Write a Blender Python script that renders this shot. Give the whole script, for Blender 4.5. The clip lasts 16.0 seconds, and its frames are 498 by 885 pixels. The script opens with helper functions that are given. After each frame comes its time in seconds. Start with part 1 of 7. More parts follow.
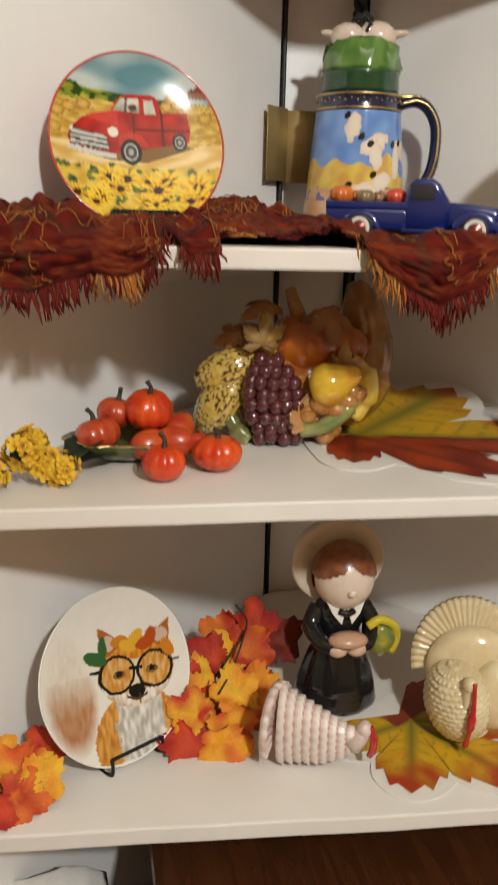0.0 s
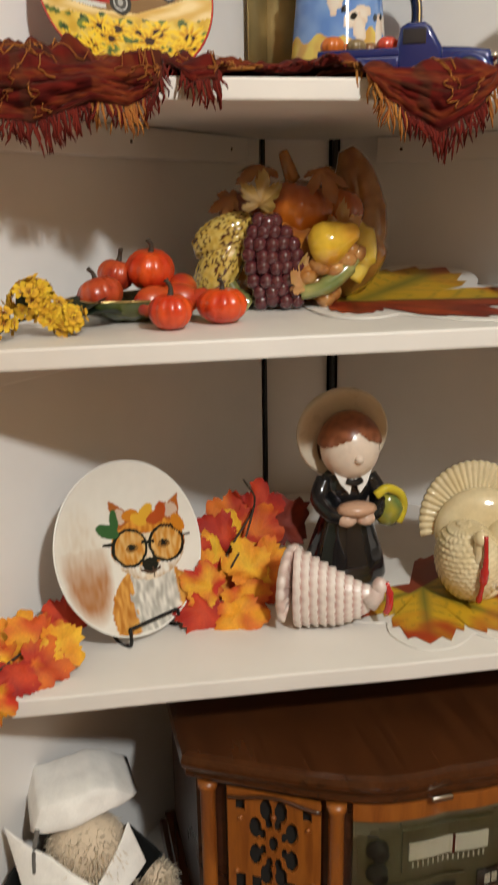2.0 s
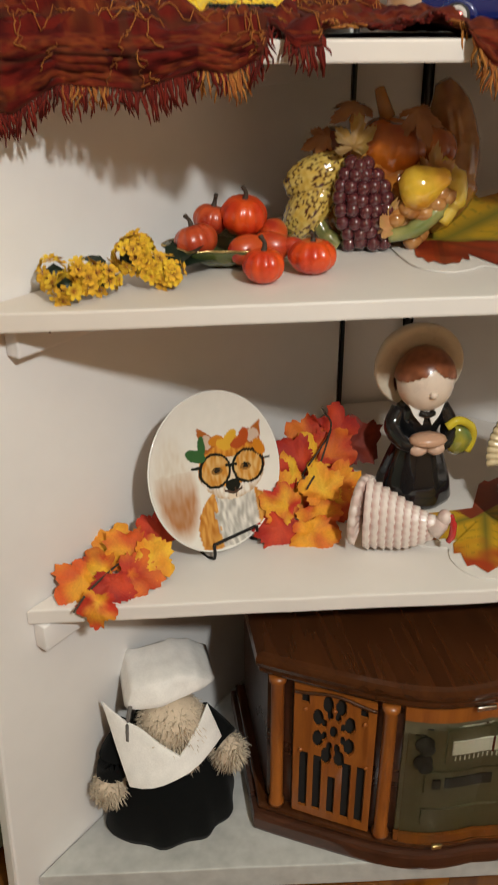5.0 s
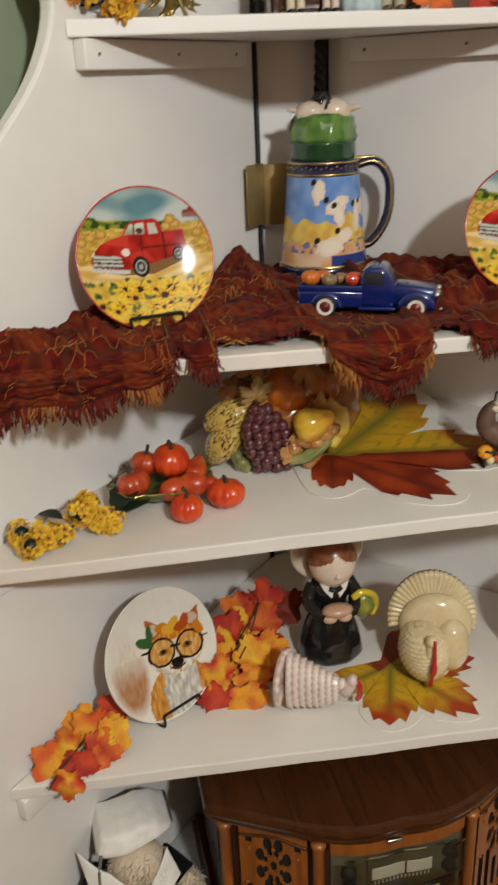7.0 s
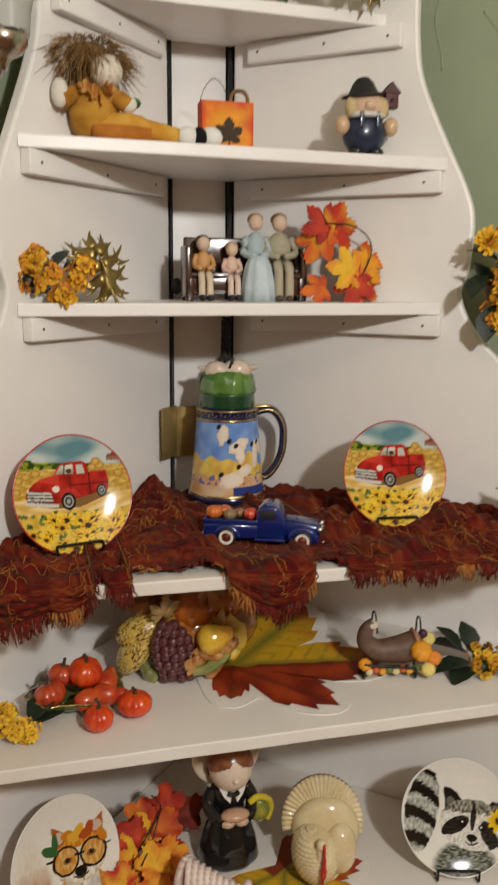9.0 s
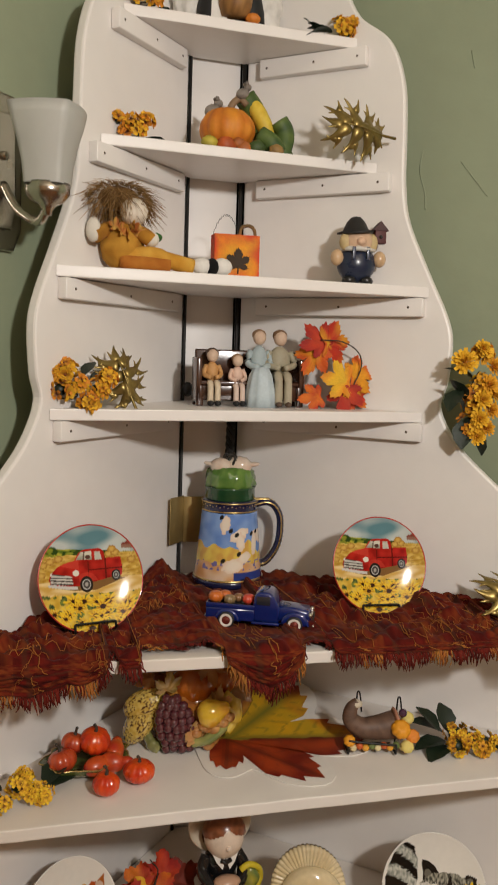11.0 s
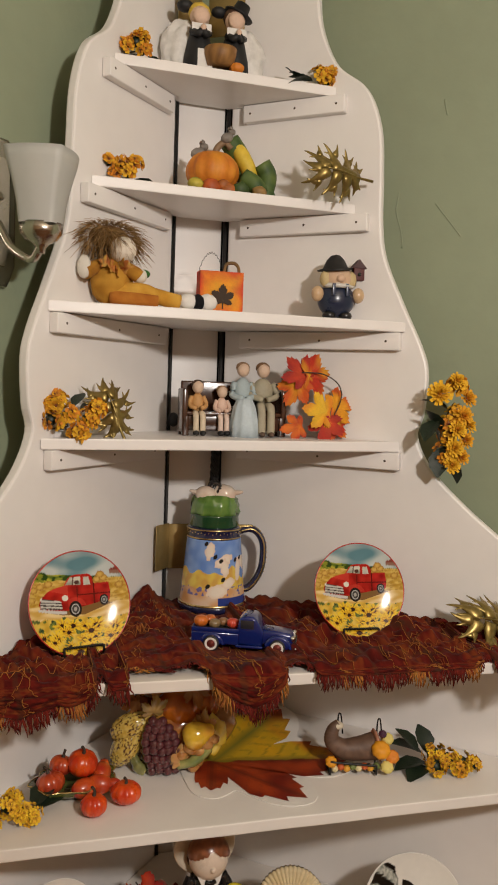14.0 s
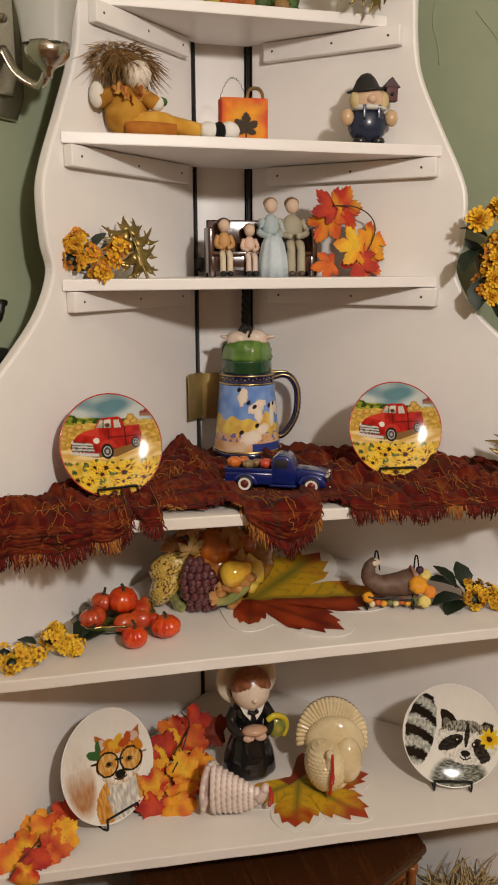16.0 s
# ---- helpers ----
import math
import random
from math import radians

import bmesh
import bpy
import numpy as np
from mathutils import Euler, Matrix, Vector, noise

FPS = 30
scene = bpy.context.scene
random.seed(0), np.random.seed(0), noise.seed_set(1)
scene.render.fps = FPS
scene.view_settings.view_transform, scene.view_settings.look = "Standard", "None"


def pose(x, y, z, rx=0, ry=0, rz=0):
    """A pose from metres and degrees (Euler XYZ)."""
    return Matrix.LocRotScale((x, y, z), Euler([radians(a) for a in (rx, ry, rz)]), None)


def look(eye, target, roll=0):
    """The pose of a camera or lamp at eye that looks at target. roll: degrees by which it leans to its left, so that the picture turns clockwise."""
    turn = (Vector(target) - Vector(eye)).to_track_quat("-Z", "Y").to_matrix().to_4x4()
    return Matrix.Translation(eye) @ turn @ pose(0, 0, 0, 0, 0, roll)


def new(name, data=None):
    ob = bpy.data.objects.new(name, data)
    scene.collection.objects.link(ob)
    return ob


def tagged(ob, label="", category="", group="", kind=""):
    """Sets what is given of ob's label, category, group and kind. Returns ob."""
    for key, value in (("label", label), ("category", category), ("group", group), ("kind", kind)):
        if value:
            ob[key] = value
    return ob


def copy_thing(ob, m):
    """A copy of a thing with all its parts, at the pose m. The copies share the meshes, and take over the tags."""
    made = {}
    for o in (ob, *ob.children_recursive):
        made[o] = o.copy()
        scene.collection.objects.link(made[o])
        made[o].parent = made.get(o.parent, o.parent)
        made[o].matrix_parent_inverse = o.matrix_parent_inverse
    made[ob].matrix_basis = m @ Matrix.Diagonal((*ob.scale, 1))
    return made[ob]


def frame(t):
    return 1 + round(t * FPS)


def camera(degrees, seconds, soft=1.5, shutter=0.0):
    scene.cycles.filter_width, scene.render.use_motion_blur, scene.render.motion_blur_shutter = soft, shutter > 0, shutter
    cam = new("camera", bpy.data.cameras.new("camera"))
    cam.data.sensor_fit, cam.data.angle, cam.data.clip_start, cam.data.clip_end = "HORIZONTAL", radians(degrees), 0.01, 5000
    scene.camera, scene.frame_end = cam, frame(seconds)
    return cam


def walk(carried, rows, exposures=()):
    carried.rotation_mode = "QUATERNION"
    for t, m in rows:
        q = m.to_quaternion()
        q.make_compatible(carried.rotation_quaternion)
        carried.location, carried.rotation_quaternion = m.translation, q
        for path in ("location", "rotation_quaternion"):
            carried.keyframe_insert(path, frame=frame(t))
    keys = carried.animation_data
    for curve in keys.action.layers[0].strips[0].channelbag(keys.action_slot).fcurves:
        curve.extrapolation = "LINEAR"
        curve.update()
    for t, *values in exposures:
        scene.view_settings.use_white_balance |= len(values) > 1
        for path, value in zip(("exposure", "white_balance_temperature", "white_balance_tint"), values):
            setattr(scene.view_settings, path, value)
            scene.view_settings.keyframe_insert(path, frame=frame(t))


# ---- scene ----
cam = camera(32.9, 16.0, soft=1.8, shutter=0.4)
PATH = [
    (0, (-0.328, -0.864, 0.959), (0.075, 1.021, 0.425), 1.5),
    (0.5, (-0.332, -0.856, 0.869), (0.103, 1.037, 0.395), -0.7),
    (1, (-0.336, -0.852, 0.871), (0.112, 1.036, 0.388), -1.7),
    (1.5, (-0.341, -0.874, 0.855), (0.123, 1.007, 0.36), -1.2),
    (2, (-0.367, -0.889, 0.834), (0.098, 0.976, 0.28), -0.9),
    (2.5, (-0.376, -0.898, 0.829), (0.087, 0.873, 0.023), -0.9),
    (3, (-0.385, -0.891, 0.818), (0.087, 0.827, -0.089), -0.6),
    (3.5, (-0.397, -0.898, 0.803), (0.065, 0.787, -0.172), -0.5),
    (4, (-0.415, -0.893, 0.824), (-0.012, 0.828, -0.111), 0.1),
    (6.5, (-0.348, -0.988, 1.154), (-0.127, 0.808, 0.303), -1.7),
    (7, (-0.356, -1.026, 1.196), (0.018, 0.776, 0.41), -2.6),
    (7.5, (-0.367, -1.035, 1.21), (0.096, 0.769, 0.483), -2.1),
    (8, (-0.374, -1.055, 1.219), (0.1, 0.75, 0.501), -2.0),
    (8.5, (-0.394, -1.087, 1.25), (0.171, 0.73, 0.635), -0.1),
    (9, (-0.387, -1.162, 1.296), (0.233, 0.703, 0.922), 0.5),
    (9.5, (-0.346, -1.253, 1.337), (0.283, 0.615, 1.0), 1.0),
    (10, (-0.385, -1.266, 1.345), (0.237, 0.608, 1.026), 1.5),
    (12.5, (-0.443, -1.349, 1.374), (0.188, 0.548, 1.31), 1.9),
    (13, (-0.442, -1.345, 1.373), (0.198, 0.548, 1.281), 1.9),
    (13.5, (-0.449, -1.344, 1.372), (0.2, 0.544, 1.255), 1.9),
    (14, (-0.45, -1.344, 1.36), (0.21, 0.539, 1.224), 2.0),
    (14.5, (-0.438, -1.341, 1.336), (0.203, 0.547, 1.177), 2.0),
    (15, (-0.428, -1.321, 1.319), (0.196, 0.551, 0.991), 1.1),
    (15.5, (-0.421, -1.321, 1.307), (0.125, 0.556, 0.883), 0.5),
    (16, (-0.415, -1.33, 1.285), (0.131, 0.55, 0.875), -0.2),
]
walk(cam, [(t, look(eye, target, roll)) for t, eye, target, roll in PATH],
     exposures=[(0, 0.17, 6050, 4), (2, 0.2, 6050, 4), (4, 0.22, 6050, 4), (6.5, -0.06, 5950, 3), (8, -0.1, 6050, 4), (9, -0.2, 6200, 6), (10, -0.25, 6250, 7),
                (12.5, -0.33, 6600, 11), (14.5, -0.32, 6600, 11), (16, -0.22, 6600, 11)])

# ---- light ----
world = bpy.data.worlds.new("world")
scene.world = world
world.use_nodes = True
world.node_tree.nodes["Background"].inputs[0].default_value = (1.0, 0.86, 0.7, 1)
world.node_tree.nodes["Background"].inputs[1].default_value = 0.05


def lamp(name, kind, place, target, power, colour, size):
    data = bpy.data.lights.new(name, kind)
    data.energy, data.color = power, colour
    if kind == "AREA":
        data.shape, data.size = "DISK", size
    else:
        data.shadow_soft_size = size
    ob = new(name, data)
    ob.matrix_world = look(place, target)
    return ob


lamp("room_lamp", "POINT", (0.08, -1.90, 1.86), (0, 0, 1), 110, (1.0, 0.945, 0.885), 0.06)

# ---- materials ----


def mat(name, rgb, rough=0.5, metal=0.0, bump=0.0, scale=60.0, var=0.12, coat=0.0, paint=False, stretch=(1, 1, 1), stain=None, sheen=0.0):
    """A procedural surface: a coarse and a fine noise vary the colour, the gloss and the relief."""
    m = bpy.data.materials.new(name)
    m.use_nodes = True
    n, l = m.node_tree.nodes, m.node_tree.links
    b = n["Principled BSDF"]
    b.inputs["Metallic"].default_value = metal
    b.inputs["Coat Weight"].default_value = coat
    b.inputs["Coat Roughness"].default_value = 0.06
    b.inputs["Sheen Weight"].default_value = sheen
    co = n.new("ShaderNodeTexCoord")
    mp = n.new("ShaderNodeMapping")
    mp.inputs["Scale"].default_value = stretch
    l.new(co.outputs["Object"], mp.inputs["Vector"])
    fine, coarse = n.new("ShaderNodeTexNoise"), n.new("ShaderNodeTexNoise")
    fine.inputs["Scale"].default_value, coarse.inputs["Scale"].default_value = scale, scale / 7
    fine.inputs["Detail"].default_value, coarse.inputs["Detail"].default_value = 4, 3
    for t in (fine, coarse):
        l.new(mp.outputs[0], t.inputs["Vector"])
    add = n.new("ShaderNodeMath")
    add.operation = "MULTIPLY_ADD"
    l.new(coarse.outputs["Fac"], add.inputs[0])
    add.inputs[1].default_value = 0.6
    half = n.new("ShaderNodeMath")
    half.operation = "MULTIPLY"
    l.new(fine.outputs["Fac"], half.inputs[0])
    half.inputs[1].default_value = 0.4
    l.new(half.outputs[0], add.inputs[2])
    ramp = n.new("ShaderNodeMapRange")
    l.new(add.outputs[0], ramp.inputs["Value"])
    ramp.inputs["From Min"].default_value, ramp.inputs["From Max"].default_value = 0.3, 0.7
    ramp.inputs["To Min"].default_value, ramp.inputs["To Max"].default_value = 1 - var, 1 + var
    mul = n.new("ShaderNodeVectorMath")
    mul.operation = "SCALE"
    if paint:
        at = n.new("ShaderNodeAttribute")
        at.attribute_name = "paint"
        l.new(at.outputs["Color"], mul.inputs[0])
    elif stain:
        mix = n.new("ShaderNodeMix")
        mix.data_type = "RGBA"
        mix.inputs["A"].default_value, mix.inputs["B"].default_value = (*rgb, 1), (*stain, 1)
        st = n.new("ShaderNodeMapRange")
        l.new(coarse.outputs["Fac"], st.inputs["Value"])
        st.inputs["From Min"].default_value, st.inputs["From Max"].default_value = 0.45, 0.7
        l.new(st.outputs[0], mix.inputs["Factor"])
        l.new(mix.outputs["Result"], mul.inputs[0])
    else:
        mul.inputs[0].default_value = rgb
    l.new(ramp.outputs[0], mul.inputs["Scale"])
    l.new(mul.outputs[0], b.inputs["Base Color"])
    rr = n.new("ShaderNodeMapRange")
    l.new(coarse.outputs["Fac"], rr.inputs["Value"])
    rr.inputs["To Min"].default_value, rr.inputs["To Max"].default_value = max(0.02, rough - min(0.12, rough * 0.4)), min(1, rough + min(0.12, rough * 0.4))
    l.new(rr.outputs[0], b.inputs["Roughness"])
    if bump:
        bp = n.new("ShaderNodeBump")
        bp.inputs["Strength"].default_value, bp.inputs["Distance"].default_value = 1.0, bump
        l.new(add.outputs[0], bp.inputs["Height"])
        l.new(bp.outputs[0], b.inputs["Normal"])
    return m


def wood_mat(name, dark, light, rough, along=(1, 14, 14), scale=6.0, coat=0.0):
    m = mat(name, light, rough, 0, 0.0004, scale, 0.1, coat, stretch=along)
    n, l = m.node_tree.nodes, m.node_tree.links
    ob = n.new("ShaderNodeObjectInfo")
    wave = n.new("ShaderNodeTexNoise")
    wave.noise_dimensions = "4D"
    wave.inputs["Scale"].default_value, wave.inputs["Detail"].default_value, wave.inputs["Distortion"].default_value = scale, 8, 1.2
    mp = [k for k in n if k.bl_idname == "ShaderNodeMapping"][0]
    l.new(mp.outputs[0], wave.inputs["Vector"])
    w = n.new("ShaderNodeMath")
    w.operation = "MULTIPLY"
    w.inputs[1].default_value = 30
    l.new(ob.outputs["Random"], w.inputs[0])
    l.new(w.outputs[0], wave.inputs["W"])
    cr = n.new("ShaderNodeValToRGB")
    cr.color_ramp.elements[0].position, cr.color_ramp.elements[1].position = 0.32, 0.68
    cr.color_ramp.elements[0].color, cr.color_ramp.elements[1].color = (*dark, 1), (*light, 1)
    l.new(wave.outputs["Fac"], cr.inputs[0])
    sc = [k for k in n if k.bl_idname == "ShaderNodeVectorMath"][0]
    l.new(cr.outputs[0], sc.inputs[0])
    return m


WHITE = mat("white_gloss_paint", (0.80, 0.77, 0.74), 0.38, 0, 0.0012, 30, 0.03)
SHELFTOP = mat("worn_white_shelf", (0.78, 0.74, 0.69), 0.5, 0, 0.0012, 14, 0.07, stain=(0.64, 0.56, 0.48))
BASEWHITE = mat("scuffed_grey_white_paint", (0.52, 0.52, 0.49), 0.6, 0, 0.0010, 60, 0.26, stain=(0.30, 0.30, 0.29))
GREEN = mat("sage_green_wall", (0.275, 0.315, 0.21), 0.55, 0, 0.0025, 26, 0.05)
# Ceiling out of view, tinted tan to warm and lower the bounced light.
CEIL = mat("bounce_tan_ceiling", (0.60, 0.51, 0.40), 0.8, 0, 0.001, 40, 0.04)
BLACK = mat("black_rubber", (0.012, 0.011, 0.010), 0.5, 0, 0.0003, 200, 0.3)
# Near-black for the shade in the shelf's gap and the radio's grille cloth.
DARK = mat("dark_void", (0.01, 0.009, 0.008), 0.9)
IRON = mat("black_iron", (0.015, 0.014, 0.013), 0.4, 0.4, 0.0002, 300, 0.3)
NAIL = mat("rusty_nail", (0.10, 0.07, 0.05), 0.5, 0.6, 0, 400, 0.3)
FLOORWOOD = wood_mat("varnished_oak", (0.092, 0.027, 0.003), (0.19, 0.064, 0.006), 0.18, (1.4, 9, 9), 4.0, 0.3)
PAINTED = mat("glazed_paint", (1, 1, 1), 0.10, 0, 0, 90, 0.05, 0.0, True)
MATTE = mat("printed_card", (1, 1, 1), 0.42, 0, 0, 120, 0.05, 0, True)
FABRIC = mat("soft_fabric", (1, 1, 1), 0.9, 0, 0.0007, 500, 0.08, 0, True, sheen=0.03)
FABRIC.node_tree.nodes["Principled BSDF"].inputs["Specular IOR Level"].default_value = 0.12
PETAL = mat("silk_petal", (1, 1, 1), 0.75, 0, 0.0005, 400, 0.2, 0, True)

# ---- shapes ----


def bm_from(verts, faces):
    bm = bmesh.new()
    vs = [bm.verts.new(v) for v in verts]
    for f in faces:
        try:
            bm.faces.new([vs[i] for i in f])
        except ValueError:
            pass
    return bm


def smooth(bm, on=True):
    for f in bm.faces:
        f.smooth = on
    return bm


def xf(bm, m):
    bm.transform(m)
    return bm


def at(bm, x=0, y=0, z=0, rx=0, ry=0, rz=0):
    return xf(bm, pose(x, y, z, rx, ry, rz))


def box(sx, sy, sz, c=(0, 0, 0), bev=0.0, seg=2):
    """A box, c is the middle of its underside."""
    bm = bmesh.new()
    bmesh.ops.create_cube(bm, size=1)
    bm.transform(Matrix.Translation((c[0], c[1], c[2] + sz / 2)) @ Matrix.Diagonal((sx, sy, sz, 1)))
    if bev:
        bmesh.ops.bevel(bm, geom=bm.edges[:], offset=bev, segments=seg, profile=0.6, affect="EDGES")
        smooth(bm)
    return bm


def lathe(profile, seg=28, squash=1.0, wob=None, caps=True):
    vs, fs = [], []
    for r, z in profile:
        for k in range(seg):
            a = 2 * math.pi * k / seg
            w = wob(a, z) if wob else 1.0
            vs.append((r * w * math.cos(a), r * w * squash * math.sin(a), z))
    for i in range(len(profile) - 1):
        for k in range(seg):
            k2 = (k + 1) % seg
            fs.append((i * seg + k, i * seg + k2, (i + 1) * seg + k2, (i + 1) * seg + k))
    bm = bm_from(vs, fs)
    for i in (0, len(profile) - 1):
        if caps and profile[i][0] > 1e-5:
            bm.verts.ensure_lookup_table()
            ring = [bm.verts[i * seg + k] for k in range(seg)]
            bm.faces.new(ring[::-1] if i == 0 else ring)
    bmesh.ops.remove_doubles(bm, verts=bm.verts[:], dist=1e-6)
    return smooth(bm)


def ell(rx, ry, rz, c=(0, 0, 0), sub=2, rough=0.0, seed=0):
    bm = bmesh.new()
    bmesh.ops.create_icosphere(bm, subdivisions=sub, radius=1)
    for v in bm.verts:
        k = 1 + (rough * noise.noise(v.co * 2.3 + Vector((seed * 3.1, seed, 0))) if rough else 0)
        v.co = Vector((v.co.x * rx * k + c[0], v.co.y * ry * k + c[1], v.co.z * rz * k + c[2]))
    return smooth(bm)


def tube(pts, r, seg=8, closed=False):
    """A round bar along points; r is one radius or one for each point."""
    pts = [Vector(p) for p in pts]
    n = len(pts)
    rs = [r] * n if isinstance(r, (int, float)) else r
    vs, fs = [], []
    up = Vector((0.13, 0.27, 0.95)).normalized()
    for i, p in enumerate(pts):
        d = (pts[(i + 1) % n] - pts[i - 1]) if closed else (pts[min(i + 1, n - 1)] - pts[max(i - 1, 0)])
        d.normalize()
        a = d.cross(up)
        if a.length < 0.1:
            a = d.cross(Vector((1, 0, 0)))
        a.normalize()
        b = d.cross(a)
        for k in range(seg):
            w = 2 * math.pi * k / seg
            vs.append(p + (a * math.cos(w) + b * math.sin(w)) * rs[i])
    for i in range(n if closed else n - 1):
        j = (i + 1) % n
        for k in range(seg):
            fs.append((i * seg + k, i * seg + (k + 1) % seg, j * seg + (k + 1) % seg, j * seg + k))
    if not closed:
        fs.append(tuple(range(seg))[::-1])
        fs.append(tuple((n - 1) * seg + k for k in range(seg)))
    bm = bm_from(vs, fs)
    bmesh.ops.recalc_face_normals(bm, faces=bm.faces[:])
    return smooth(bm)


def prism(pts, h, bev=0.0):
    """A flat outline raised by h."""
    bm = bmesh.new()
    f = bm.faces.new([bm.verts.new((x, y, 0)) for x, y in pts])
    if f.normal.z > 0:
        f.normal_flip()
    r = bmesh.ops.extrude_face_region(bm, geom=[f])
    bmesh.ops.translate(bm, vec=(0, 0, h), verts=[v for v in r["geom"] if isinstance(v, bmesh.types.BMVert)])
    bmesh.ops.recalc_face_normals(bm, faces=bm.faces[:])
    if bev:
        rim = [e for e in bm.edges if len(e.link_faces) == 2 and abs(e.verts[0].co.z - e.verts[1].co.z) < 1e-6]
        bmesh.ops.bevel(bm, geom=rim, offset=bev, segments=2, profile=0.6, affect="EDGES")
    return bm


def curve_pts(pts, per=6):
    """A smooth open line through points (Catmull-Rom)."""
    out = []
    p = [Vector(q) for q in pts]
    p = [p[0] * 2 - p[1], *p, p[-1] * 2 - p[-2]]
    for i in range(1, len(p) - 2):
        for k in range(per):
            t = k / per
            a, b, c, d = p[i - 1], p[i], p[i + 1], p[i + 2]
            out.append(0.5 * (2 * b + (c - a) * t + (2 * a - 5 * b + 4 * c - d) * t * t + (3 * b - a - 3 * c + d) * t ** 3))
    out.append(p[-2])
    return out


def paint(bm, fn):
    """Gives each corner point a colour of its own; fn takes its place (a Vector) or is one colour."""
    lay = bm.verts.layers.float_color.get("paint") or bm.verts.layers.float_color.new("paint")
    for v in bm.verts:
        c = fn(v.co) if callable(fn) else fn
        v[lay] = (c[0], c[1], c[2], 1)
    return bm


def merge(*bms):
    out = bmesh.new()
    if any(b.verts.layers.float_color.get("paint") for b in bms):
        out.verts.layers.float_color.new("paint")
    for b in bms:
        me = bpy.data.meshes.new("tmp")
        b.to_mesh(me)
        out.from_mesh(me)
        bpy.data.meshes.remove(me)
        b.free()
    return out


def mesh_of(name, bm, material):
    me = bpy.data.meshes.new(name)
    bm.to_mesh(me)
    bm.free()
    me.materials.append(material)
    return me


def part(name, bm, material, parent, label=""):
    ob = new(name, mesh_of(name, bm, material))
    ob.parent = parent
    return tagged(ob, label)


def single(name, bm, material, m, label, category, group="", kind=""):
    ob = new(name, mesh_of(name, bm, material))
    ob.matrix_world = m
    return tagged(ob, label, category, group, kind)


def thing(name, m, label, category, group="", kind=""):
    ob = new(name)
    ob.empty_display_size = 0.02
    ob.matrix_world = m
    return tagged(ob, label, category, group, kind)


def share(name, me, parent, m, label=""):
    ob = new(name, me)
    ob.parent = parent
    ob.matrix_local = m
    return tagged(ob, label)


def mix(a, b, t):
    t = min(1, max(0, t))
    return tuple(x + (y - x) * t for x, y in zip(a, b))


def nz(p, s, seed=0):
    return noise.noise(Vector((p[0] * s + seed * 7.3, p[1] * s - seed * 3.7, p[2] * s + seed)))


# ---- setting ----
WALLC = 0.455  # the walls stand where |x| + y is this
PANELC = 0.325  # the inner faces of the side panels


def slab(name, verts, faces, material, label, category):
    ob = new(name, mesh_of(name, bm_from(verts, faces), material))
    return tagged(ob, label, category, kind="structure")


def wall(name, a, b, thick, label, material=GREEN, h=2.6):
    """A wall whose inner foot runs from a to b; it lies to the left of that way."""
    a, b = Vector((*a, 0)), Vector((*b, 0))
    d = (b - a).normalized()
    w = Vector((-d.y, d.x, 0)) * thick
    low = [a, b, b + w, a + w]
    vs = [tuple(p) for p in low] + [(p.x, p.y, h) for p in low]
    return slab(name, vs, [(3, 2, 1, 0), (4, 5, 6, 7), (0, 1, 5, 4), (1, 2, 6, 5), (2, 3, 7, 6), (3, 0, 4, 7)], material, label, "wall")


C = (0, WALLC)
LW, RW = (-2.6, WALLC - 2.6), (2.6, WALLC - 2.6)
BACK = (0, WALLC - 5.2)
wall("wall_right", RW, C, -0.1, "sage green painted wall with scratches beside the shelf")
wall("wall_left", C, LW, -0.1, "sage green painted wall with a sconce")
# Out-of-view walls close the room; their tan is set to warm the bounce.
TAN = mat("bounce_tan_wall", (0.42, 0.26, 0.13), 0.7, 0, 0.001, 30, 0.06)
wall("wall_back_left", LW, BACK, -0.1, "unseen tan wall closing the room, coloured to warm the bounce light", TAN)
wall("wall_back_right", BACK, RW, -0.1, "unseen tan wall closing the room, coloured to warm the bounce light", TAN)
slab("ceiling", [(-2.9, 0.6, 2.6), (2.9, 0.6, 2.6), (2.9, -5.1, 2.6), (-2.9, -5.1, 2.6), (-2.9, 0.6, 2.7), (2.9, 0.6, 2.7), (2.9, -5.1, 2.7), (-2.9, -5.1, 2.7)],
     [(0, 1, 2, 3), (7, 6, 5, 4), (0, 4, 5, 1), (1, 5, 6, 2), (2, 6, 7, 3), (3, 7, 4, 0)], CEIL, "unseen ceiling, tinted tan to warm and dim the bounce light", "ceiling")
floor = slab("floor", [(-2.9, 0.6, -0.012), (2.9, 0.6, -0.012), (2.9, -5.1, -0.012), (-2.9, -5.1, -0.012), (-2.9, 0.6, -0.1), (2.9, 0.6, -0.1), (2.9, -5.1, -0.1), (-2.9, -5.1, -0.1)],
             [(3, 2, 1, 0), (4, 5, 6, 7), (1, 5, 4, 0), (2, 6, 5, 1), (3, 7, 6, 2), (0, 4, 7, 3)], FLOORWOOD, "glossy reddish-brown oak plank floor", "floor")

# ---- corner shelf ----
shelf_unit = thing("corner_shelf", pose(0, 0, 0), "tall white-painted wooden corner shelf with scalloped side panels", "shelf")
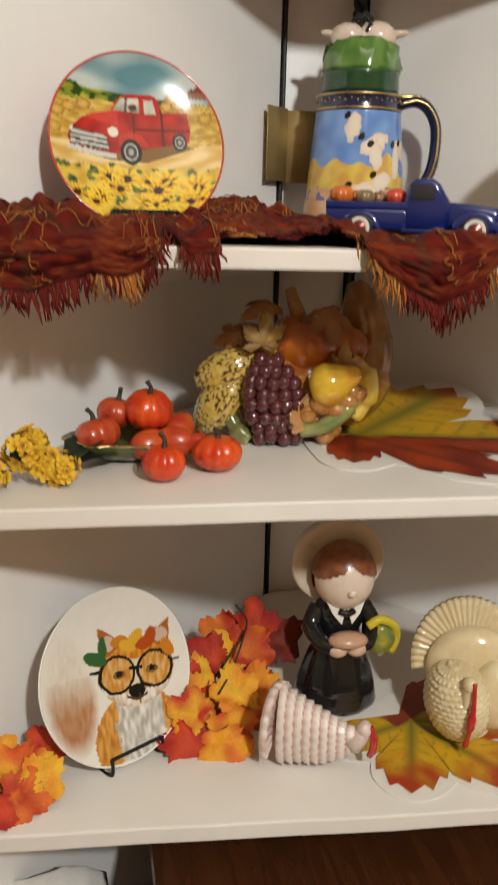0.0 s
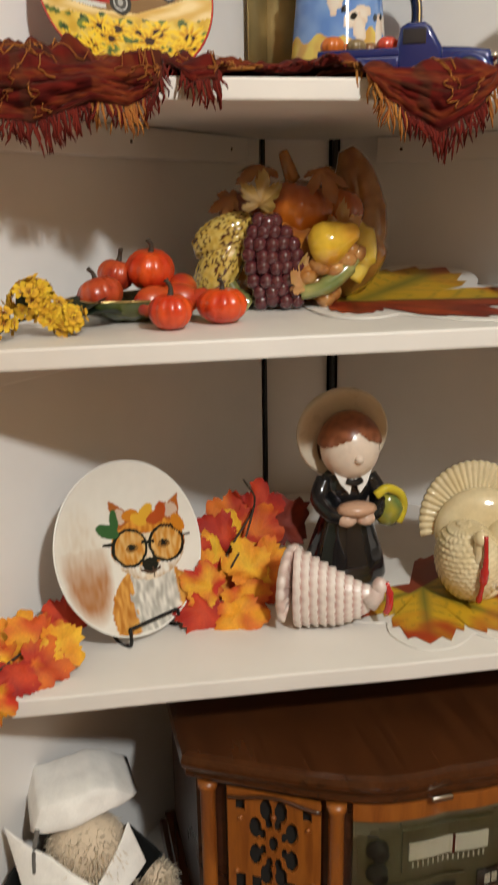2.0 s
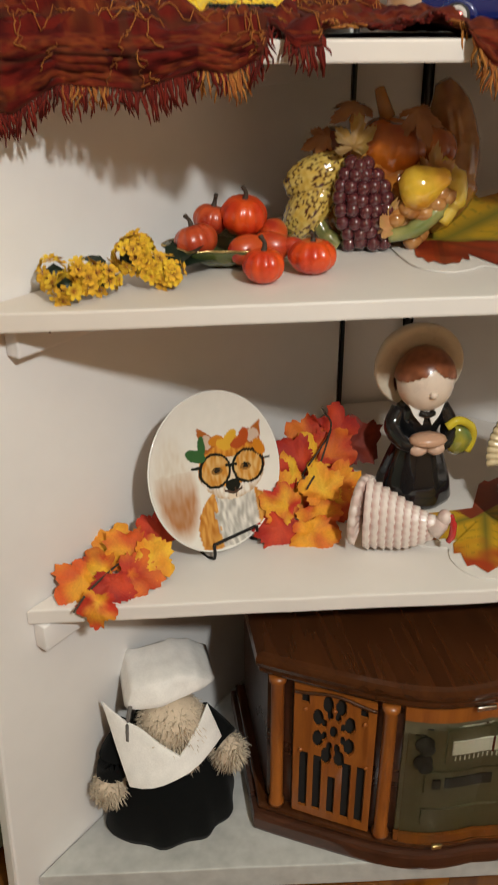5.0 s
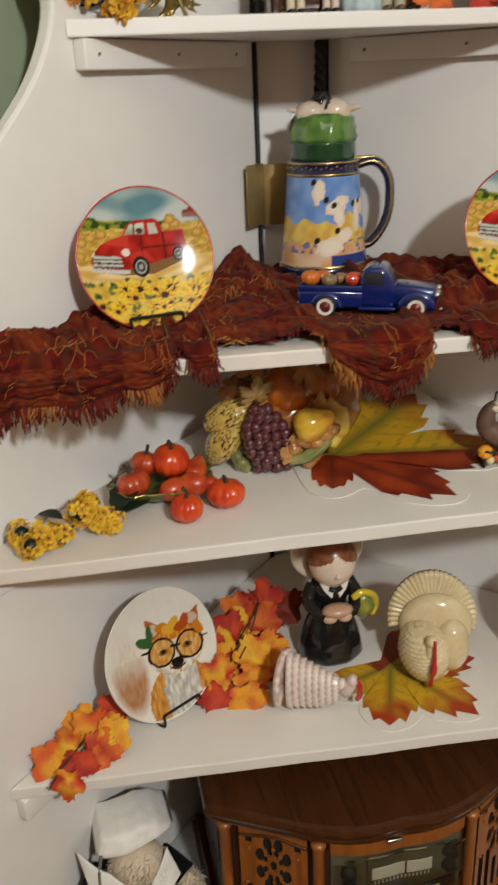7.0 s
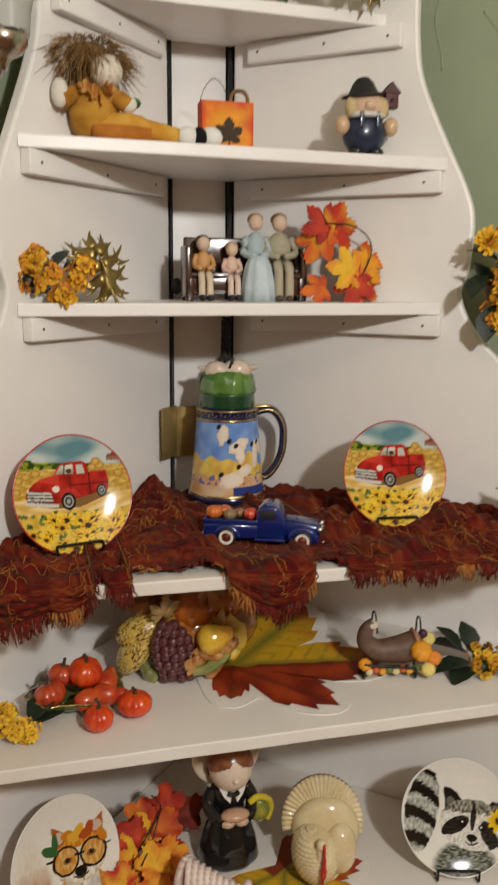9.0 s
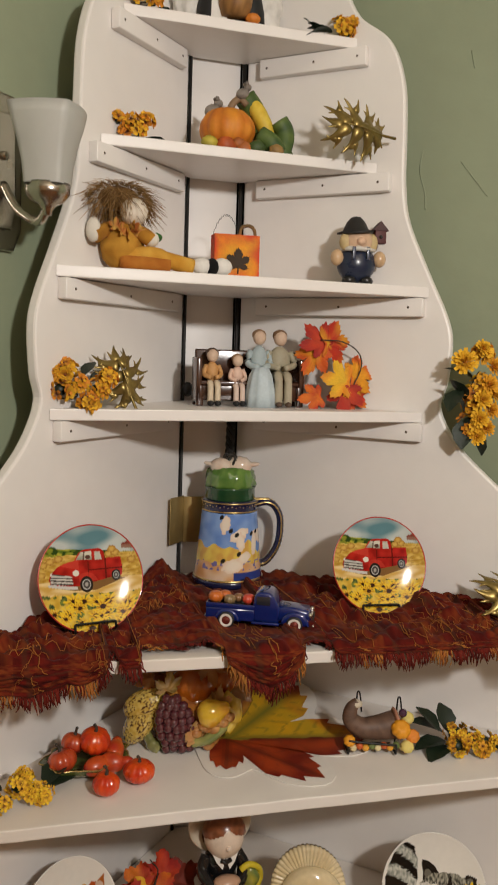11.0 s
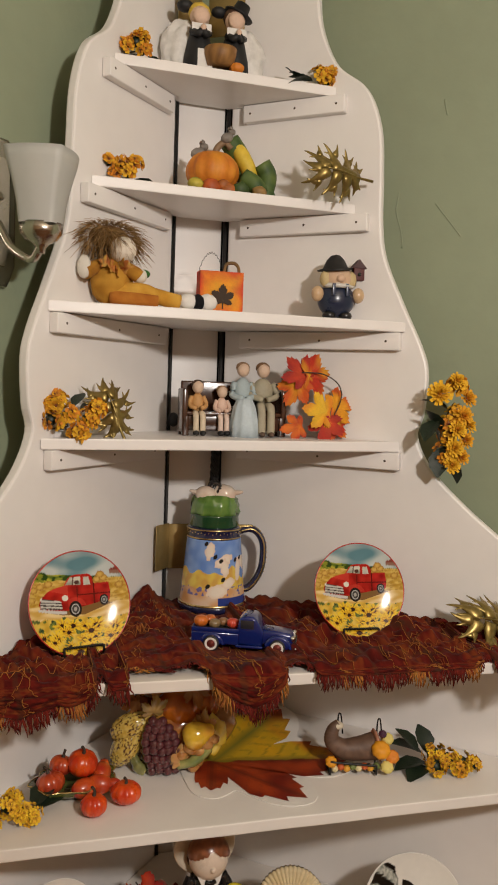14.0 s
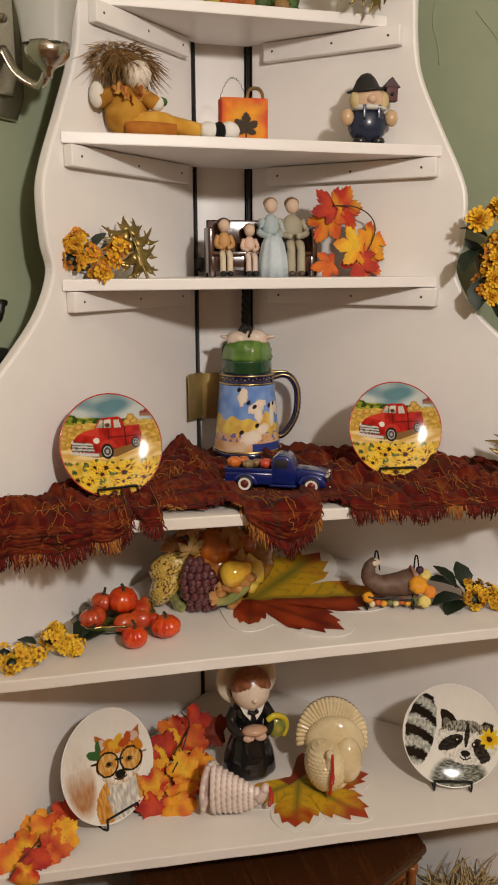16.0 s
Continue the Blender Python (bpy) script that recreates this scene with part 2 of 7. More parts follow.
# how far the panel's front edge lies from the middle line, from the top down: (x, z)
EDGE = [(0.184, 2.105), (0.190, 2.03), (0.214, 1.955), (0.256, 1.905), (0.276, 1.835), (0.281, 1.75), (0.283, 1.66), (0.291, 1.595), (0.318, 1.51), (0.343, 1.437),
        (0.352, 1.39), (0.349, 1.32), (0.342, 1.275), (0.365, 1.215), (0.41, 1.155), (0.47, 1.085), (0.515, 1.0), (0.522, 0.85), (0.524, 0.7), (0.534, 0.47), (0.55, 0.27), (0.56, 0.001)]
PANEL_T = 0.019


def side_panel(side):
    edge = curve_pts([(x - 0.006, z, 0) for x, z in EDGE], 6)
    x_in = 0.056
    pts = [(p.x, p.y) for p in edge] + [(x_in, 0.001), (x_in, 2.128)]
    bm = bmesh.new()
    inner = [bm.verts.new((side * x, PANELC - x, z)) for x, z in pts]
    k = PANEL_T / math.sqrt(2)
    outer = [bm.verts.new((side * (x + k), PANELC - x + k, z)) for x, z in pts]
    n = len(pts)
    bm.faces.new(inner), bm.faces.new(outer[::-1])
    rim = []
    for i in range(n):
        j = (i + 1) % n
        bm.faces.new((inner[j], inner[i], outer[i], outer[j]))
    bmesh.ops.recalc_face_normals(bm, faces=bm.faces[:])
    rim = [e for e in bm.edges if (e.verts[0] in inner) == (e.verts[1] in inner)]
    bmesh.ops.bevel(bm, geom=rim, offset=0.004, segments=2, profile=0.5, affect="EDGES")
    return bm


for side in (-1, 1):
    part("side_panel", side_panel(side), WHITE, shelf_unit)
part("back_strip", box(0.0975, 0.016, 2.0, (-0.00175, 0.291, 0), 0.002), WHITE, shelf_unit)
# This sheet's black paints in the shade of the gaps beside the strip.
part("backing", box(0.2, 0.006, 2.0, (0, 0.325, 0), 0.001), DARK, shelf_unit, "near-black sheet standing in for the shade in the gap behind the back strip")

# top height, front edge at x = 0, its slope, thickness
SHELVES = [(0.035, -0.272, -0.12, 0.035), (0.402, -0.229, -0.095, 0.018), (0.724, -0.229, -0.055, 0.018), (0.929, -0.195, -0.085, 0.018),
           (1.266, 0.004, 0.015, 0.018), (1.482, 0.008, 0.0, 0.018), (1.697, 0.082, 0.0, 0.018), (1.913, 0.118, -0.015, 0.018)]


def shelf_board(z, y0, k, t, wide=0.0):
    c = PANELC - 0.003
    xl, xr = (y0 - c) / (1 - k), (c - y0) / (1 + k)
    pts = [(xl, y0 + k * xl)]
    for i in range(1, 24):  # a hand-cut, slightly wavering front edge
        x = xl + (xr - xl) * i / 24
        pts.append((x, y0 + k * x + 0.0016 * nz((x * 9, z * 30, 0), 1.0)))
    pts += [(xr, y0 + k * xr), (0.05, c - 0.05), (-0.05, c - 0.05)]
    return at(prism(pts, t, 0.0022), 0, 0, z - t)


for i, (z, y0, k, t) in enumerate(SHELVES):
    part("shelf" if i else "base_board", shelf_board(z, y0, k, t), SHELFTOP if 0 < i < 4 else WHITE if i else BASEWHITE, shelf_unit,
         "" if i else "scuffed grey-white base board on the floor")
nail_me = mesh_of("nail", lathe([(0.0, 0.0006), (0.0018, 0.0004), (0.0026, -0.0004)], 8), NAIL)
CLEAT = [(1, 0.50, 0.1), (2, 0.49, 0.1), (3, 0.45, 0.1), (4, 0.318, 0.087), (5, 0.312, 0.085), (6, 0.262, 0.08), (7, 0.225, 0.08)]
for i, outer, inner in CLEAT:
    z, y0, k, t = SHELVES[i]
    for side in (-1, 1):
        h, thick = 0.032, 0.017
        L = (outer - inner) * math.sqrt(2)
        mx = side * (outer + inner) / 2
        my = PANELC - (outer + inner) / 2
        bm = box(L, thick, h, (0, -thick / 2 - 0.0005, 0), 0.002)
        cl = part("batten", bm, WHITE, shelf_unit)
        cl.matrix_local = pose(mx, my, z - t - h - 0.001, 0, 0, 45 * (-side))
        for f in (-0.43, 0.02, 0.42):
            share("nail", nail_me, cl, pose(f * L, -thick - 0.0006, h * 0.5, 90))

# planks of the floor, laid on the diagonal
plank_long = mesh_of("plank", box(0.42, 0.0773, 0.012, (0, 0, -0.012), 0.0003, 1), FLOORWOOD)
plank_short = mesh_of("plank", box(0.26, 0.0773, 0.012, (0, 0, -0.012), 0.0003, 1), FLOORWOOD)
for r in range(-10, 12):
    x = -1.0 - 0.13 * ((r * 5) % 7)
    for c in range(7):
        long_one = (r + c) % 3 != 1
        L = 0.42 if long_one else 0.26
        m = pose(-0.15, -0.40, 0, 0, 0, 56) @ pose(x + L / 2, r * 0.0775 + 0.02, 0.0001 * ((r * 7 + c * 3) % 3))
        if abs(m.translation.x) + m.translation.y < 0.14:
            share("plank", plank_long if long_one else plank_short, floor, m)
        x += L + 0.0003

# ---- more materials ----
GLAZE = mat("wet_glaze", (1, 1, 1), 0.12, 0, 0.0006, 120, 0.14, 0.7, True)
CERAMIC = mat("satin_ceramic", (1, 1, 1), 0.3, 0, 0.0003, 200, 0.06, 0.25, True)
BISQUE = mat("matt_bisque", (1, 1, 1), 0.6, 0, 0.0003, 220, 0.12, 0, True)
CHINA = mat("white_china", (0.80, 0.78, 0.73), 0.10, 0, 0, 100, 0.02, 0.5)
REDRIM = mat("red_glaze_rim", (0.42, 0.03, 0.02), 0.2, 0, 0, 100, 0.1, 0.4)
GOLD = mat("gold_paint", (0.55, 0.40, 0.16), 0.28, 0.9, 0.0004, 150, 0.2)
GOLDLEAF = mat("antique_gold", (0.26, 0.19, 0.06), 0.34, 0.75, 0.0008, 160, 0.3)
BRASS = mat("tarnished_gold_card", (0.34, 0.24, 0.09), 0.42, 0.55, 0.0005, 60, 0.2)
COBALT = mat("cobalt_glaze", (0.012, 0.014, 0.05), 0.15, 0, 0.0004, 300, 0.3, 0.5)
BLUECAR = mat("dark_blue_car_paint", (0.004, 0.016, 0.13), 0.16, 0.1, 0, 200, 0.06, 0.9)
CHROME = mat("chrome", (0.75, 0.73, 0.70), 0.16, 1.0, 0, 100, 0.04)
NICKEL = mat("brushed_nickel", (0.52, 0.48, 0.42), 0.24, 1.0, 0.0002, 200, 0.08)
TYRE = mat("black_tyre", (0.015, 0.014, 0.014), 0.6)
WHITEWALL = mat("whitewall", (0.7, 0.66, 0.6), 0.5)
HUBRED = mat("dark_red_hub", (0.22, 0.05, 0.04), 0.25, 0.6)
DGLASS = mat("dark_window", (0.02, 0.022, 0.03), 0.08, 0, 0, 100, 0.05, 0.6)
RADIOWOOD = wood_mat("reddish_walnut", (0.040, 0.012, 0.0035), (0.070, 0.022, 0.006), 0.24, (14, 1.2, 14), 5.0, 0.3)
RADIOORANGE = wood_mat("honey_wood", (0.20, 0.056, 0.008), (0.33, 0.105, 0.014), 0.34, (10, 10, 1.2), 7.0, 0.2)
RADIODARK = wood_mat("dark_mahogany", (0.035, 0.012, 0.006), (0.075, 0.026, 0.012), 0.3, (1.2, 12, 12), 6.0, 0.3)
RADIOFACE = mat("aged_brass_fascia", (0.13, 0.12, 0.07), 0.4, 0.3, 0.0003, 120, 0.15)
DIAL = mat("ivory_dial", (0.72, 0.72, 0.68), 0.35, 0, 0, 80, 0.06)
SMOKED = bpy.data.materials.new("smoked_glass")
SMOKED.use_nodes = True
_b = SMOKED.node_tree.nodes["Principled BSDF"]
_b.inputs["Base Color"].default_value, _b.inputs["Roughness"].default_value = (0.88, 0.88, 0.80, 1), 0.05
_b.inputs["Transmission Weight"].default_value, _b.inputs["IOR"].default_value = 1.0, 1.15
FROST = mat("frosted_glass", (0.72, 0.72, 0.68), 0.5, 0, 0.0006, 40, 0.05)
FROST.node_tree.nodes["Principled BSDF"].inputs["Transmission Weight"].default_value = 0.45
GREENLEAF = mat("dark_green_leaf", (0.010, 0.020, 0.009), 0.5, 0, 0.0006, 120, 0.4)
STEM = mat("dark_stem", (0.045, 0.03, 0.018), 0.7, 0, 0.0004, 300, 0.3)
CARDWHITE = mat("white_card", (0.76, 0.73, 0.68), 0.5, 0, 0.0002, 90, 0.04)
STRAW = mat("dry_straw", (0.50, 0.36, 0.16), 0.8, 0, 0.0004, 300, 0.4)
FIBRE = mat("brown_raffia", (0.20, 0.11, 0.04), 0.85, 0, 0.0004, 300, 0.5)


def S(i, x=0.0):
    return SHELVES[i][0]


def glaze(bm, a, b, s=30, seed=0, sharp=1.6):
    return paint(bm, lambda p: mix(a, b, 0.5 + sharp * nz(p, s, seed) * 0.8))


def figure(name, pieces, m, label, category, group=""):
    """One plain mesh of several pieces, each with its own material slot."""
    mats, bms = [], []
    for bm, material in pieces:
        if material not in mats:
            mats.append(material)
        k = mats.index(material)
        for f in bm.faces:
            f.material_index = k
        if not bm.verts.layers.float_color.get("paint"):
            paint(bm, (0.5, 0.5, 0.5))
        bms.append(bm)
    me = bpy.data.meshes.new(name)
    out = merge(*bms)
    out.to_mesh(me)
    out.free()
    for k in mats:
        me.materials.append(k)
    ob = new(name, me)
    ob.matrix_world = m
    return tagged(ob, label, category, group)


# ---- painted pictures ----


def inside(x, y, poly):
    hit, j = False, len(poly) - 1
    for i in range(len(poly)):
        (xi, yi), (xj, yj) = poly[i], poly[j]
        if (yi > y) != (yj > y) and x < (xj - xi) * (y - yi) / (yj - yi) + xi:
            hit = not hit
        j = i
    return hit


def near(x, y, cx, cy, rx, ry, turn=0):
    """How deep a point lies in an ellipse: 1 in the middle, 0 on its edge."""
    if turn:
        c, s = math.cos(radians(turn)), math.sin(radians(turn))
        dx, dy = (x - cx) * c + (y - cy) * s, -(x - cx) * s + (y - cy) * c
    else:
        dx, dy = x - cx, y - cy
    return 1 - math.hypot(dx / rx, dy / ry)


TRUCK = [(-0.78, 0.02), (-0.74, 0.14), (-0.58, 0.27), (-0.40, 0.33), (-0.28, 0.35), (-0.20, 0.48), (-0.10, 0.545), (0.20, 0.55), (0.28, 0.50), (0.31, 0.36), (0.60, 0.37), (0.63, 0.18), (0.61, 0.02), (0.45, 0.0), (0.05, -0.07), (-0.2, -0.12), (-0.45, -0.13), (-0.74, -0.08)]
rng = random.Random(4)
SUNS = [(rng.uniform(-0.8, 0.8), rng.uniform(-0.95, -0.38), rng.uniform(0.11, 0.19)) for _ in range(34)]
SUNS = sorted(SUNS, key=lambda s: -s[1])
BALES = [(-0.88, 0.30), (-0.74, 0.36), (-0.58, 0.40), (0.38, 0.43), (0.50, 0.45), (0.44, 0.52), (-0.92, 0.12), (0.80, 0.30)]


def field_picture(p):
    x, y = p[0], p[1]
    w = nz((x, y, 0), 5, 1)
    yy = y + 0.03 * w
    c = mix((0.16, 0.30, 0.34), (0.56, 0.60, 0.58), 0.5 + 1.7 * nz((x * 0.7, y * 1.6, 0), 2.4, 5) - 0.25 * x)
    hill = 0.60 - 0.10 * (x + 0.6) + 0.03 * nz((x, 0, 0), 6, 8)
    if yy < hill:
        c = mix((0.13, 0.20, 0.03), (0.48, 0.46, 0.07), 0.5 + 1.5 * nz((x, y * 3, 0), 5, 2))
        if yy > hill - 0.12 and nz((x, y, 0), 9, 4) > 0.0:
            c = (0.045, 0.10, 0.02)
    if yy < 0.45:
        c = mix((0.52, 0.33, 0.06), (0.70, 0.52, 0.17), 0.5 + 1.4 * nz((x, y * 2.5, 0), 7, 3))
        if nz((x * 2, y * 7, 0), 5, 11) > 0.25:
            c = mix(c, (0.40, 0.24, 0.05), 0.6)
    if inside(x, y, [(0.62, 0.52), (0.62, 0.60), (0.76, 0.66), (0.88, 0.58), (0.88, 0.50)]):
        c = (0.34, 0.20, 0.15) if y < 0.58 else (0.28, 0.08, 0.06)
    for bx, by in BALES:
        n = near(x, y, bx, by, 0.085, 0.065)
        if n > 0:
            c = mix((0.40, 0.22, 0.05), (0.66, 0.46, 0.14), n * 1.6 + 0.5 * nz((x, y, 0), 30, 4))
    if yy < -0.02:
        c = mix((0.64, 0.43, 0.13), (0.78, 0.62, 0.34), 0.5 + 1.6 * nz((x, y * 3, 0), 4, 6))
    if inside(x, y, [(-0.78, -0.10), (-0.3, -0.20), (0.1, -0.22), (0.66, -0.04), (0.5, 0.02), (-0.4, -0.05)]):
        c = (0.26, 0.15, 0.055)
    if inside(x, y, TRUCK):
        c = mix((0.33, 0.010, 0.010), (0.55, 0.035, 0.025), 0.45 + 1.2 * nz((x, y, 0), 6, 9) + 0.7 * (y - 0.1))
        # the hood's crown and the sides fall off in tone
        if x < -0.2 and y > 0.24 - 0.25 * (x + 0.45):
            c = mix(c, (0.66, 0.10, 0.07), 0.55)
        if 0.31 < x and y > 0.33:
            c = (0.46, 0.03, 0.025)
        if abs(x - 0.31) < 0.014 or (abs(y - 0.16) < 0.012 and x > -0.02) or (abs(x + 0.02) < 0.010 and 0.0 < y < 0.33):
            c = (0.16, 0.006, 0.006)
        if inside(x, y, [(-0.25, 0.36), (-0.15, 0.50), (0.05, 0.51), (0.06, 0.35)]):
            c = mix((0.34, 0.36, 0.30), (0.66, 0.64, 0.55), 0.5 + 1.5 * nz((x, y, 0), 8, 2))
            if abs(x + 0.10 - 0.12 * (y - 0.4)) < 0.012 or near(x, y, -0.02, 0.40, 0.06, 0.05) > 0.2:
                c = (0.12, 0.06, 0.05)
        if inside(x, y, [(0.11, 0.34), (0.11, 0.49), (0.21, 0.49), (0.25, 0.34)]):
            c = mix((0.50, 0.50, 0.44), (0.68, 0.66, 0.58), 0.5 + nz((x, y, 0), 9, 3))
        if inside(x, y, [(-0.76, 0.02), (-0.72, 0.13), (-0.50, 0.10), (-0.34, 0.06), (-0.32, -0.10), (-0.73, -0.06)]):
            c = (0.58, 0.57, 0.53) if math.sin((y + 0.12 * x) * 112) > -0.15 else (0.09, 0.075, 0.07)
        if near(x, y, -0.26, 0.12, 0.06, 0.055) > 0 or near(x, y, -0.74, 0.15, 0.03, 0.045) > 0:
            c = (0.74, 0.70, 0.62)
        if 0.11 < math.hypot((x + 0.07) * 0.95, y + 0.09) < 0.21 and y > -0.04 and x > -0.2:
            c = mix(c, (0.60, 0.07, 0.05), 0.6)
    if inside(x, y, [(-0.80, -0.05), (-0.79, -0.10), (-0.40, -0.17), (-0.24, -0.18), (-0.24, -0.13), (-0.40, -0.11)]):
        c = (0.62, 0.61, 0.58)
    for wx, wy, r in ((-0.07, -0.10, 0.15), (0.50, 0.03, 0.105)):
        n = near(x, y, wx, wy, r * 0.82, r)
        if n > 0:
            c = (0.020, 0.020, 0.020) if n < 0.34 else (0.50, 0.49, 0.47) if n < 0.46 else (0.10, 0.095, 0.09) if n < 0.75 else (0.42, 0.40, 0.38)
    if y < -0.27 + 0.05 * nz((x, 0, 0), 7, 2):
        c = mix((0.60, 0.40, 0.06), (0.74, 0.56, 0.14), 0.5 + 1.5 * nz((x, y, 0), 8, 6))
        if nz((x, y, 0), 8, 12) > 0.12:
            c = mix((0.05, 0.09, 0.05), (0.26, 0.30, 0.07), 0.5 + nz((x, y, 0), 14, 3))
        for sx, sy, r in SUNS:
            d = math.hypot(x - sx, (y - sy) * 1.25)
            a = math.atan2(y - sy, x - sx)
            if d < r * 1.15 * (0.70 + 0.33 * math.sin(a * 9 + sx * 40)):
                c = mix((0.50, 0.20, 0.012), (0.80, 0.58, 0.05), min(1, 1.25 * d / r + 0.5 * math.sin(a * 9)))
                if d < r * 0.34:
                    c = (0.065, 0.022, 0.010)
    return c


def fox_picture(p):
    x, y = p[0], p[1]
    w = 0.014 * nz((x, y, 0), 9, 2)
    x, y = x + w, y + w
    white = (0.80, 0.77, 0.71)
    c = white
    f = nz((x * 3, y, 0), 7, 4)
    t = near(x, y, -0.58, -0.05, 0.36, 0.72, 8)
    if t > 0 and x < -0.12:
        c = mix(white, (0.62, 0.50, 0.36), min(1, t * 2.2) * (0.30 + 0.25 * f))
        if y < 0.1:
            c = mix(c, (0.44, 0.17, 0.025), min(1, t * 3.4) * min(1, (0.16 - y) * 2.2) * (0.78 + 0.15 * f))
    b = near(x, y, 0.28, -0.72, 0.60, 0.58)
    if b > 0:
        c = mix((0.46, 0.44, 0.40), white, 0.45 + 1.3 * f)
        if x < 0.0 + 0.1 * f or x > 0.60:
            c = mix((0.50, 0.22, 0.04), (0.72, 0.42, 0.12), 0.5 + 1.3 * f)
    if y < -0.9:
        c = white
    face = near(x, y, 0.29, 0.06, 0.5, 0.40)
    if face > 0:
        c = mix((0.58, 0.24, 0.03), (0.74, 0.38, 0.07), 0.5 + 1.4 * f)
        if y < -0.02 and (abs(x - 0.29) > 0.14 or y < -0.16):
            c = mix(white, (0.56, 0.42, 0.28), 0.25 + 1.2 * f + max(0, 0.5 - 4 * face))
        if abs(x - 0.29) < 0.07 and y < 0.2:
            c = (0.76, 0.66, 0.52)
    for poly in ([(-0.2, 0.62), (-0.14, 0.24), (0.16, 0.4)], [(0.75, 0.64), (0.74, 0.26), (0.42, 0.4)]):
        if inside(x, y, poly):
            cx, cy = sum(q[0] for q in poly) / 3, sum(q[1] for q in poly) / 3
            c = (0.66, 0.52, 0.42) if math.hypot(x - cx, y - cy) < 0.09 else (0.46, 0.17, 0.04)
    for ex in (0.04, 0.54):
        d = math.hypot((x - ex) * 0.92, y - 0.05)
        if d < 0.225:
            c = (0.02, 0.018, 0.016) if d > 0.190 else mix((0.60, 0.30, 0.06), (0.72, 0.50, 0.22), 0.5 + 1.5 * f)
            e = math.hypot(x - ex + (0.03 if ex < 0.29 else -0.03) * -1, (y - 0.045) * 1.9)
            if e < 0.085:
                c = (0.03, 0.02, 0.015) if e < 0.045 or y > 0.065 else (0.34, 0.18, 0.05)
    if abs(y - 0.09) < 0.02 and 0.2 < x < 0.38 or (abs(y - 0.12) < 0.018 and (-0.32 < x < -0.18 or 0.76 < x < 0.86)):
        c = (0.02, 0.018, 0.016)
    if near(x, y, 0.29, -0.17, 0.115, 0.085) > 0:
        c = (0.015, 0.013, 0.012)
    if abs(x - 0.29 - 0.12 * math.sin(x * 9)) < 0.02 and -0.32 < y < -0.2 or (abs(y + 0.27 + 0.6 * abs(x - 0.29) ** 1.2 * -1) < 0.016 and abs(x - 0.29) < 0.14):
        c = (0.12, 0.07, 0.05)
    if near(x, y, -0.24, 0.27, 0.16, 0.075, -20) > 0 or near(x, y, -0.14, 0.38, 0.06, 0.13) > 0:
        c = (0.07, 0.17, 0.06)
    for k, (lx, ly) in enumerate(((0.1, 0.42), (0.3, 0.44), (0.5, 0.42), (0.72, 0.27), (0.2, 0.36), (0.42, 0.36))):
        if near(x, y, lx, ly, 0.12, 0.07, k * 40) > 0:
            c = ((0.62, 0.27, 0.03), (0.74, 0.46, 0.06), (0.5, 0.12, 0.03))[k % 3]
    return c


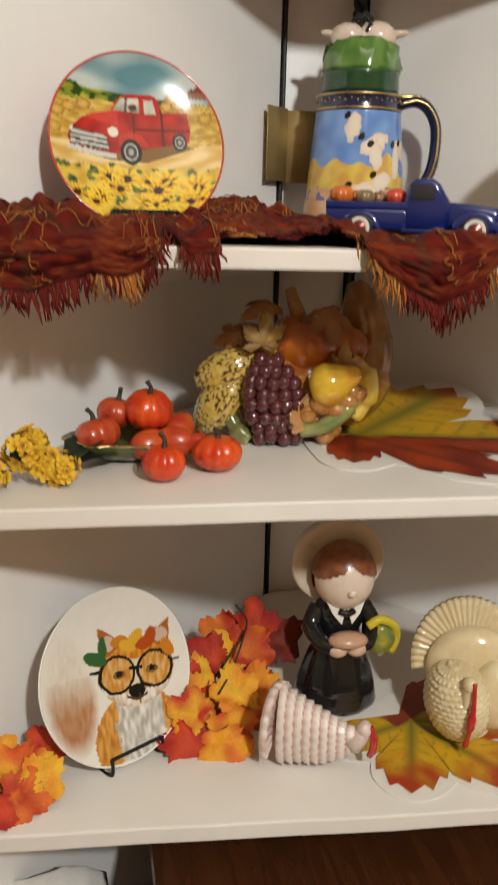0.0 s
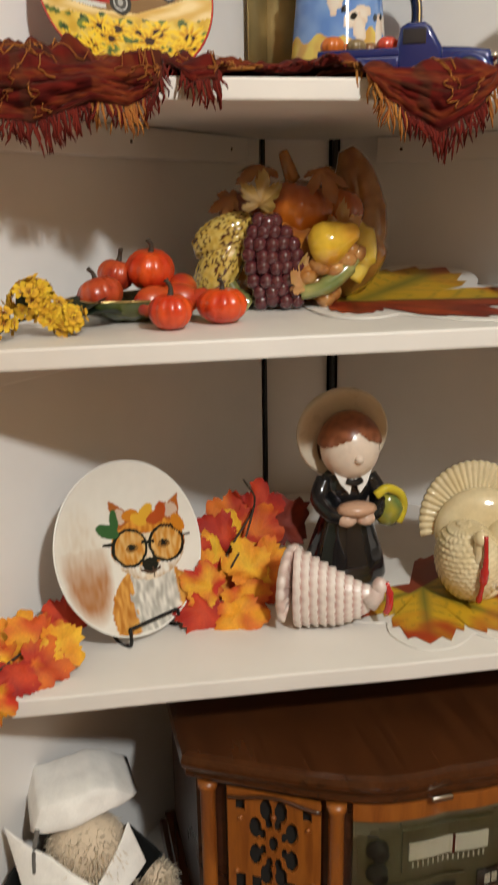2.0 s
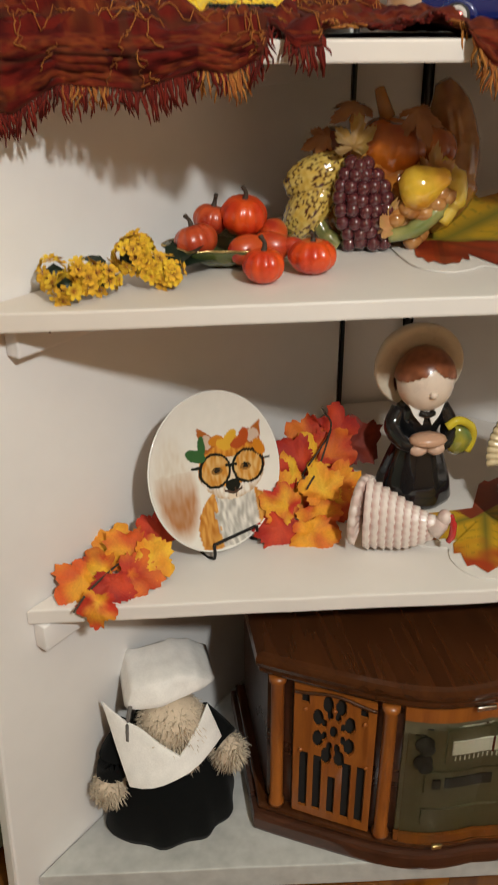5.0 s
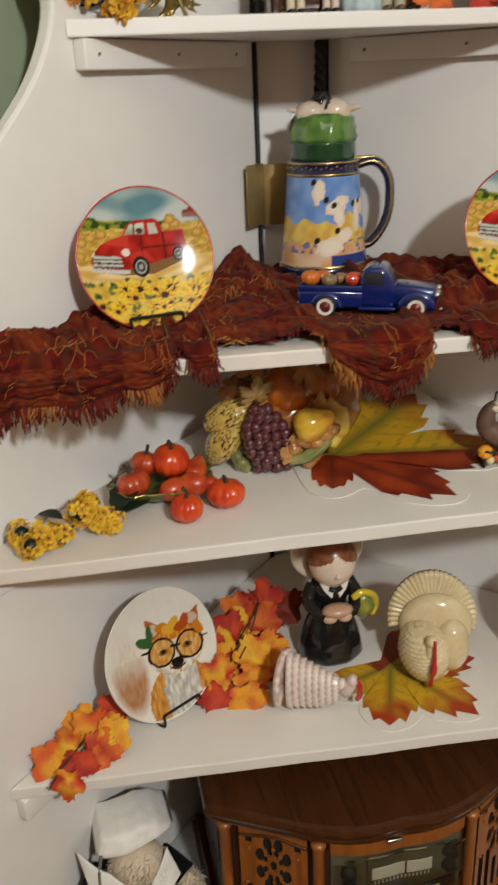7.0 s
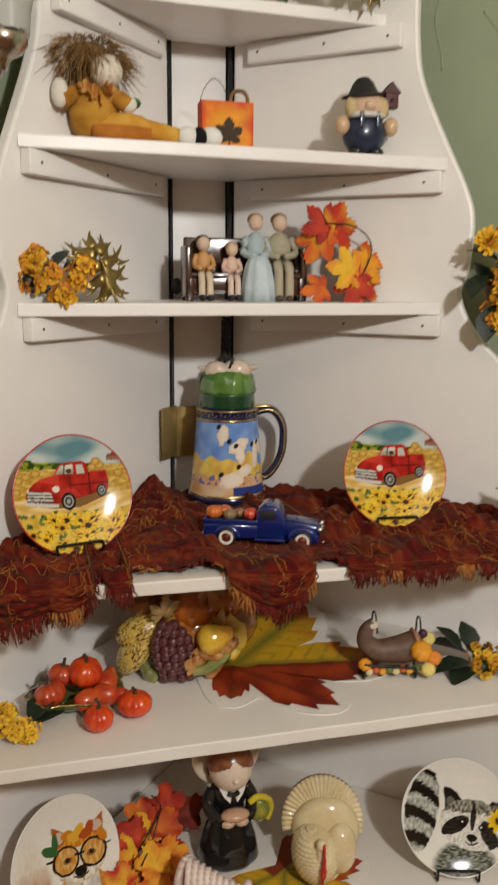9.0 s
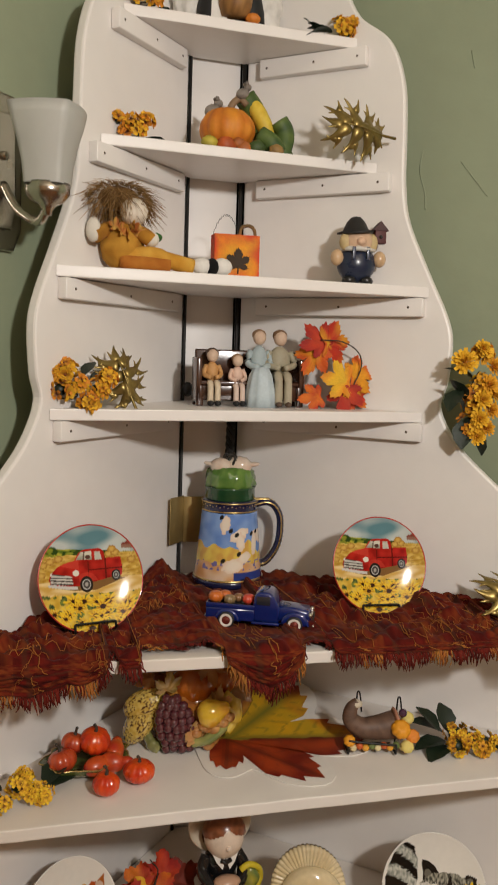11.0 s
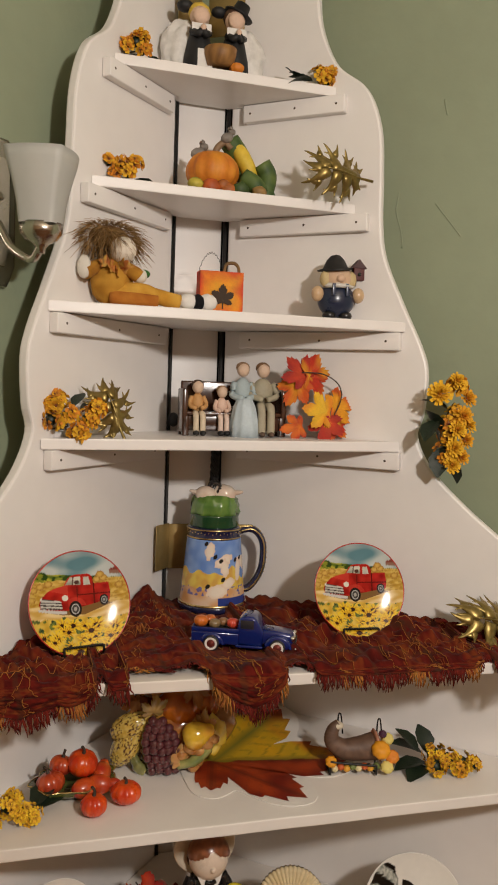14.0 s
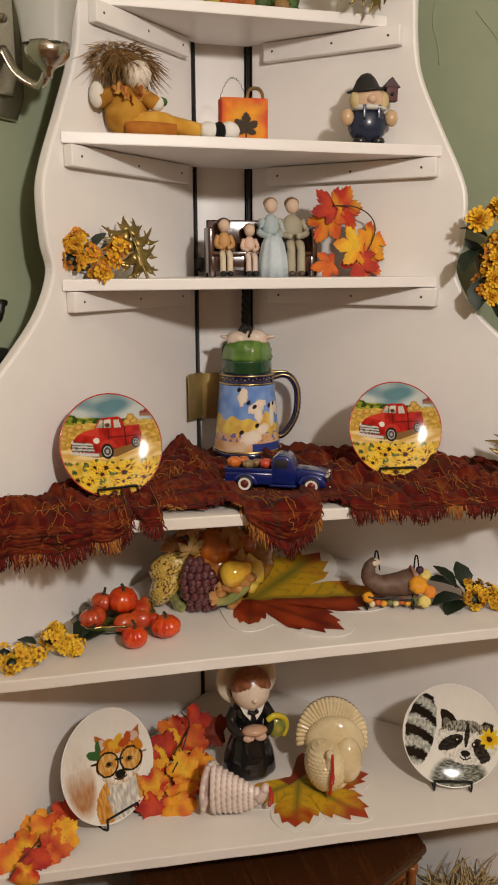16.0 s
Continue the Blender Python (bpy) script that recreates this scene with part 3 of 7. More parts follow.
def raccoon_picture(p):
    x, y = p[0], p[1]
    w = 0.022 * nz((x, y, 0), 9, 5)
    x, y = x + w, y + w
    white = (0.78, 0.76, 0.71)
    f = nz((x * 3, y * 1.4, 0), 9, 6)
    g = nz((x, y * 2.5, 0), 14, 3)
    c = white
    t = near(x, y, -0.62, 0.16, 0.31, 0.72, -12)
    if t > 0.02:
        s = math.sin((y + 0.50 * (x + 0.6) + 0.9 * (x + 0.62) ** 2) * 14.5 + 0.4 + 0.8 * g)
        c = mix((0.012, 0.012, 0.012), mix((0.30, 0.32, 0.29), (0.64, 0.64, 0.58), 0.5 + 1.2 * f), (0.25 - s) * 2.2)
    b = near(x, y, 0.10, -0.80, 0.62, 0.50, 10)
    if b > 0.06 * f:
        c = mix(white, mix((0.045, 0.05, 0.04), (0.36, 0.37, 0.31), 0.42 + 1.5 * g), b * 5)
    for poly, pale in (([(-0.20, 0.56), (-0.19, 0.16), (0.16, 0.30), (0.0, 0.50)], (-0.10, 0.32)), ([(0.50, 0.20), (0.66, 0.32), (0.84, 0.28), (0.82, 0.02)], (0.70, 0.20))):
        if inside(x, y, poly):
            c = (0.20, 0.19, 0.16) if math.hypot(x - pale[0], y - pale[1]) < 0.07 else (0.018, 0.018, 0.017)
    h = near(x, y, 0.30, -0.08, 0.60, 0.42, -8)
    if h > 0.05 * g:
        c = mix((0.10, 0.10, 0.085), (0.46, 0.45, 0.38), 0.5 + 1.6 * f)
        if y < 0.14 - 0.1 * x + 0.06 * g:
            c = mix(white, (0.50, 0.49, 0.44), 0.25 + 1.2 * f)
        if near(x, y, -0.02, -0.09, 0.27, 0.125, 26) > 0.05 * g or near(x, y, 0.58, -0.26, 0.13, 0.27, 20) > 0.05 * g or near(x, y, 0.31, 0.05, 0.05, 0.24, -10) > 0:
            c = mix((0.010, 0.010, 0.010), (0.07, 0.065, 0.06), 0.4 + g)
        for ex, ey in ((0.12, -0.05), (0.46, -0.13)):
            if near(x, y, ex, ey, 0.075, 0.06) > 0:
                c = (0.006, 0.006, 0.006) if math.hypot(x - ex + 0.015, y - ey - 0.015) > 0.016 else (0.8, 0.8, 0.78)
        if near(x, y, 0.26, -0.33, 0.20, 0.15) > 0:
            c = mix((0.76, 0.74, 0.69), (0.42, 0.41, 0.37), 0.2 + g)
        if near(x, y, 0.26, -0.29, 0.095, 0.065) > 0 or (abs(x - 0.26) < 0.012 and -0.42 < y < -0.3) or (abs(y + 0.42 - 0.5 * abs(x - 0.26)) < 0.014 and abs(x - 0.26) < 0.12):
            c = (0.008, 0.008, 0.008)
    d, a = math.hypot(x - 0.74, y - 0.0), math.atan2(y, x - 0.74)
    if d < 0.17 + 0.035 * math.sin(a * 9):
        c = mix((0.62, 0.34, 0.015), (0.80, 0.60, 0.04), d * 6) if d > 0.06 else (0.07, 0.025, 0.01)
    return c


def plate(name, R, picture, m, label, group, rim=None, spin=0, zoom=1.0, up=0.06):
    """A coupe plate, its front towards +z."""
    root = thing(name, m, label, "plate", group)
    rings, seg = 88, 210
    vs, fs = [(0, 0, 0.004)], []
    for i in range(1, rings + 1):
        r = 0.975 * R * i / rings
        z = 0.004 + 0.010 * (r / R) ** 3
        vs += [(r * math.cos(2 * math.pi * k / seg), r * math.sin(2 * math.pi * k / seg), z) for k in range(seg)]
    for k in range(seg):
        fs.append((0, 1 + k, 1 + (k + 1) % seg))
        for i in range(rings - 1):
            a, b = 1 + i * seg, 1 + (i + 1) * seg
            fs.append((a + k, b + k, b + (k + 1) % seg, a + (k + 1) % seg))
    face = smooth(bm_from(vs, fs))
    cs, sn = math.cos(radians(spin)), math.sin(radians(spin))
    paint(face, lambda p: tuple(max(0, q) ** 1.25 for q in picture(((p.x * cs - p.y * sn) / R * zoom, (p.x * sn + p.y * cs) / R * zoom + up))))
    part("painted_face", face, PAINTED, root, "glossy painted picture")
    e = 0.975 * R
    ze = 0.004 + 0.010 * 0.975 ** 3
    body = lathe([(e - 0.0006, ze - 0.0008), (e, ze), (R - 0.0012, ze + 0.0012), (R, ze), (R - 0.0012, ze - 0.0022), (R * 0.6, -0.001), (R * 0.58, -0.003), (R * 0.55, -0.003), (R * 0.53, 0.0), (0.0, 0.0)], 96, caps=False)
    part("rim" if rim else "body", body, rim or CHINA, root)
    return root


def plate_stand(m, wide, label, group=""):
    """A folding wire easel: two hooked feet, a front bar, two back legs."""
    root = thing("plate_stand", m, label, "plate stand", group)
    for s in (-1, 1):
        x = s * wide / 2
        part("hooked_foot", tube(curve_pts([(x, 0.05, 0.055), (x, 0.012, 0.0035), (x, -0.012, 0.0028), (x, -0.0165, 0.010), (x, -0.0155, 0.022)], 5), 0.0019, 7), IRON, root)
        part("back_leg", tube([(x * 0.9, 0.05, 0.055), (x * 0.7, 0.075, 0.0025)], 0.0018, 6), IRON, root)
    bar = []
    n = 60
    for k in (0, 1):
        pts = [(-wide / 2 + wide * i / n, -0.0155 + 0.0011 * math.cos(i * 0.9 + k * math.pi), 0.022 + 0.0011 * math.sin(i * 0.9 + k * math.pi)) for i in range(n + 1)]
        bar.append(tube(pts, 0.0012, 5))
    part("twisted_bar", merge(*bar), IRON, root)
    return root


G = "painted plates on wire stands"


def stood(x, y, z, R, lean, yaw):
    """The pose of a plate whose lower edge touches x, y, z."""
    return pose(x, y, z, 0, 0, yaw) @ pose(0, R * math.sin(radians(lean)), R * math.cos(radians(lean)), 90 - lean)


plate("plate", 0.081, field_picture, stood(-0.262, -0.066, S(3) + 0.006, 0.081, 17, 9), "round red-rimmed plate painted with a red pickup truck and sunflowers", G, REDRIM, zoom=1.0, up=0.0)
copy_thing(bpy.context.scene.objects["plate"], stood(0.212, -0.066, S(3) + 0.004, 0.081, 17, -9))
plate("plate", 0.09, fox_picture, stood(-0.283, -0.102, S(1) + 0.004, 0.09, 19, 31), "white plate painted with a fox in black glasses", G, spin=9)
plate("plate", 0.086, raccoon_picture, stood(0.282, -0.180, S(1) + 0.004, 0.086, 26, -20), "white plate painted with a raccoon and a sunflower", G)
for x, y, z, yaw in ((-0.262, -0.061, S(3) + 0.003, 9), (0.212, -0.061, S(3) + 0.001, -9), (-0.283, -0.097, S(1), 31), (0.282, -0.175, S(1), -20)):
    plate_stand(pose(x, y, z, 0, 0, yaw), 0.062, "small black twisted wire easel holding a plate", "wire plate stands")

# ---- scarf on the fourth board ----
HANG = [(-0.52, 0.05), (-0.46, 0.058), (-0.42, 0.036), (-0.36, 0.042), (-0.315, 0.026), (-0.285, 0.03), (-0.262, 0.02), (-0.25, -0.012), (-0.235, 0.012), (-0.215, 0.010), (-0.205, -0.022), (-0.17, -0.02), (-0.12, -0.02), (-0.098, -0.012),
        (-0.088, 0.012), (-0.06, 0.036), (-0.03, 0.05), (-0.01, 0.036), (0.012, 0.018), (0.03, -0.008), (0.055, -0.01), (0.075, 0.006), (0.15, 0.010), (0.24, 0.008), (0.33, 0.008), (0.362, -0.006), (0.385, 0.02), (0.41, 0.035), (0.44, 0.02), (0.50, 0.02)]


def lerp_table(table, x):
    for (x0, y0), (x1, y1) in zip(table, table[1:]):
        if x <= x1:
            return y0 + (y1 - y0) * max(0, (x - x0) / (x1 - x0))
    return table[-1][1]


def plaid(u, v):
    """Dark burgundy with a faint crossing of rust; the gold threads lie on top."""
    c = mix((0.046, 0.0028, 0.0021), (0.112, 0.008, 0.004), 0.5 + 1.3 * nz((u, v, 0), 60, 1) + 0.5 * nz((u, v, 0), 240, 2))
    for w, k in ((u + 0.006 * nz((u, v, 0), 16, 4), 0), (v + 0.006 * nz((u, v, 0), 16, 9), 1)):
        f = (w / 0.105) % 1.0
        if 0.04 < f < 0.36:
            c = mix(c, (0.20, 0.045, 0.010), 0.45 * max(0, 0.55 + 1.6 * nz((u, v, 0), 130, 3 + k)))
        elif 0.5 < f < 0.58:
            c = mix(c, (0.05, 0.022, 0.010), 0.5)
    return c


def scarf_point(x, v):
    """v runs from the back (0) over the board's front edge (1) and down (past 1)."""
    z3, y0, k, t = SHELVES[3]
    edge = y0 + k * x
    back = min(0.235, PANELC - abs(x) - 0.012)
    hang = lerp_table(HANG, x)
    fold = 0.019 * (0.45 + nz((x, v * 0.35, 0), 19, 2)) + 0.013 * (0.45 + nz((x + 0.05 * v, v * 0.4, 0), 44, 3)) + 0.007 * nz((x, v * 0.35, 0), 105, 4)
    lump = 0.022 * math.exp(-((x - 0.275) / 0.03) ** 2) * math.exp(-((v - 0.42) / 0.35) ** 2) + 0.012 * math.exp(-((x + 0.17) / 0.05) ** 2 - ((v - 0.8) / 0.3) ** 2)
    lump += 0.014 * math.exp(-((x + 0.41) / 0.05) ** 2 - ((v - 0.75) / 0.4) ** 2)
    flat = 0.0
    for cx, cy, r in ((0.015, 0.17, 0.085), (-0.266, -0.05, 0.05), (0.206, -0.05, 0.05), (-0.01, -0.085, 0.075)):
        yy = back + (edge - back) * min(v, 1)
        flat = max(flat, min(1, 2.0 - 1.6 * math.hypot(x - cx, yy - cy) / r))
    rise = (0.003 + max(0, fold) + lump) * (1 - 0.85 * max(0, flat)) * (1 - 0.45 * max(0, min(1, (v - 0.72) * 4)))
    if hang <= 0:
        front = edge - hang + 0.004
        y = back + (front - back) * min(1, v / 1.6)
        return Vector((x, y, z3 + rise + (0.006 if v < 1.5 else 0.001)))
    if v <= 1:
        return Vector((x, back + (edge - 0.004 - back) * v, z3 + rise))
    d = (v - 1) / 0.6 * hang
    bulge = (0.007 + 0.011 * (0.5 + nz((x, v * 0.15, 0), 30, 6)) + 0.005 * nz((x, v * 0.3, 0), 75, 7)) * min(1, d / 0.012)
    return Vector((x + 0.2 * d * nz((x, 0, 0), 10, 5), edge - 0.005 - bulge, z3 + 0.006 - d))


def scarf():
    nx, nv = 420, 84
    vs, fs, cols = [], [], []
    x0, x1 = -0.49, 0.485
    for i in range(nx + 1):
        x = x0 + (x1 - x0) * i / nx
        for j in range(nv + 1):
            v = 1.6 * j / nv
            vs.append(scarf_point(x, v))
            cols.append(plaid(x, v * 0.3))
    for i in range(nx):
        for j in range(nv):
            a = i * (nv + 1) + j
            fs.append((a, a + 1, a + nv + 2, a + nv + 1))
    bm = smooth(bm_from(vs, fs))
    lay = bm.verts.layers.float_color.new("paint")
    for v, c in zip(bm.verts, cols):
        v[lay] = (*c, 1)
    root = thing("scarf", pose(0, 0, 0), "fringed burgundy and gold plaid woven scarf draped over the board", "scarf")
    cloth = part("cloth", bm, FABRIC, root)
    sol = cloth.modifiers.new("thick", "SOLIDIFY")
    sol.thickness, sol.offset = 0.0016, 1
    r = random.Random(8)
    # loose gold and rust threads, wavering over the weave
    threads = []
    for i in range(150):
        along = i % 2
        band = r.choice((-0.44, -0.36, -0.27, -0.20, -0.10, -0.02, 0.05, 0.13, 0.20, 0.27, 0.34, 0.42)) + r.gauss(0, 0.010)
        u, v = (band, r.uniform(0.1, 1.25)) if along else (r.uniform(x0 + 0.02, x1 - 0.12), r.choice((0.25, 0.5, 0.72, 0.88)) + r.gauss(0, 0.05))
        pts, n = [], 16
        for k in range(n + 1):
            if along:
                a, b = u + 0.010 * nz((k * 0.35, i, 0), 1.0, 3) + 0.008 * (k / n - 0.5) * ((i % 5) - 2), min(1.58, v + (0.25 + 0.3 * ((i * 7) % 5) / 5) * k / n)
            else:
                a, b = u + (0.03 + 0.012 * (i % 5)) * k / n, min(1.58, max(0.02, v + 0.11 * nz((k * 0.35, i, 0), 1.0, 5) + 0.02 * k / n))
            a = min(x1 - 0.005, max(x0 + 0.005, a))
            p = scarf_point(a, b)
            pts.append(p + Vector((0, -0.0032, 0.0012) if b > 1 else (0, -0.0008, 0.0030)))
        threads.append(paint(tube(pts, 0.0006, 4), mix((0.38, 0.15, 0.028), (0.20, 0.05, 0.012), r.random())))
    part("gold_threads", merge(*threads), FABRIC, root, "loose gold and rust threads")
    strands = []
    n = 105
    for i in range(n):
        x = x0 + 0.008 + (x1 - x0 - 0.016) * (i + 0.3 * r.random()) / n
        hang = lerp_table(HANG, x)
        f = (x / 0.105) % 1
        gold = 0.05 < f < 0.36 and r.random() < 0.8
        L = r.uniform(0.016, 0.026) * (1.0 if hang > 0.004 else 0.75)
        swing = r.uniform(-0.006, 0.006)
        for k in range(7):
            dx = (k - 3) * 0.0016 + r.uniform(-0.0008, 0.0008)
            xa = min(x1, max(x0, x + dx * 1.6))
            p = scarf_point(xa, 1.6)
            q = Vector((swing - dx * 0.7 + r.uniform(-0.003, 0.003), -0.002 - 0.004 * r.random(), -L * r.uniform(0.75, 1.1)))
            if hang <= 0 and p.y > SHELVES[3][1] + SHELVES[3][2] * xa + 0.012:
                q = Vector((q.x, -0.013 * r.random(), -0.001))
            wob = [Vector((r.uniform(-0.0022, 0.0022), -0.002, 0)) for _ in (0, 1)]
            b = tube([p, p + q * 0.35 + wob[0], p + q * 0.7 + wob[1], p + q], [0.0013, 0.0012, 0.0010, 0.0005], 4)
            c = mix((0.40, 0.17, 0.035), (0.24, 0.07, 0.018), r.random()) if gold else mix((0.075, 0.006, 0.004), (0.15, 0.016, 0.009), r.random())
            strands.append(paint(b, c))
    part("fringe", merge(*strands), FABRIC, root)


scarf()

# ---- stein, truck and gold card ----

BIRDS = [(-102, 0.114, 0.010, 0.016, -14), (-74, 0.096, 0.021, 0.010, 24), (-72, 0.084, 0.009, 0.016, 10), (-40, 0.080, 0.008, 0.022, -8), (-86, 0.042, 0.022, 0.012, 12), (-64, 0.056, 0.014, 0.009, 20), (-20, 0.09, 0.015, 0.012, -20)]


def stein_paint(p):
    a = math.degrees(math.atan2(p.y, p.x))
    z = p.z
    w = nz(p, 60, 3)
    c = mix((0.13, 0.25, 0.58), (0.22, 0.36, 0.66), 0.5 + w)
    if z < 0.070 + 0.02 * nz((a / 40, 0, 0), 1.5, 2):
        c = mix((0.62, 0.36, 0.08), (0.74, 0.56, 0.10), 0.5 + 1.6 * nz(p, 70, 5))
    if z < 0.045 + 0.006 * w:
        c = mix((0.62, 0.33, 0.14), (0.68, 0.50, 0.36), 0.5 + 1.5 * nz(p, 45, 7))
    if z < 0.03 and a > -85:
        c = (0.03, 0.05, 0.22)
    if 0.034 < z < 0.05 and nz(p, 130, 9) > 0.18:
        c = (0.16, 0.14, 0.32)
    for ba, bz, rw, rh, t in BIRDS:
        dx = radians(a - ba) * 0.06
        n = near(dx, z - bz, 0, 0, rw, rh, t)
        if n > 0.25 * nz(p, 160, 2) + 0.02:
            c = mix((0.72, 0.52, 0.36), (0.80, 0.70, 0.58), 0.4 + 1.2 * n)
        if near(dx, z - bz, -rw * 0.85, rh * 0.75, 0.005, 0.0035, 40) > 0:
            c = (0.015, 0.015, 0.015)
    return c


def stein(m):
    root = thing("stein", m, "tall ceramic lidded stein painted with flying geese, gold-edged handle", "stein")
    part("foot_ring", lathe([(0.0, 0), (0.064, 0), (0.0675, 0.003), (0.0685, 0.008), (0.067, 0.013), (0.064, 0.015), (0, 0.015)], 48), COBALT, root, "dark blue foot with gold line")
    part("gold_line", lathe([(0.0665, 0.0125), (0.0678, 0.0142), (0.0655, 0.0165)], 48, caps=False), GOLD, root)
    prof = [(0.0655 - 0.0125 * (k / 110) ** 0.9, 0.015 + 0.117 * k / 110) for k in range(111)]
    part("body", paint(lathe(prof, 320), stein_paint), PAINTED, root, "painted with white geese over yellow fields on blue")
    part("neck_band", lathe([(0.0525, 0.132), (0.0535, 0.135), (0.0525, 0.138), (0.0522, 0.147), (0.0532, 0.149), (0.0515, 0.152), (0.0, 0.152)], 48), COBALT, root, "dark blue band with gold lines")
    for z in (0.1345, 0.1495):
        part("gold_line", lathe([(0.0535, z - 0.0012), (0.0545, z), (0.0535, z + 0.0012)], 48, caps=False), GOLD, root)
    part("lid", glaze(lathe([(0.0, 0.152), (0.0475, 0.152), (0.0485, 0.156), (0.0475, 0.172), (0.049, 0.175), (0.0, 0.176)], 40), (0.016, 0.06, 0.022), (0.02, 0.075, 0.03)), GLAZE, root, "dark green lid")
    grass = lathe([(0.0, 0.175), (0.047, 0.175), (0.0475, 0.18), (0.0465, 0.192), (0.043, 0.204), (0.036, 0.210), (0, 0.212)], 48, wob=lambda a, z: 1 + 0.05 * math.sin(a * 9 + z * 300) + 0.03 * math.sin(a * 17))
    part("grass_mound", glaze(grass, (0.07, 0.17, 0.03), (0.16, 0.28, 0.06), 90), GLAZE, root, "bright green grass on the lid")
    for x, y, yaw, s in ((-0.020, -0.016, 170, 1.15), (0.014, -0.012, -10, 1.4)):
        g = merge(ell(0.019 * s, 0.013 * s, 0.013 * s, (0, 0, 0.006)), at(ell(0.012 * s, 0.005 * s, 0.0035 * s, (0, 0, 0)), 0.017 * s, 0, 0.009, 0, -8))
        g = paint(g, lambda p: mix((0.68, 0.50, 0.38), (0.78, 0.68, 0.56), 0.5 + nz(p, 90, 1)))
        bird_ob = part("goose", g, GLAZE, root, "small resting white goose")
        bird_ob.matrix_local = pose(x, y, 0.206, 0, 0, yaw)
        nk = paint(tube(curve_pts([(-0.012, 0, 0.012), (-0.017, -0.004, 0.022), (-0.012, -0.008, 0.028), (-0.005, -0.010, 0.020), (-0.010, -0.013, 0.008)], 5), [0.0035] * 16 + [0.004] * 4 + [0.003], 8), (0.012, 0.012, 0.012))
        part("neck", nk, GLAZE, bird_ob, "black goose neck")
    pts = curve_pts([(0.050, 0, 0.143), (0.070, 0, 0.147), (0.086, 0, 0.140), (0.097, 0, 0.122), (0.099, 0, 0.098), (0.096, 0, 0.074), (0.086, 0, 0.053), (0.072, 0, 0.038), (0.060, 0, 0.034)], 6)
    h = tube(pts, 0.0068, 12)
    for v in h.verts:
        v.co.y *= 1.5
    hd = part("handle", h, COBALT, root, "dark blue handle with gold edges")
    for s in (-1, 1):
        part("gold_edge", tube([(p.x + 0.001, s * 0.0092, p.z) for p in pts], 0.0018, 6), GOLD, hd)
    bead = mesh_of("gold_bead", ell(0.0013, 0.0013, 0.0013, (0, 0, 0), 1), GOLD)
    for k in range(44):
        a = 2 * math.pi * k / 44
        share("gold_bead", bead, root, pose(0.0527 * math.cos(a), 0.0527 * math.sin(a), 0.1425 + 0.0022 * (k % 2)))
    for k in range(3, len(pts) - 3, 2):
        d = (Vector(pts[k]) - Vector((0.055, 0, 0.092))).normalized()
        for y in (-0.0035, 0.0035):
            share("gold_bead", bead, hd, pose(pts[k].x + d.x * 0.0066, y, pts[k].z + d.z * 0.0066))
    part("thumb_rest", box(0.030, 0.012, 0.005, (0.062, 0, 0.149), 0.002), GOLD, hd)


stein(pose(0.017, 0.170, S(3) + 0.007, 0, 0, -12) @ Matrix.Diagonal((0.96, 0.96, 1.03, 1)))

card = thing("corner_card", pose(0, 0, 0), "gold-brown cardboard sheet folded into the corner behind the stein", "card")
for side in (-1, 1):
    L = 0.047 if side < 0 else 0.055
    b = box(L, 0.0016, 0.089, (0, 0, 0), 0.0003, 1)
    o = part("flap", b, BRASS, card)
    cx = -0.082 + 0.5 * L * 0.7071 if side < 0 else -0.049 + 0.0195 + 0.0
    o.matrix_local = pose(-0.0655, 0.2425, 0.995, 0, 0, 45) if side < 0 else pose(-0.021, 0.2565, 0.993, 0, 0, -6)
card2 = thing("corner_card", pose(0, 0, 0), "gold-brown card sheet folded into the top corner behind the figurines", "card")
for side in (-1, 1):
    o = part("flap", box(0.075, 0.0016, 0.085, (0, 0, 0), 0.0003, 1), BRASS, card2)
    o.matrix_local = pose(side * 0.036, 0.258, 2.028, 0, 0, -side * 40)


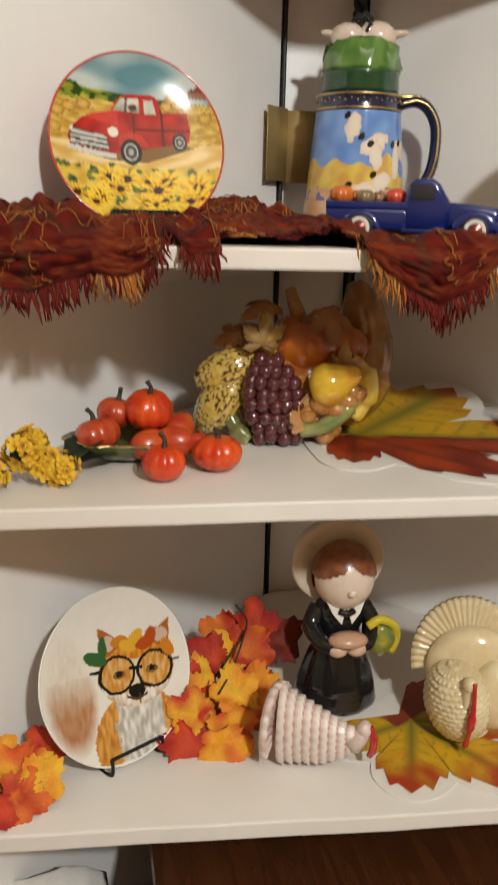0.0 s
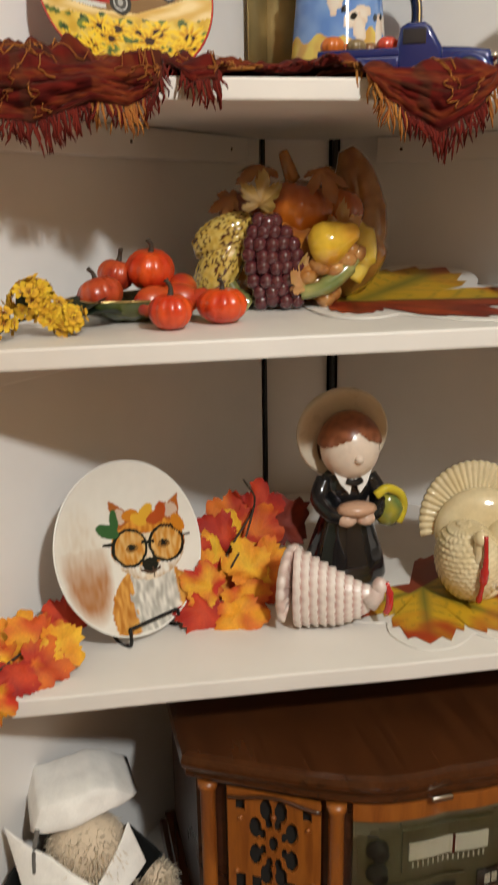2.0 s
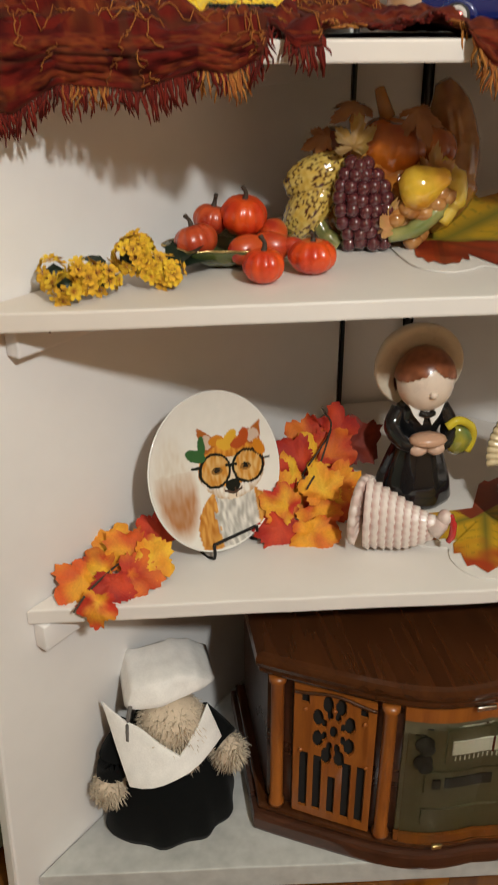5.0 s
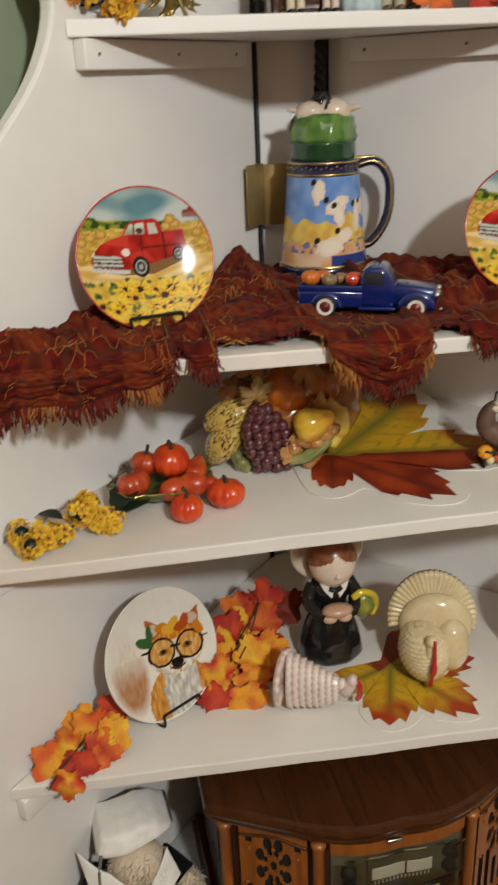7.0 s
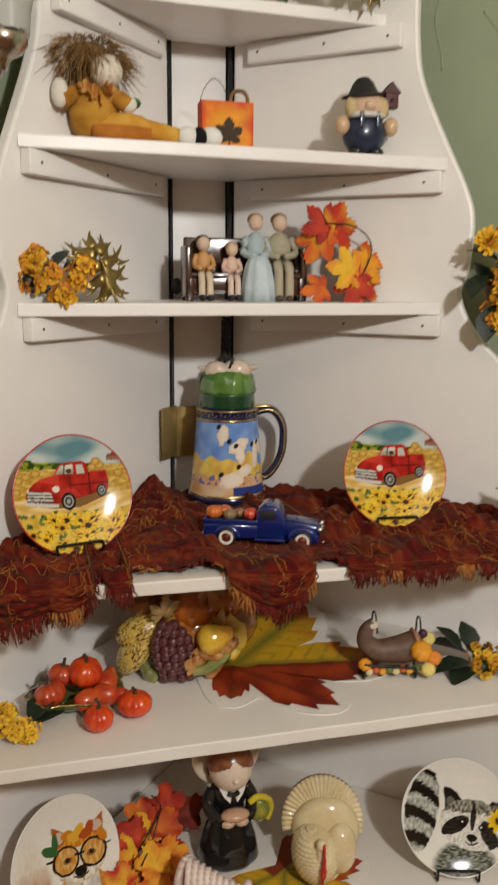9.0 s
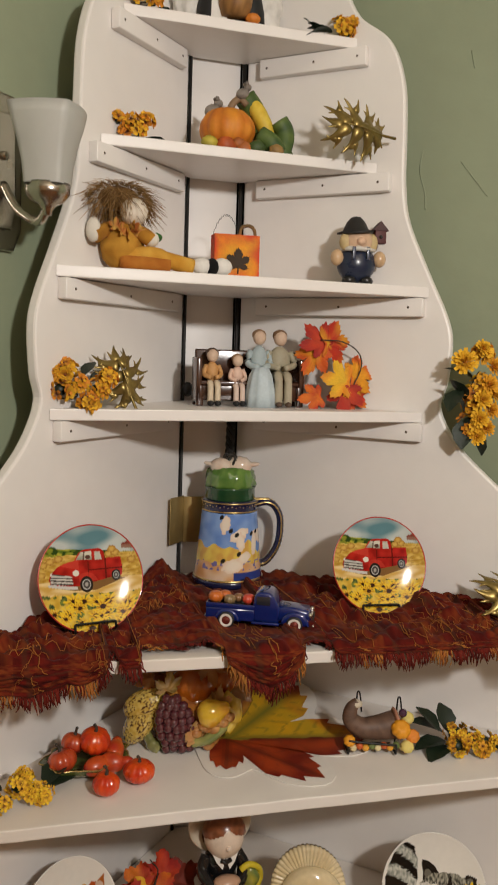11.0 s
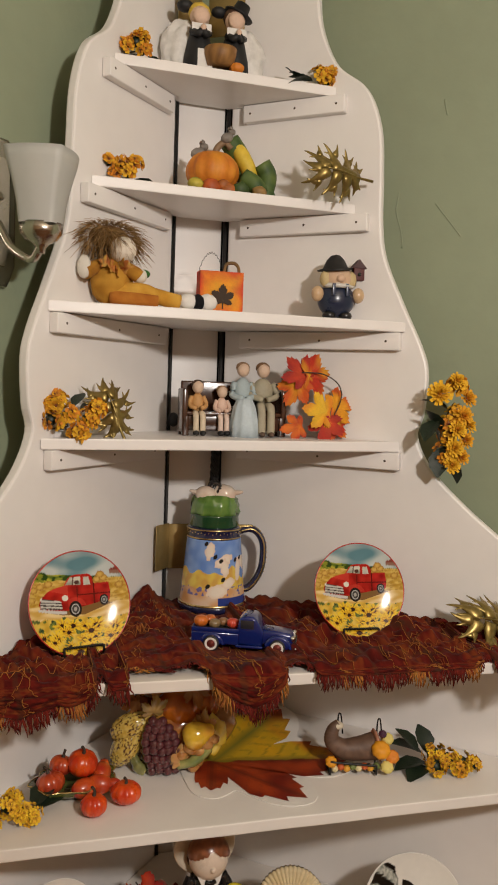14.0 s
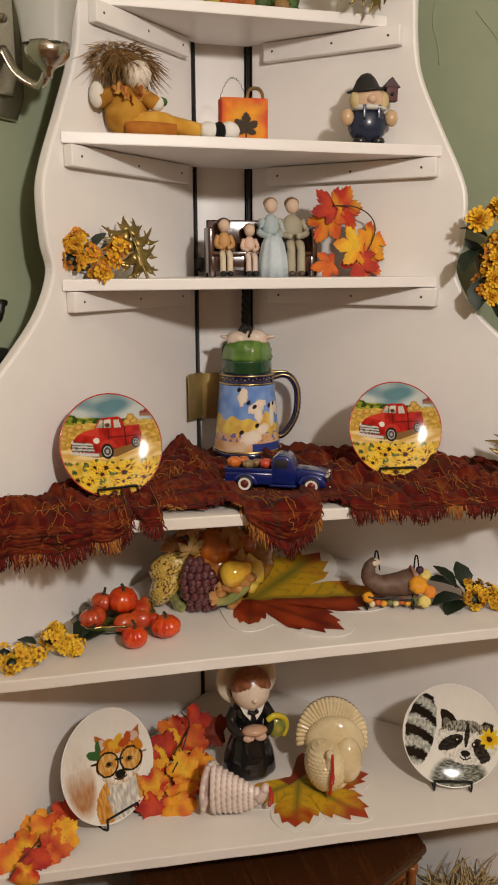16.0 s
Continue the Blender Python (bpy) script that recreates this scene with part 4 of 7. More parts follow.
def pickup(m):
    root = thing("toy_truck", m, "dark blue die-cast toy pickup truck carrying tiny pumpkins on the scarf", "toy truck")

    def side(pts, w, bev=0.002):
        b = prism(pts, w, bev)
        b.transform(Matrix.Translation((0, w / 2, 0)) @ pose(0, 0, 0, 90))
        return smooth(b)

    part("bed", side([(-0.085, 0.011), (-0.005, 0.011), (-0.005, 0.031), (-0.085, 0.031)], 0.052, 0.003), BLUECAR, root)
    part("bed_floor", box(0.066, 0.040, 0.004, (-0.046, 0, 0.030), 0.001), TYRE, root)
    for s in (-1, 1):
        part("bed_side", box(0.080, 0.004, 0.008, (-0.045, s * 0.024, 0.030), 0.0015), BLUECAR, root)
    part("tailgate", box(0.004, 0.05, 0.008, (-0.083, 0, 0.030), 0.0015), BLUECAR, root)
    cab = [(-0.008, 0.012), (0.034, 0.012), (0.036, 0.036), (0.024, 0.056), (0.018, 0.060), (0.002, 0.060), (-0.005, 0.056), (-0.009, 0.038)]
    part("cab", side(cab, 0.052, 0.005), BLUECAR, root)
    hood = [(0.030, 0.012), (0.082, 0.012), (0.085, 0.026), (0.080, 0.034), (0.060, 0.037), (0.030, 0.039)]
    part("hood", side(hood, 0.040, 0.006), BLUECAR, root)
    for s in (-1, 1):
        y = s * 0.0265
        part("side_window", box(0.022, 0.0016, 0.014, (0.009, s * 0.0262, 0.040), 0.0007), DGLASS, root)
        part("running_board", box(0.045, 0.008, 0.004, (0.013, y, 0.009), 0.0015), BLUECAR, root)
        for cx, r in ((0.060, 0.020), (-0.050, 0.018)):
            f = side([(cx - r - 0.006, 0.010)] + [(cx + r * 1.15 * math.cos(a), 0.012 + r * math.sin(a)) for a in [math.pi - math.pi * k / 12 for k in range(13)]] + [(cx + r + 0.005, 0.010)], 0.012, 0.004)
            f.transform(Matrix.Translation((0, s * 0.022, 0)))
            part("fender", f, BLUECAR, root)
        part("headlight", ell(0.004, 0.0045, 0.0045, (0.084, s * 0.019, 0.027)), CHROME, root)
    ws = box(0.0015, 0.042, 0.016, (0, 0, 0), 0.0005)
    part("windscreen", at(ws, 0.0325, 0, 0.0385, 0, -32), DGLASS, root)
    part("grille", box(0.004, 0.026, 0.014, (0.0855, 0, 0.013), 0.001), CHROME, root)
    for k in range(4):
        part("grille_bar", box(0.002, 0.027, 0.0014, (0.0882, 0, 0.0145 + 0.003 * k), 0.0004), TYRE, root)
    for x in (0.090, -0.088):
        part("bumper", box(0.005, 0.056, 0.006, (x, 0, 0.008), 0.002), CHROME, root)
    for cx in (0.060, -0.050):
        for s in (-1, 1):
            wheel = part("wheel", at(lathe([(0.0, -0.004), (0.011, -0.004), (0.013, -0.003), (0.013, 0.003), (0.011, 0.0035), (0.0, 0.0035)], 24), 0, 0, 0, -90 * s), TYRE, root)
            wheel.matrix_local = pose(cx, s * 0.0292, 0.013)
            part("whitewall", at(lathe([(0.0068, 0.0038), (0.0078, 0.0044), (0.0105, 0.004)], 24, caps=False), 0, 0, 0, -90 * s), WHITEWALL, wheel)
            part("hub", at(lathe([(0.0068, 0.0036), (0.005, 0.0042), (0.002, 0.0056), (0, 0.006)], 20, caps=False), 0, 0, 0, -90 * s), HUBRED, wheel)
    r = random.Random(2)
    for x, y, s, c in ((-0.072, -0.008, 0.0125, (0.55, 0.14, 0.02)), (-0.048, -0.012, 0.010, (0.22, 0.15, 0.07)), (-0.036, 0.004, 0.009, (0.24, 0.12, 0.05)), (-0.018, -0.006, 0.011, (0.55, 0.06, 0.03)), (-0.06, 0.012, 0.010, (0.5, 0.12, 0.02))):
        b = pumpkin_mesh(s, 0.8, 9)
        part("tiny_pumpkin", at(paint(b, c), x, y, 0.034), CERAMIC, root)


def pumpkin_mesh(R, flat=0.8, ribs=11, depth=0.09):
    seg, rings = ribs * 5, 14
    vs, fs = [], []
    for i in range(rings + 1):
        a = math.pi * i / rings
        for k in range(seg):
            t = 2 * math.pi * k / seg
            rib = 1 - depth * (0.5 + 0.5 * math.cos(t * ribs)) ** 3
            dip = 0.16 * math.exp(-(a / 0.35) ** 2)
            r = R * math.sin(a) * rib
            vs.append((r * math.cos(t), r * math.sin(t), R * flat * (1 + math.cos(a)) - R * dip))
    for i in range(rings):
        for k in range(seg):
            fs.append((i * seg + k, (i + 1) * seg + k, (i + 1) * seg + (k + 1) % seg, i * seg + (k + 1) % seg))
    bm = bm_from(vs, fs)
    bmesh.ops.remove_doubles(bm, verts=bm.verts[:], dist=1e-6)
    return smooth(bm)


pickup(pose(-0.001, -0.070, S(3) + 0.003, 0, 0, -27) @ Matrix.Scale(0.97, 4))

# ---- flowers and leaves ----


def silk_outline(seed):
    """A broad, soft-toothed five-lobed leaf."""
    r = random.Random(seed)
    out = []
    for i in range(60):
        a = i * 6.0
        lobe = max(L * math.cos(radians(min(90, abs((a - t + 180) % 360 - 180) * 1.9))) ** 0.55 for t, L in ((90, 1.0), (30, 0.88), (150, 0.88), (-28, 0.62), (208, 0.62)))
        q = max(0.30, lobe) * (1 + 0.05 * math.sin(a * 0.42 + seed) + (0.045 if i % 3 == 0 else -0.03)) * (1 + r.uniform(-0.03, 0.03))
        out.append((q * math.cos(radians(a)), q * math.sin(radians(a))))
    return out


def maple_outline(seed=0, lobes=((90, 1.0), (38, 0.86), (-14, 0.58), (142, 0.86), (194, 0.58)), wobble=0.05, spread=1.0, notch=0.50):
    r = random.Random(seed)
    out = []
    tips = sorted(lobes)
    for i, (a, L) in enumerate(tips):
        L *= 1 + r.uniform(-wobble, wobble)
        nxt = tips[(i + 1) % len(tips)][0] + (360 if i + 1 == len(tips) else 0)
        gap = nxt - a
        for da, k in ((-23, 0.66), (-18, 0.78), (-15, 0.74), (-9, 0.92), (-6, 0.87), (0, 1.0), (6, 0.87), (9, 0.92), (15, 0.74), (18, 0.78), (23, 0.66)):
            out.append((a + da * spread, L * k * (1 + r.uniform(-0.03, 0.03))))
        out.append((a + gap / 2, 0.12 if gap > 100 else (notch + r.uniform(-0.04, 0.04)) * L))
    return [(q * math.cos(radians(a)), q * math.sin(radians(a))) for a, q in out]


def leaf_mesh(size, seed, curl=0.25, inner=(0.75, 0.42, 0.03), outer=(0.52, 0.035, 0.012), lobes=None, silk=False):
    """One silk maple leaf, its stalk at the origin, pointing along +y, with veins and a curl."""
    o = silk_outline(seed) if silk else maple_outline(seed, lobes) if lobes else maple_outline(seed)
    ruffle = 0.26 if silk else 0.10
    rings = (0.0, 0.3, 0.55, 0.78, 1.0)
    vs, fs, cs = [(0, 0, 0)], [], [inner]
    n = len(o)
    for k in rings[1:]:
        for i, (x, y) in enumerate(o):
            d = math.hypot(x, y) * k
            z = curl * d * d * 0.6 + ruffle * nz((x * k, y * k, 0), 2.4, seed) + (0.03 if i % 2 else -0.02) * k
            vs.append((x * k * size, y * k * size, z * size))
            t = 0.55 * k + 1.3 * nz((x * k, y * k, 0), 1.6, seed + 3) + 0.1
            cs.append(mix(inner, outer, t * 1.25))
    for i in range(n):
        j = (i + 1) % n
        fs.append((0, 1 + i, 1 + j))
        for q in range(len(rings) - 2):
            a, b = 1 + q * n, 1 + (q + 1) * n
            fs.append((a + i, b + i, b + j, a + j))
    bm = smooth(bm_from(vs, fs))
    lay = bm.verts.layers.float_color.new("paint")
    for v, c in zip(bm.verts, cs):
        v[lay] = (*c, 1)
    return bm


def spray(name, m, leaves, label, stems, group="", size=1.08, flat=1.0, silk=True):
    """Silk leaves on thin dark twigs; a leaf is x, y, z, tilt, roll, turn, size, colouring."""
    root = thing(name, m, label, "leaf spray", group)
    PAL = [((0.72, 0.38, 0.015), (0.46, 0.026, 0.006)), ((0.70, 0.30, 0.010), (0.56, 0.085, 0.008)), ((0.50, 0.045, 0.008), (0.32, 0.012, 0.005)), ((0.74, 0.44, 0.020), (0.66, 0.22, 0.010)), ((0.22, 0.025, 0.006), (0.11, 0.010, 0.005)), ((0.64, 0.16, 0.010), (0.40, 0.028, 0.006))]
    for i, (x, y, z, rx, ry, rz, s, c) in enumerate(leaves):
        o = part("leaf", leaf_mesh(s * size * (0.72 if silk else 0.80), i * 3 + len(leaves), -0.25, *PAL[c], silk=silk), PETAL, root)
        o.matrix_local = pose(x, y, z * flat, min(82, rx * flat + 14), 0, 16 * math.sin(i * 2.3)) @ pose(0, 0, 0, 0, ry, rz)
    for pts in stems:
        part("twig", tube(curve_pts(pts, 4), 0.0012, 5), STEM, root)
    return root


def floret(R, petals, inner, outer, layers=1, seed=0):
    r = random.Random(seed)
    vs, fs, cs = [], [], []
    for q in range(layers):
        rr, lift = R * (1 - 0.28 * q), 0.25 * R * q
        for k in range(petals):
            a = 2 * math.pi * (k + 0.5 * q) / petals + r.uniform(-0.12, 0.12)
            w = math.pi / petals * 1.05
            up = rr * r.uniform(0.05, 0.4) + lift
            b = len(vs)
            for rad, da, z in ((0.12, 0, 0.0), (0.62, -w, up * 0.6), (0.66, 0, up * 0.4), (0.62, w, up * 0.6), (1.0, -w * 0.5, up), (1.0, w * 0.5, up)):
                vs.append((rr * rad * math.cos(a + da), rr * rad * math.sin(a + da), z))
            fs += [(b, b + 1, b + 2), (b, b + 2, b + 3), (b + 1, b + 4, b + 2), (b + 2, b + 5, b + 3), (b + 2, b + 4, b + 5)]
            cs += [inner, mix(inner, outer, 0.8), outer, mix(inner, outer, 0.8), outer, outer]
    bm = smooth(bm_from(vs, fs))
    lay = bm.verts.layers.float_color.new("paint")
    for v, c in zip(bm.verts, cs):
        v[lay] = (*c, 1)
    eye = ell(R * 0.16, R * 0.16, R * 0.14, (0, 0, R * 0.08), 1)
    paint(eye, inner)
    return merge(bm, eye)


FLORETS = [mesh_of("floret", floret(1.0, 6, (0.16, 0.04, 0.01), (0.70, 0.33, 0.012), 1, 1), PETAL), mesh_of("floret", floret(1.0, 5, (0.22, 0.06, 0.01), (0.78, 0.44, 0.018), 1, 2), PETAL),
           mesh_of("floret", floret(1.0, 6, (0.14, 0.03, 0.01), (0.66, 0.24, 0.012), 1, 3), PETAL), mesh_of("floret", floret(1.0, 7, (0.45, 0.16, 0.01), (0.80, 0.52, 0.02), 1, 5), PETAL)]
MUM = [mesh_of("flower_head", floret(1.0, 13, (0.5, 0.17, 0.008), (0.78, 0.44, 0.015), 4, 4), PETAL), mesh_of("flower_head", floret(1.0, 12, (0.42, 0.13, 0.008), (0.74, 0.36, 0.012), 4, 6), PETAL)]


def oval_leaf(L, w, fold=0.3):
    vs, fs = [], []
    n = 7
    for i in range(n + 1):
        t = i / n
        k = w * math.sin(math.pi * min(1, t * 0.96 + 0.02)) ** 0.8 * (1 + 0.12 * (i % 2))
        for s in (-1, 0, 1):
            vs.append((s * k, L * t, abs(s) * k * fold - 0.25 * L * t * t))
    for i in range(n):
        for j in (0, 1):
            a = i * 3 + j
            fs.append((a, a + 1, a + 4, a + 3))
    return smooth(bm_from(vs, fs))


GREEN_LEAF = mesh_of("leaf", oval_leaf(1.0, 0.32), GREENLEAF)


def bunch(m, clumps, size, per, label, greens=(), kinds=(0, 1, 2), seed=1, heads=None, group="silk flower sprigs"):
    """A sprig of artificial flowers: clumps (x, y, z, radius) covered with florets, and dark leaves (x, y, z, length, tilt, turn)."""
    r = random.Random(seed)
    root = thing("flower_sprig", m, label, "artificial flowers", group)
    for cx, cy, cz, R in clumps:
        for k in range(per):
            a, h = r.uniform(0, 2 * math.pi), r.uniform(-0.55, 1)
            s = math.sqrt(1 - h * h)
            d = Vector((s * math.cos(a), s * math.sin(a), h))
            if d.y > 0.55:
                d.y *= -1
            q = d.to_track_quat("Z", "Y").to_matrix().to_4x4()
            sz = size * r.uniform(0.8, 1.15)
            share("floret", FLORETS[r.choice(kinds)], root, Matrix.Translation(Vector((cx, cy, cz)) + d * R * r.uniform(0.75, 1.05)) @ q @ pose(0, 0, 0, 0, 0, r.uniform(0, 360)) @ Matrix.Diagonal((sz, sz, sz, 1)))
        part("core", ell(R * 0.72, R * 0.72, R * 0.72, (cx, cy, cz), 1, 0.3), GREENLEAF, root)
    for x, y, z, L, rx, rz in greens:
        share("leaf", GREEN_LEAF, root, pose(x, y, z, rx, 0, rz) @ Matrix.Diagonal((L, L, L, 1)))
    if len(clumps) > 1:
        part("stem", tube(curve_pts([(c[0], c[1] + 0.006, max(0.002, c[2] * 0.5)) for c in clumps], 4), 0.0013, 5), STEM, root)
    for x, y, z, R, rx, rz, k in heads or ():
        share("flower_head", MUM[k], root, pose(x, y, z, rx, 0, rz) @ Matrix.Diagonal((R, R, R, 1)))
    return root


# upper boards
bunch(pose(-0.162, 0.135, S(7)), [(0.0, 0.0, 0.027, 0.015), (-0.018, 0.004, 0.018, 0.011), (0.012, -0.01, 0.012, 0.010), (0.010, 0.006, 0.036, 0.012)], 0.0105, 11, "small sprig of orange-yellow silk flowers on the top board", [(0.02, 0, 0.006, 0.03, -10, -80)], seed=1)
bunch(pose(0.182, 0.132, S(7)), [(0.0, 0.0, 0.022, 0.014), (0.022, -0.002, 0.024, 0.014), (0.012, -0.005, 0.010, 0.012)], 0.0105, 12, "small sprig of orange-yellow silk flowers with dark leaves", [(-0.02, 0, 0.008, 0.04, 20, 80), (-0.03, 0.0, 0.006, 0.035, 45, 60), (-0.05, 0, 0.01, 0.03, 60, 40), (-0.02, -0.01, 0.005, 0.05, 0, 95)], seed=2)
bunch(pose(-0.185, 0.112, S(6)), [(-0.025, 0, 0.030, 0.010), (0.0, 0, 0.028, 0.013), (0.022, 0, 0.032, 0.012), (0.008, -0.008, 0.014, 0.012), (-0.012, -0.006, 0.012, 0.010)], 0.0105, 8, "sprig of small orange silk flowers lying on the board", [(0.02, 0, 0.006, 0.05, -8, -85), (0.025, 0.004, 0.008, 0.04, 0, -70)], seed=3)
bunch(pose(-0.278, 0.022, S(4)), [(-0.04, 0, 0.052, 0.014), (-0.018, 0, 0.058, 0.014), (0.0, -0.002, 0.036, 0.016), (-0.028, -0.008, 0.028, 0.016), (0.030, -0.004, 0.030, 0.016), (0.044, -0.004, 0.046, 0.012), (0.014, -0.014, 0.010, 0.014)], 0.0115, 10, "orange and yellow silk flower sprig drooping over the board edge", [(0.01, 0.01, 0.05, 0.035, 50, -40), (0.02, 0.01, 0.045, 0.03, 40, -70)], seed=4)
# on the edge of the side panel
bunch(pose(0.352, -0.066, 1.31, 0, 0, 0), [(0.02, 0.0, -0.02, 0.024), (0.012, 0.0, -0.058, 0.022), (0.028, 0.0, 0.062, 0.014), (0.03, 0, 0.005, 0.02)], 0.0135, 14, "orange silk mum bunch fixed to the side panel edge",
      [(0.0, 0.0, -0.02, 0.05, 60, 100), (0.01, 0.0, 0.02, 0.05, 30, 80), (0.02, 0.0, -0.07, 0.045, -50, -80), (0.0, 0.005, -0.04, 0.05, 80, 60), (-0.01, 0.0, 0.0, 0.05, -30, 120), (0.0, 0.004, -0.05, 0.05, -60, 150)], seed=5,
      heads=[(-0.014, -0.014, 0.046, 0.023, 70, -30, 0), (0.042, -0.012, 0.040, 0.018, 65, 10, 1), (0.018, -0.016, 0.070, 0.015, 60, 0, 0), (0.030, -0.022, 0.010, 0.017, 75, 0, 1), (0.044, -0.018, -0.006, 0.016, 70, 20, 0), (0.018, -0.024, -0.014, 0.017, 80, -10, 0), (0.036, -0.022, -0.032, 0.016, 75, 10, 1), (0.014, -0.024, -0.046, 0.017, 80, -10, 0), (0.030, -0.022, -0.062, 0.015, 70, 10, 1), (0.012, -0.022, -0.076, 0.016, 84, -10, 0)])
# third board
bunch(pose(-0.385, -0.150, S(2)), [(-0.03, -0.020, 0.018, 0.016), (-0.055, -0.012, 0.020, 0.014), (-0.012, -0.014, 0.016, 0.015), (-0.045, -0.03, 0.012, 0.014), (0.012, 0.0, 0.030, 0.016), (0.030, 0.004, 0.018, 0.016), (0.045, 0.0, 0.014, 0.014), (0.020, 0.012, 0.036, 0.012)], 0.0075, 17, "sprig of small golden-yellow silk flowers lying on the board", [(0.05, 0.02, 0.01, 0.05, 15, -60), (0.05, 0.03, 0.01, 0.055, 30, -40), (-0.01, 0.01, 0.02, 0.03, 20, 60)], (1, 3, 3, 1), seed=6)
bunch(pose(0.318, -0.150, S(2)), [(0.0, 0, 0.026, 0.020), (0.018, -0.012, 0.020, 0.020), (-0.008, -0.018, 0.016, 0.016), (0.040, -0.018, 0.018, 0.016), (0.058, -0.026, 0.014, 0.013), (0.03, -0.03, 0.012, 0.014)], 0.0075, 22, "dense sprig of golden-orange silk flowers with dark green leaves", [(-0.01, 0.02, 0.02, 0.06, 30, 70), (-0.01, 0.01, 0.01, 0.06, 10, 95), (-0.02, 0.02, 0.025, 0.05, 50, 40), (-0.015, 0.0, 0.008, 0.055, 5, 120), (0, 0.02, 0.02, 0.05, 60, 0)], (0, 1, 3), seed=7)
bunch(pose(0.40, -0.205, S(1)), [(0.0, 0, 0.02, 0.016), (0.02, 0, 0.014, 0.014), (0.01, -0.012, 0.03, 0.012)], 0.009, 12, "sprig of golden-orange silk flowers beside the raccoon plate", [], (0, 1), seed=9)


def oak_leaf(m, L, label, seed):
    """A brassy cast oak leaf: a domed blade of pointed, forked lobes either side of a midrib."""
    root = thing("gold_leaf", m, label, "metal leaf", "gold oak leaves")
    r = random.Random(seed)

    def lift(x, y):
        return 0.16 * math.sin(min(1.2, max(0, x)) * 2.6) - 0.42 * y * y + 0.05 * math.sin(9 * y + seed)

    def finger(x, y, a, n, w):
        pts, rs = [], []
        for k in range(9):
            t = k / 8
            b = radians(a + 22 * t * (1 if a < 0 else -1))
            px, py = x + n * t * math.cos(b), y + n * t * math.sin(b)
            pts.append((px * L, py * L, lift(px, py) * L + 0.05 * L * t * t))
            rs.append(max(0.0007, w * L * (1 - t) ** 0.75 * (1 + 0.25 * math.sin(t * 7))))
        return tube(pts, rs, 8)

    bms = []
    for side in (-1, 1):
        for x, a, n in ((0.08, 132, 0.36), (0.26, 102, 0.56), (0.48, 80, 0.62), (0.70, 56, 0.52)):
            a, n = (a + r.uniform(-7, 7)) * side, n * r.uniform(0.88, 1.12)
            bms.append(finger(x, 0.02 * side, a, n, 0.115))
            for f, da, k in ((0.45, 42, 0.42), (0.52, -38, 0.40)):
                b = radians(a)
                bms.append(finger(x + n * f * math.cos(b), 0.02 * side + n * f * math.sin(b), a + da, n * k, 0.068))
    bms += [finger(0.82, 0, 4, 0.38, 0.10), finger(0.9, 0.02, 40, 0.2, 0.06), finger(0.9, -0.02, -40, 0.2, 0.06), finger(-0.02, 0, 1, 0.98, 0.14)]
    bm = merge(*bms)
    for v in bm.verts:  # cast flat: the lobes are wider than deep
        x, y = v.co.x / L, v.co.y / L
        mid = lift(x, y) * L
        v.co.z = mid + (v.co.z - mid) * 0.45
    part("blade", smooth(bm), GOLDLEAF, root)
    rib = tube([(t * L, 0, (lift(t, 0) + 0.05) * L) for t in [-0.35 + 0.13 * k for k in range(10)]], [0.0026 - 0.00015 * k for k in range(10)], 6)
    part("stalk", rib, GOLDLEAF, root)


oak_leaf(pose(0.222, 0.048, S(6) + 0.036, -84, -6, 180), 0.088, "antique gold metal oak leaf leaning on the board", 1)
oak_leaf(pose(-0.196, 0.030, S(4) + 0.014, 68, 0, 8) @ pose(0, 0, 0, 0, 0, 108), 0.076, "antique gold metal oak leaf standing on the board", 2)
oak_leaf(pose(0.446, -0.165, S(3) + 0.036, -50, -8, 176), 0.100, "antique gold metal oak leaf lying on the scarf", 3)

# ---- third board: pumpkins, cornucopia, leaf mat, wire cornucopia ----
RED1, RED2 = (0.50, 0.030, 0.006), (0.66, 0.075, 0.008)


def small_pumpkin(m, R, flat, label, stem_h=0.012, cols=(RED1, RED2), ribs=11, seed=0, group="small red pumpkins"):
    root = thing("pumpkin", m, label, "pumpkin", group)
    part("body", glaze(pumpkin_mesh(R, flat, ribs), cols[0], cols[1], 60, seed), CERAMIC, root)
    top = R * flat * 2 - R * 0.16
    st = tube(curve_pts([(0, 0, top - 0.002), (0.001, 0, top + stem_h * 0.5), (-0.003, 0.001, top + stem_h)], 4), [0.0034, 0.003, 0.0026, 0.0023, 0.002, 0.002, 0.002, 0.0022, 0.0024], 7)
    part("stem", st, STEM, root)
    return root


small_pumpkin(pose(-0.252, -0.150, S(2), 0, 0, 20), 0.0198, 0.84, "small round red-orange pumpkin with a dark stem on the board", 0.014, seed=1)
small_pumpkin(pose(-0.200, -0.125, S(2), 0, 0, 50), 0.0238, 0.72, "small squat red-orange pumpkin with a dark stem on the board", 0.010, seed=2)
# a shallow green leaf dish holding small gourds
dish = thing("leaf_dish", pose(-0.270, -0.070, S(2), 0, 0, 12), "shallow green glazed leaf-shaped dish filled with red gourds", "dish")
dm = lathe([(0.0, 0.0), (0.028, 0.0), (0.050, 0.008), (0.066, 0.021), (0.064, 0.023), (0.048, 0.012), (0.027, 0.004), (0.0, 0.004)], 60, 0.72, lambda a, z: 1 + 0.07 * math.sin(a * 7) * (z / 0.02) + 0.03 * math.sin(a * 15))
part("bowl", glaze(dm, (0.025, 0.045, 0.012), (0.09, 0.10, 0.02), 50), GLAZE, dish)
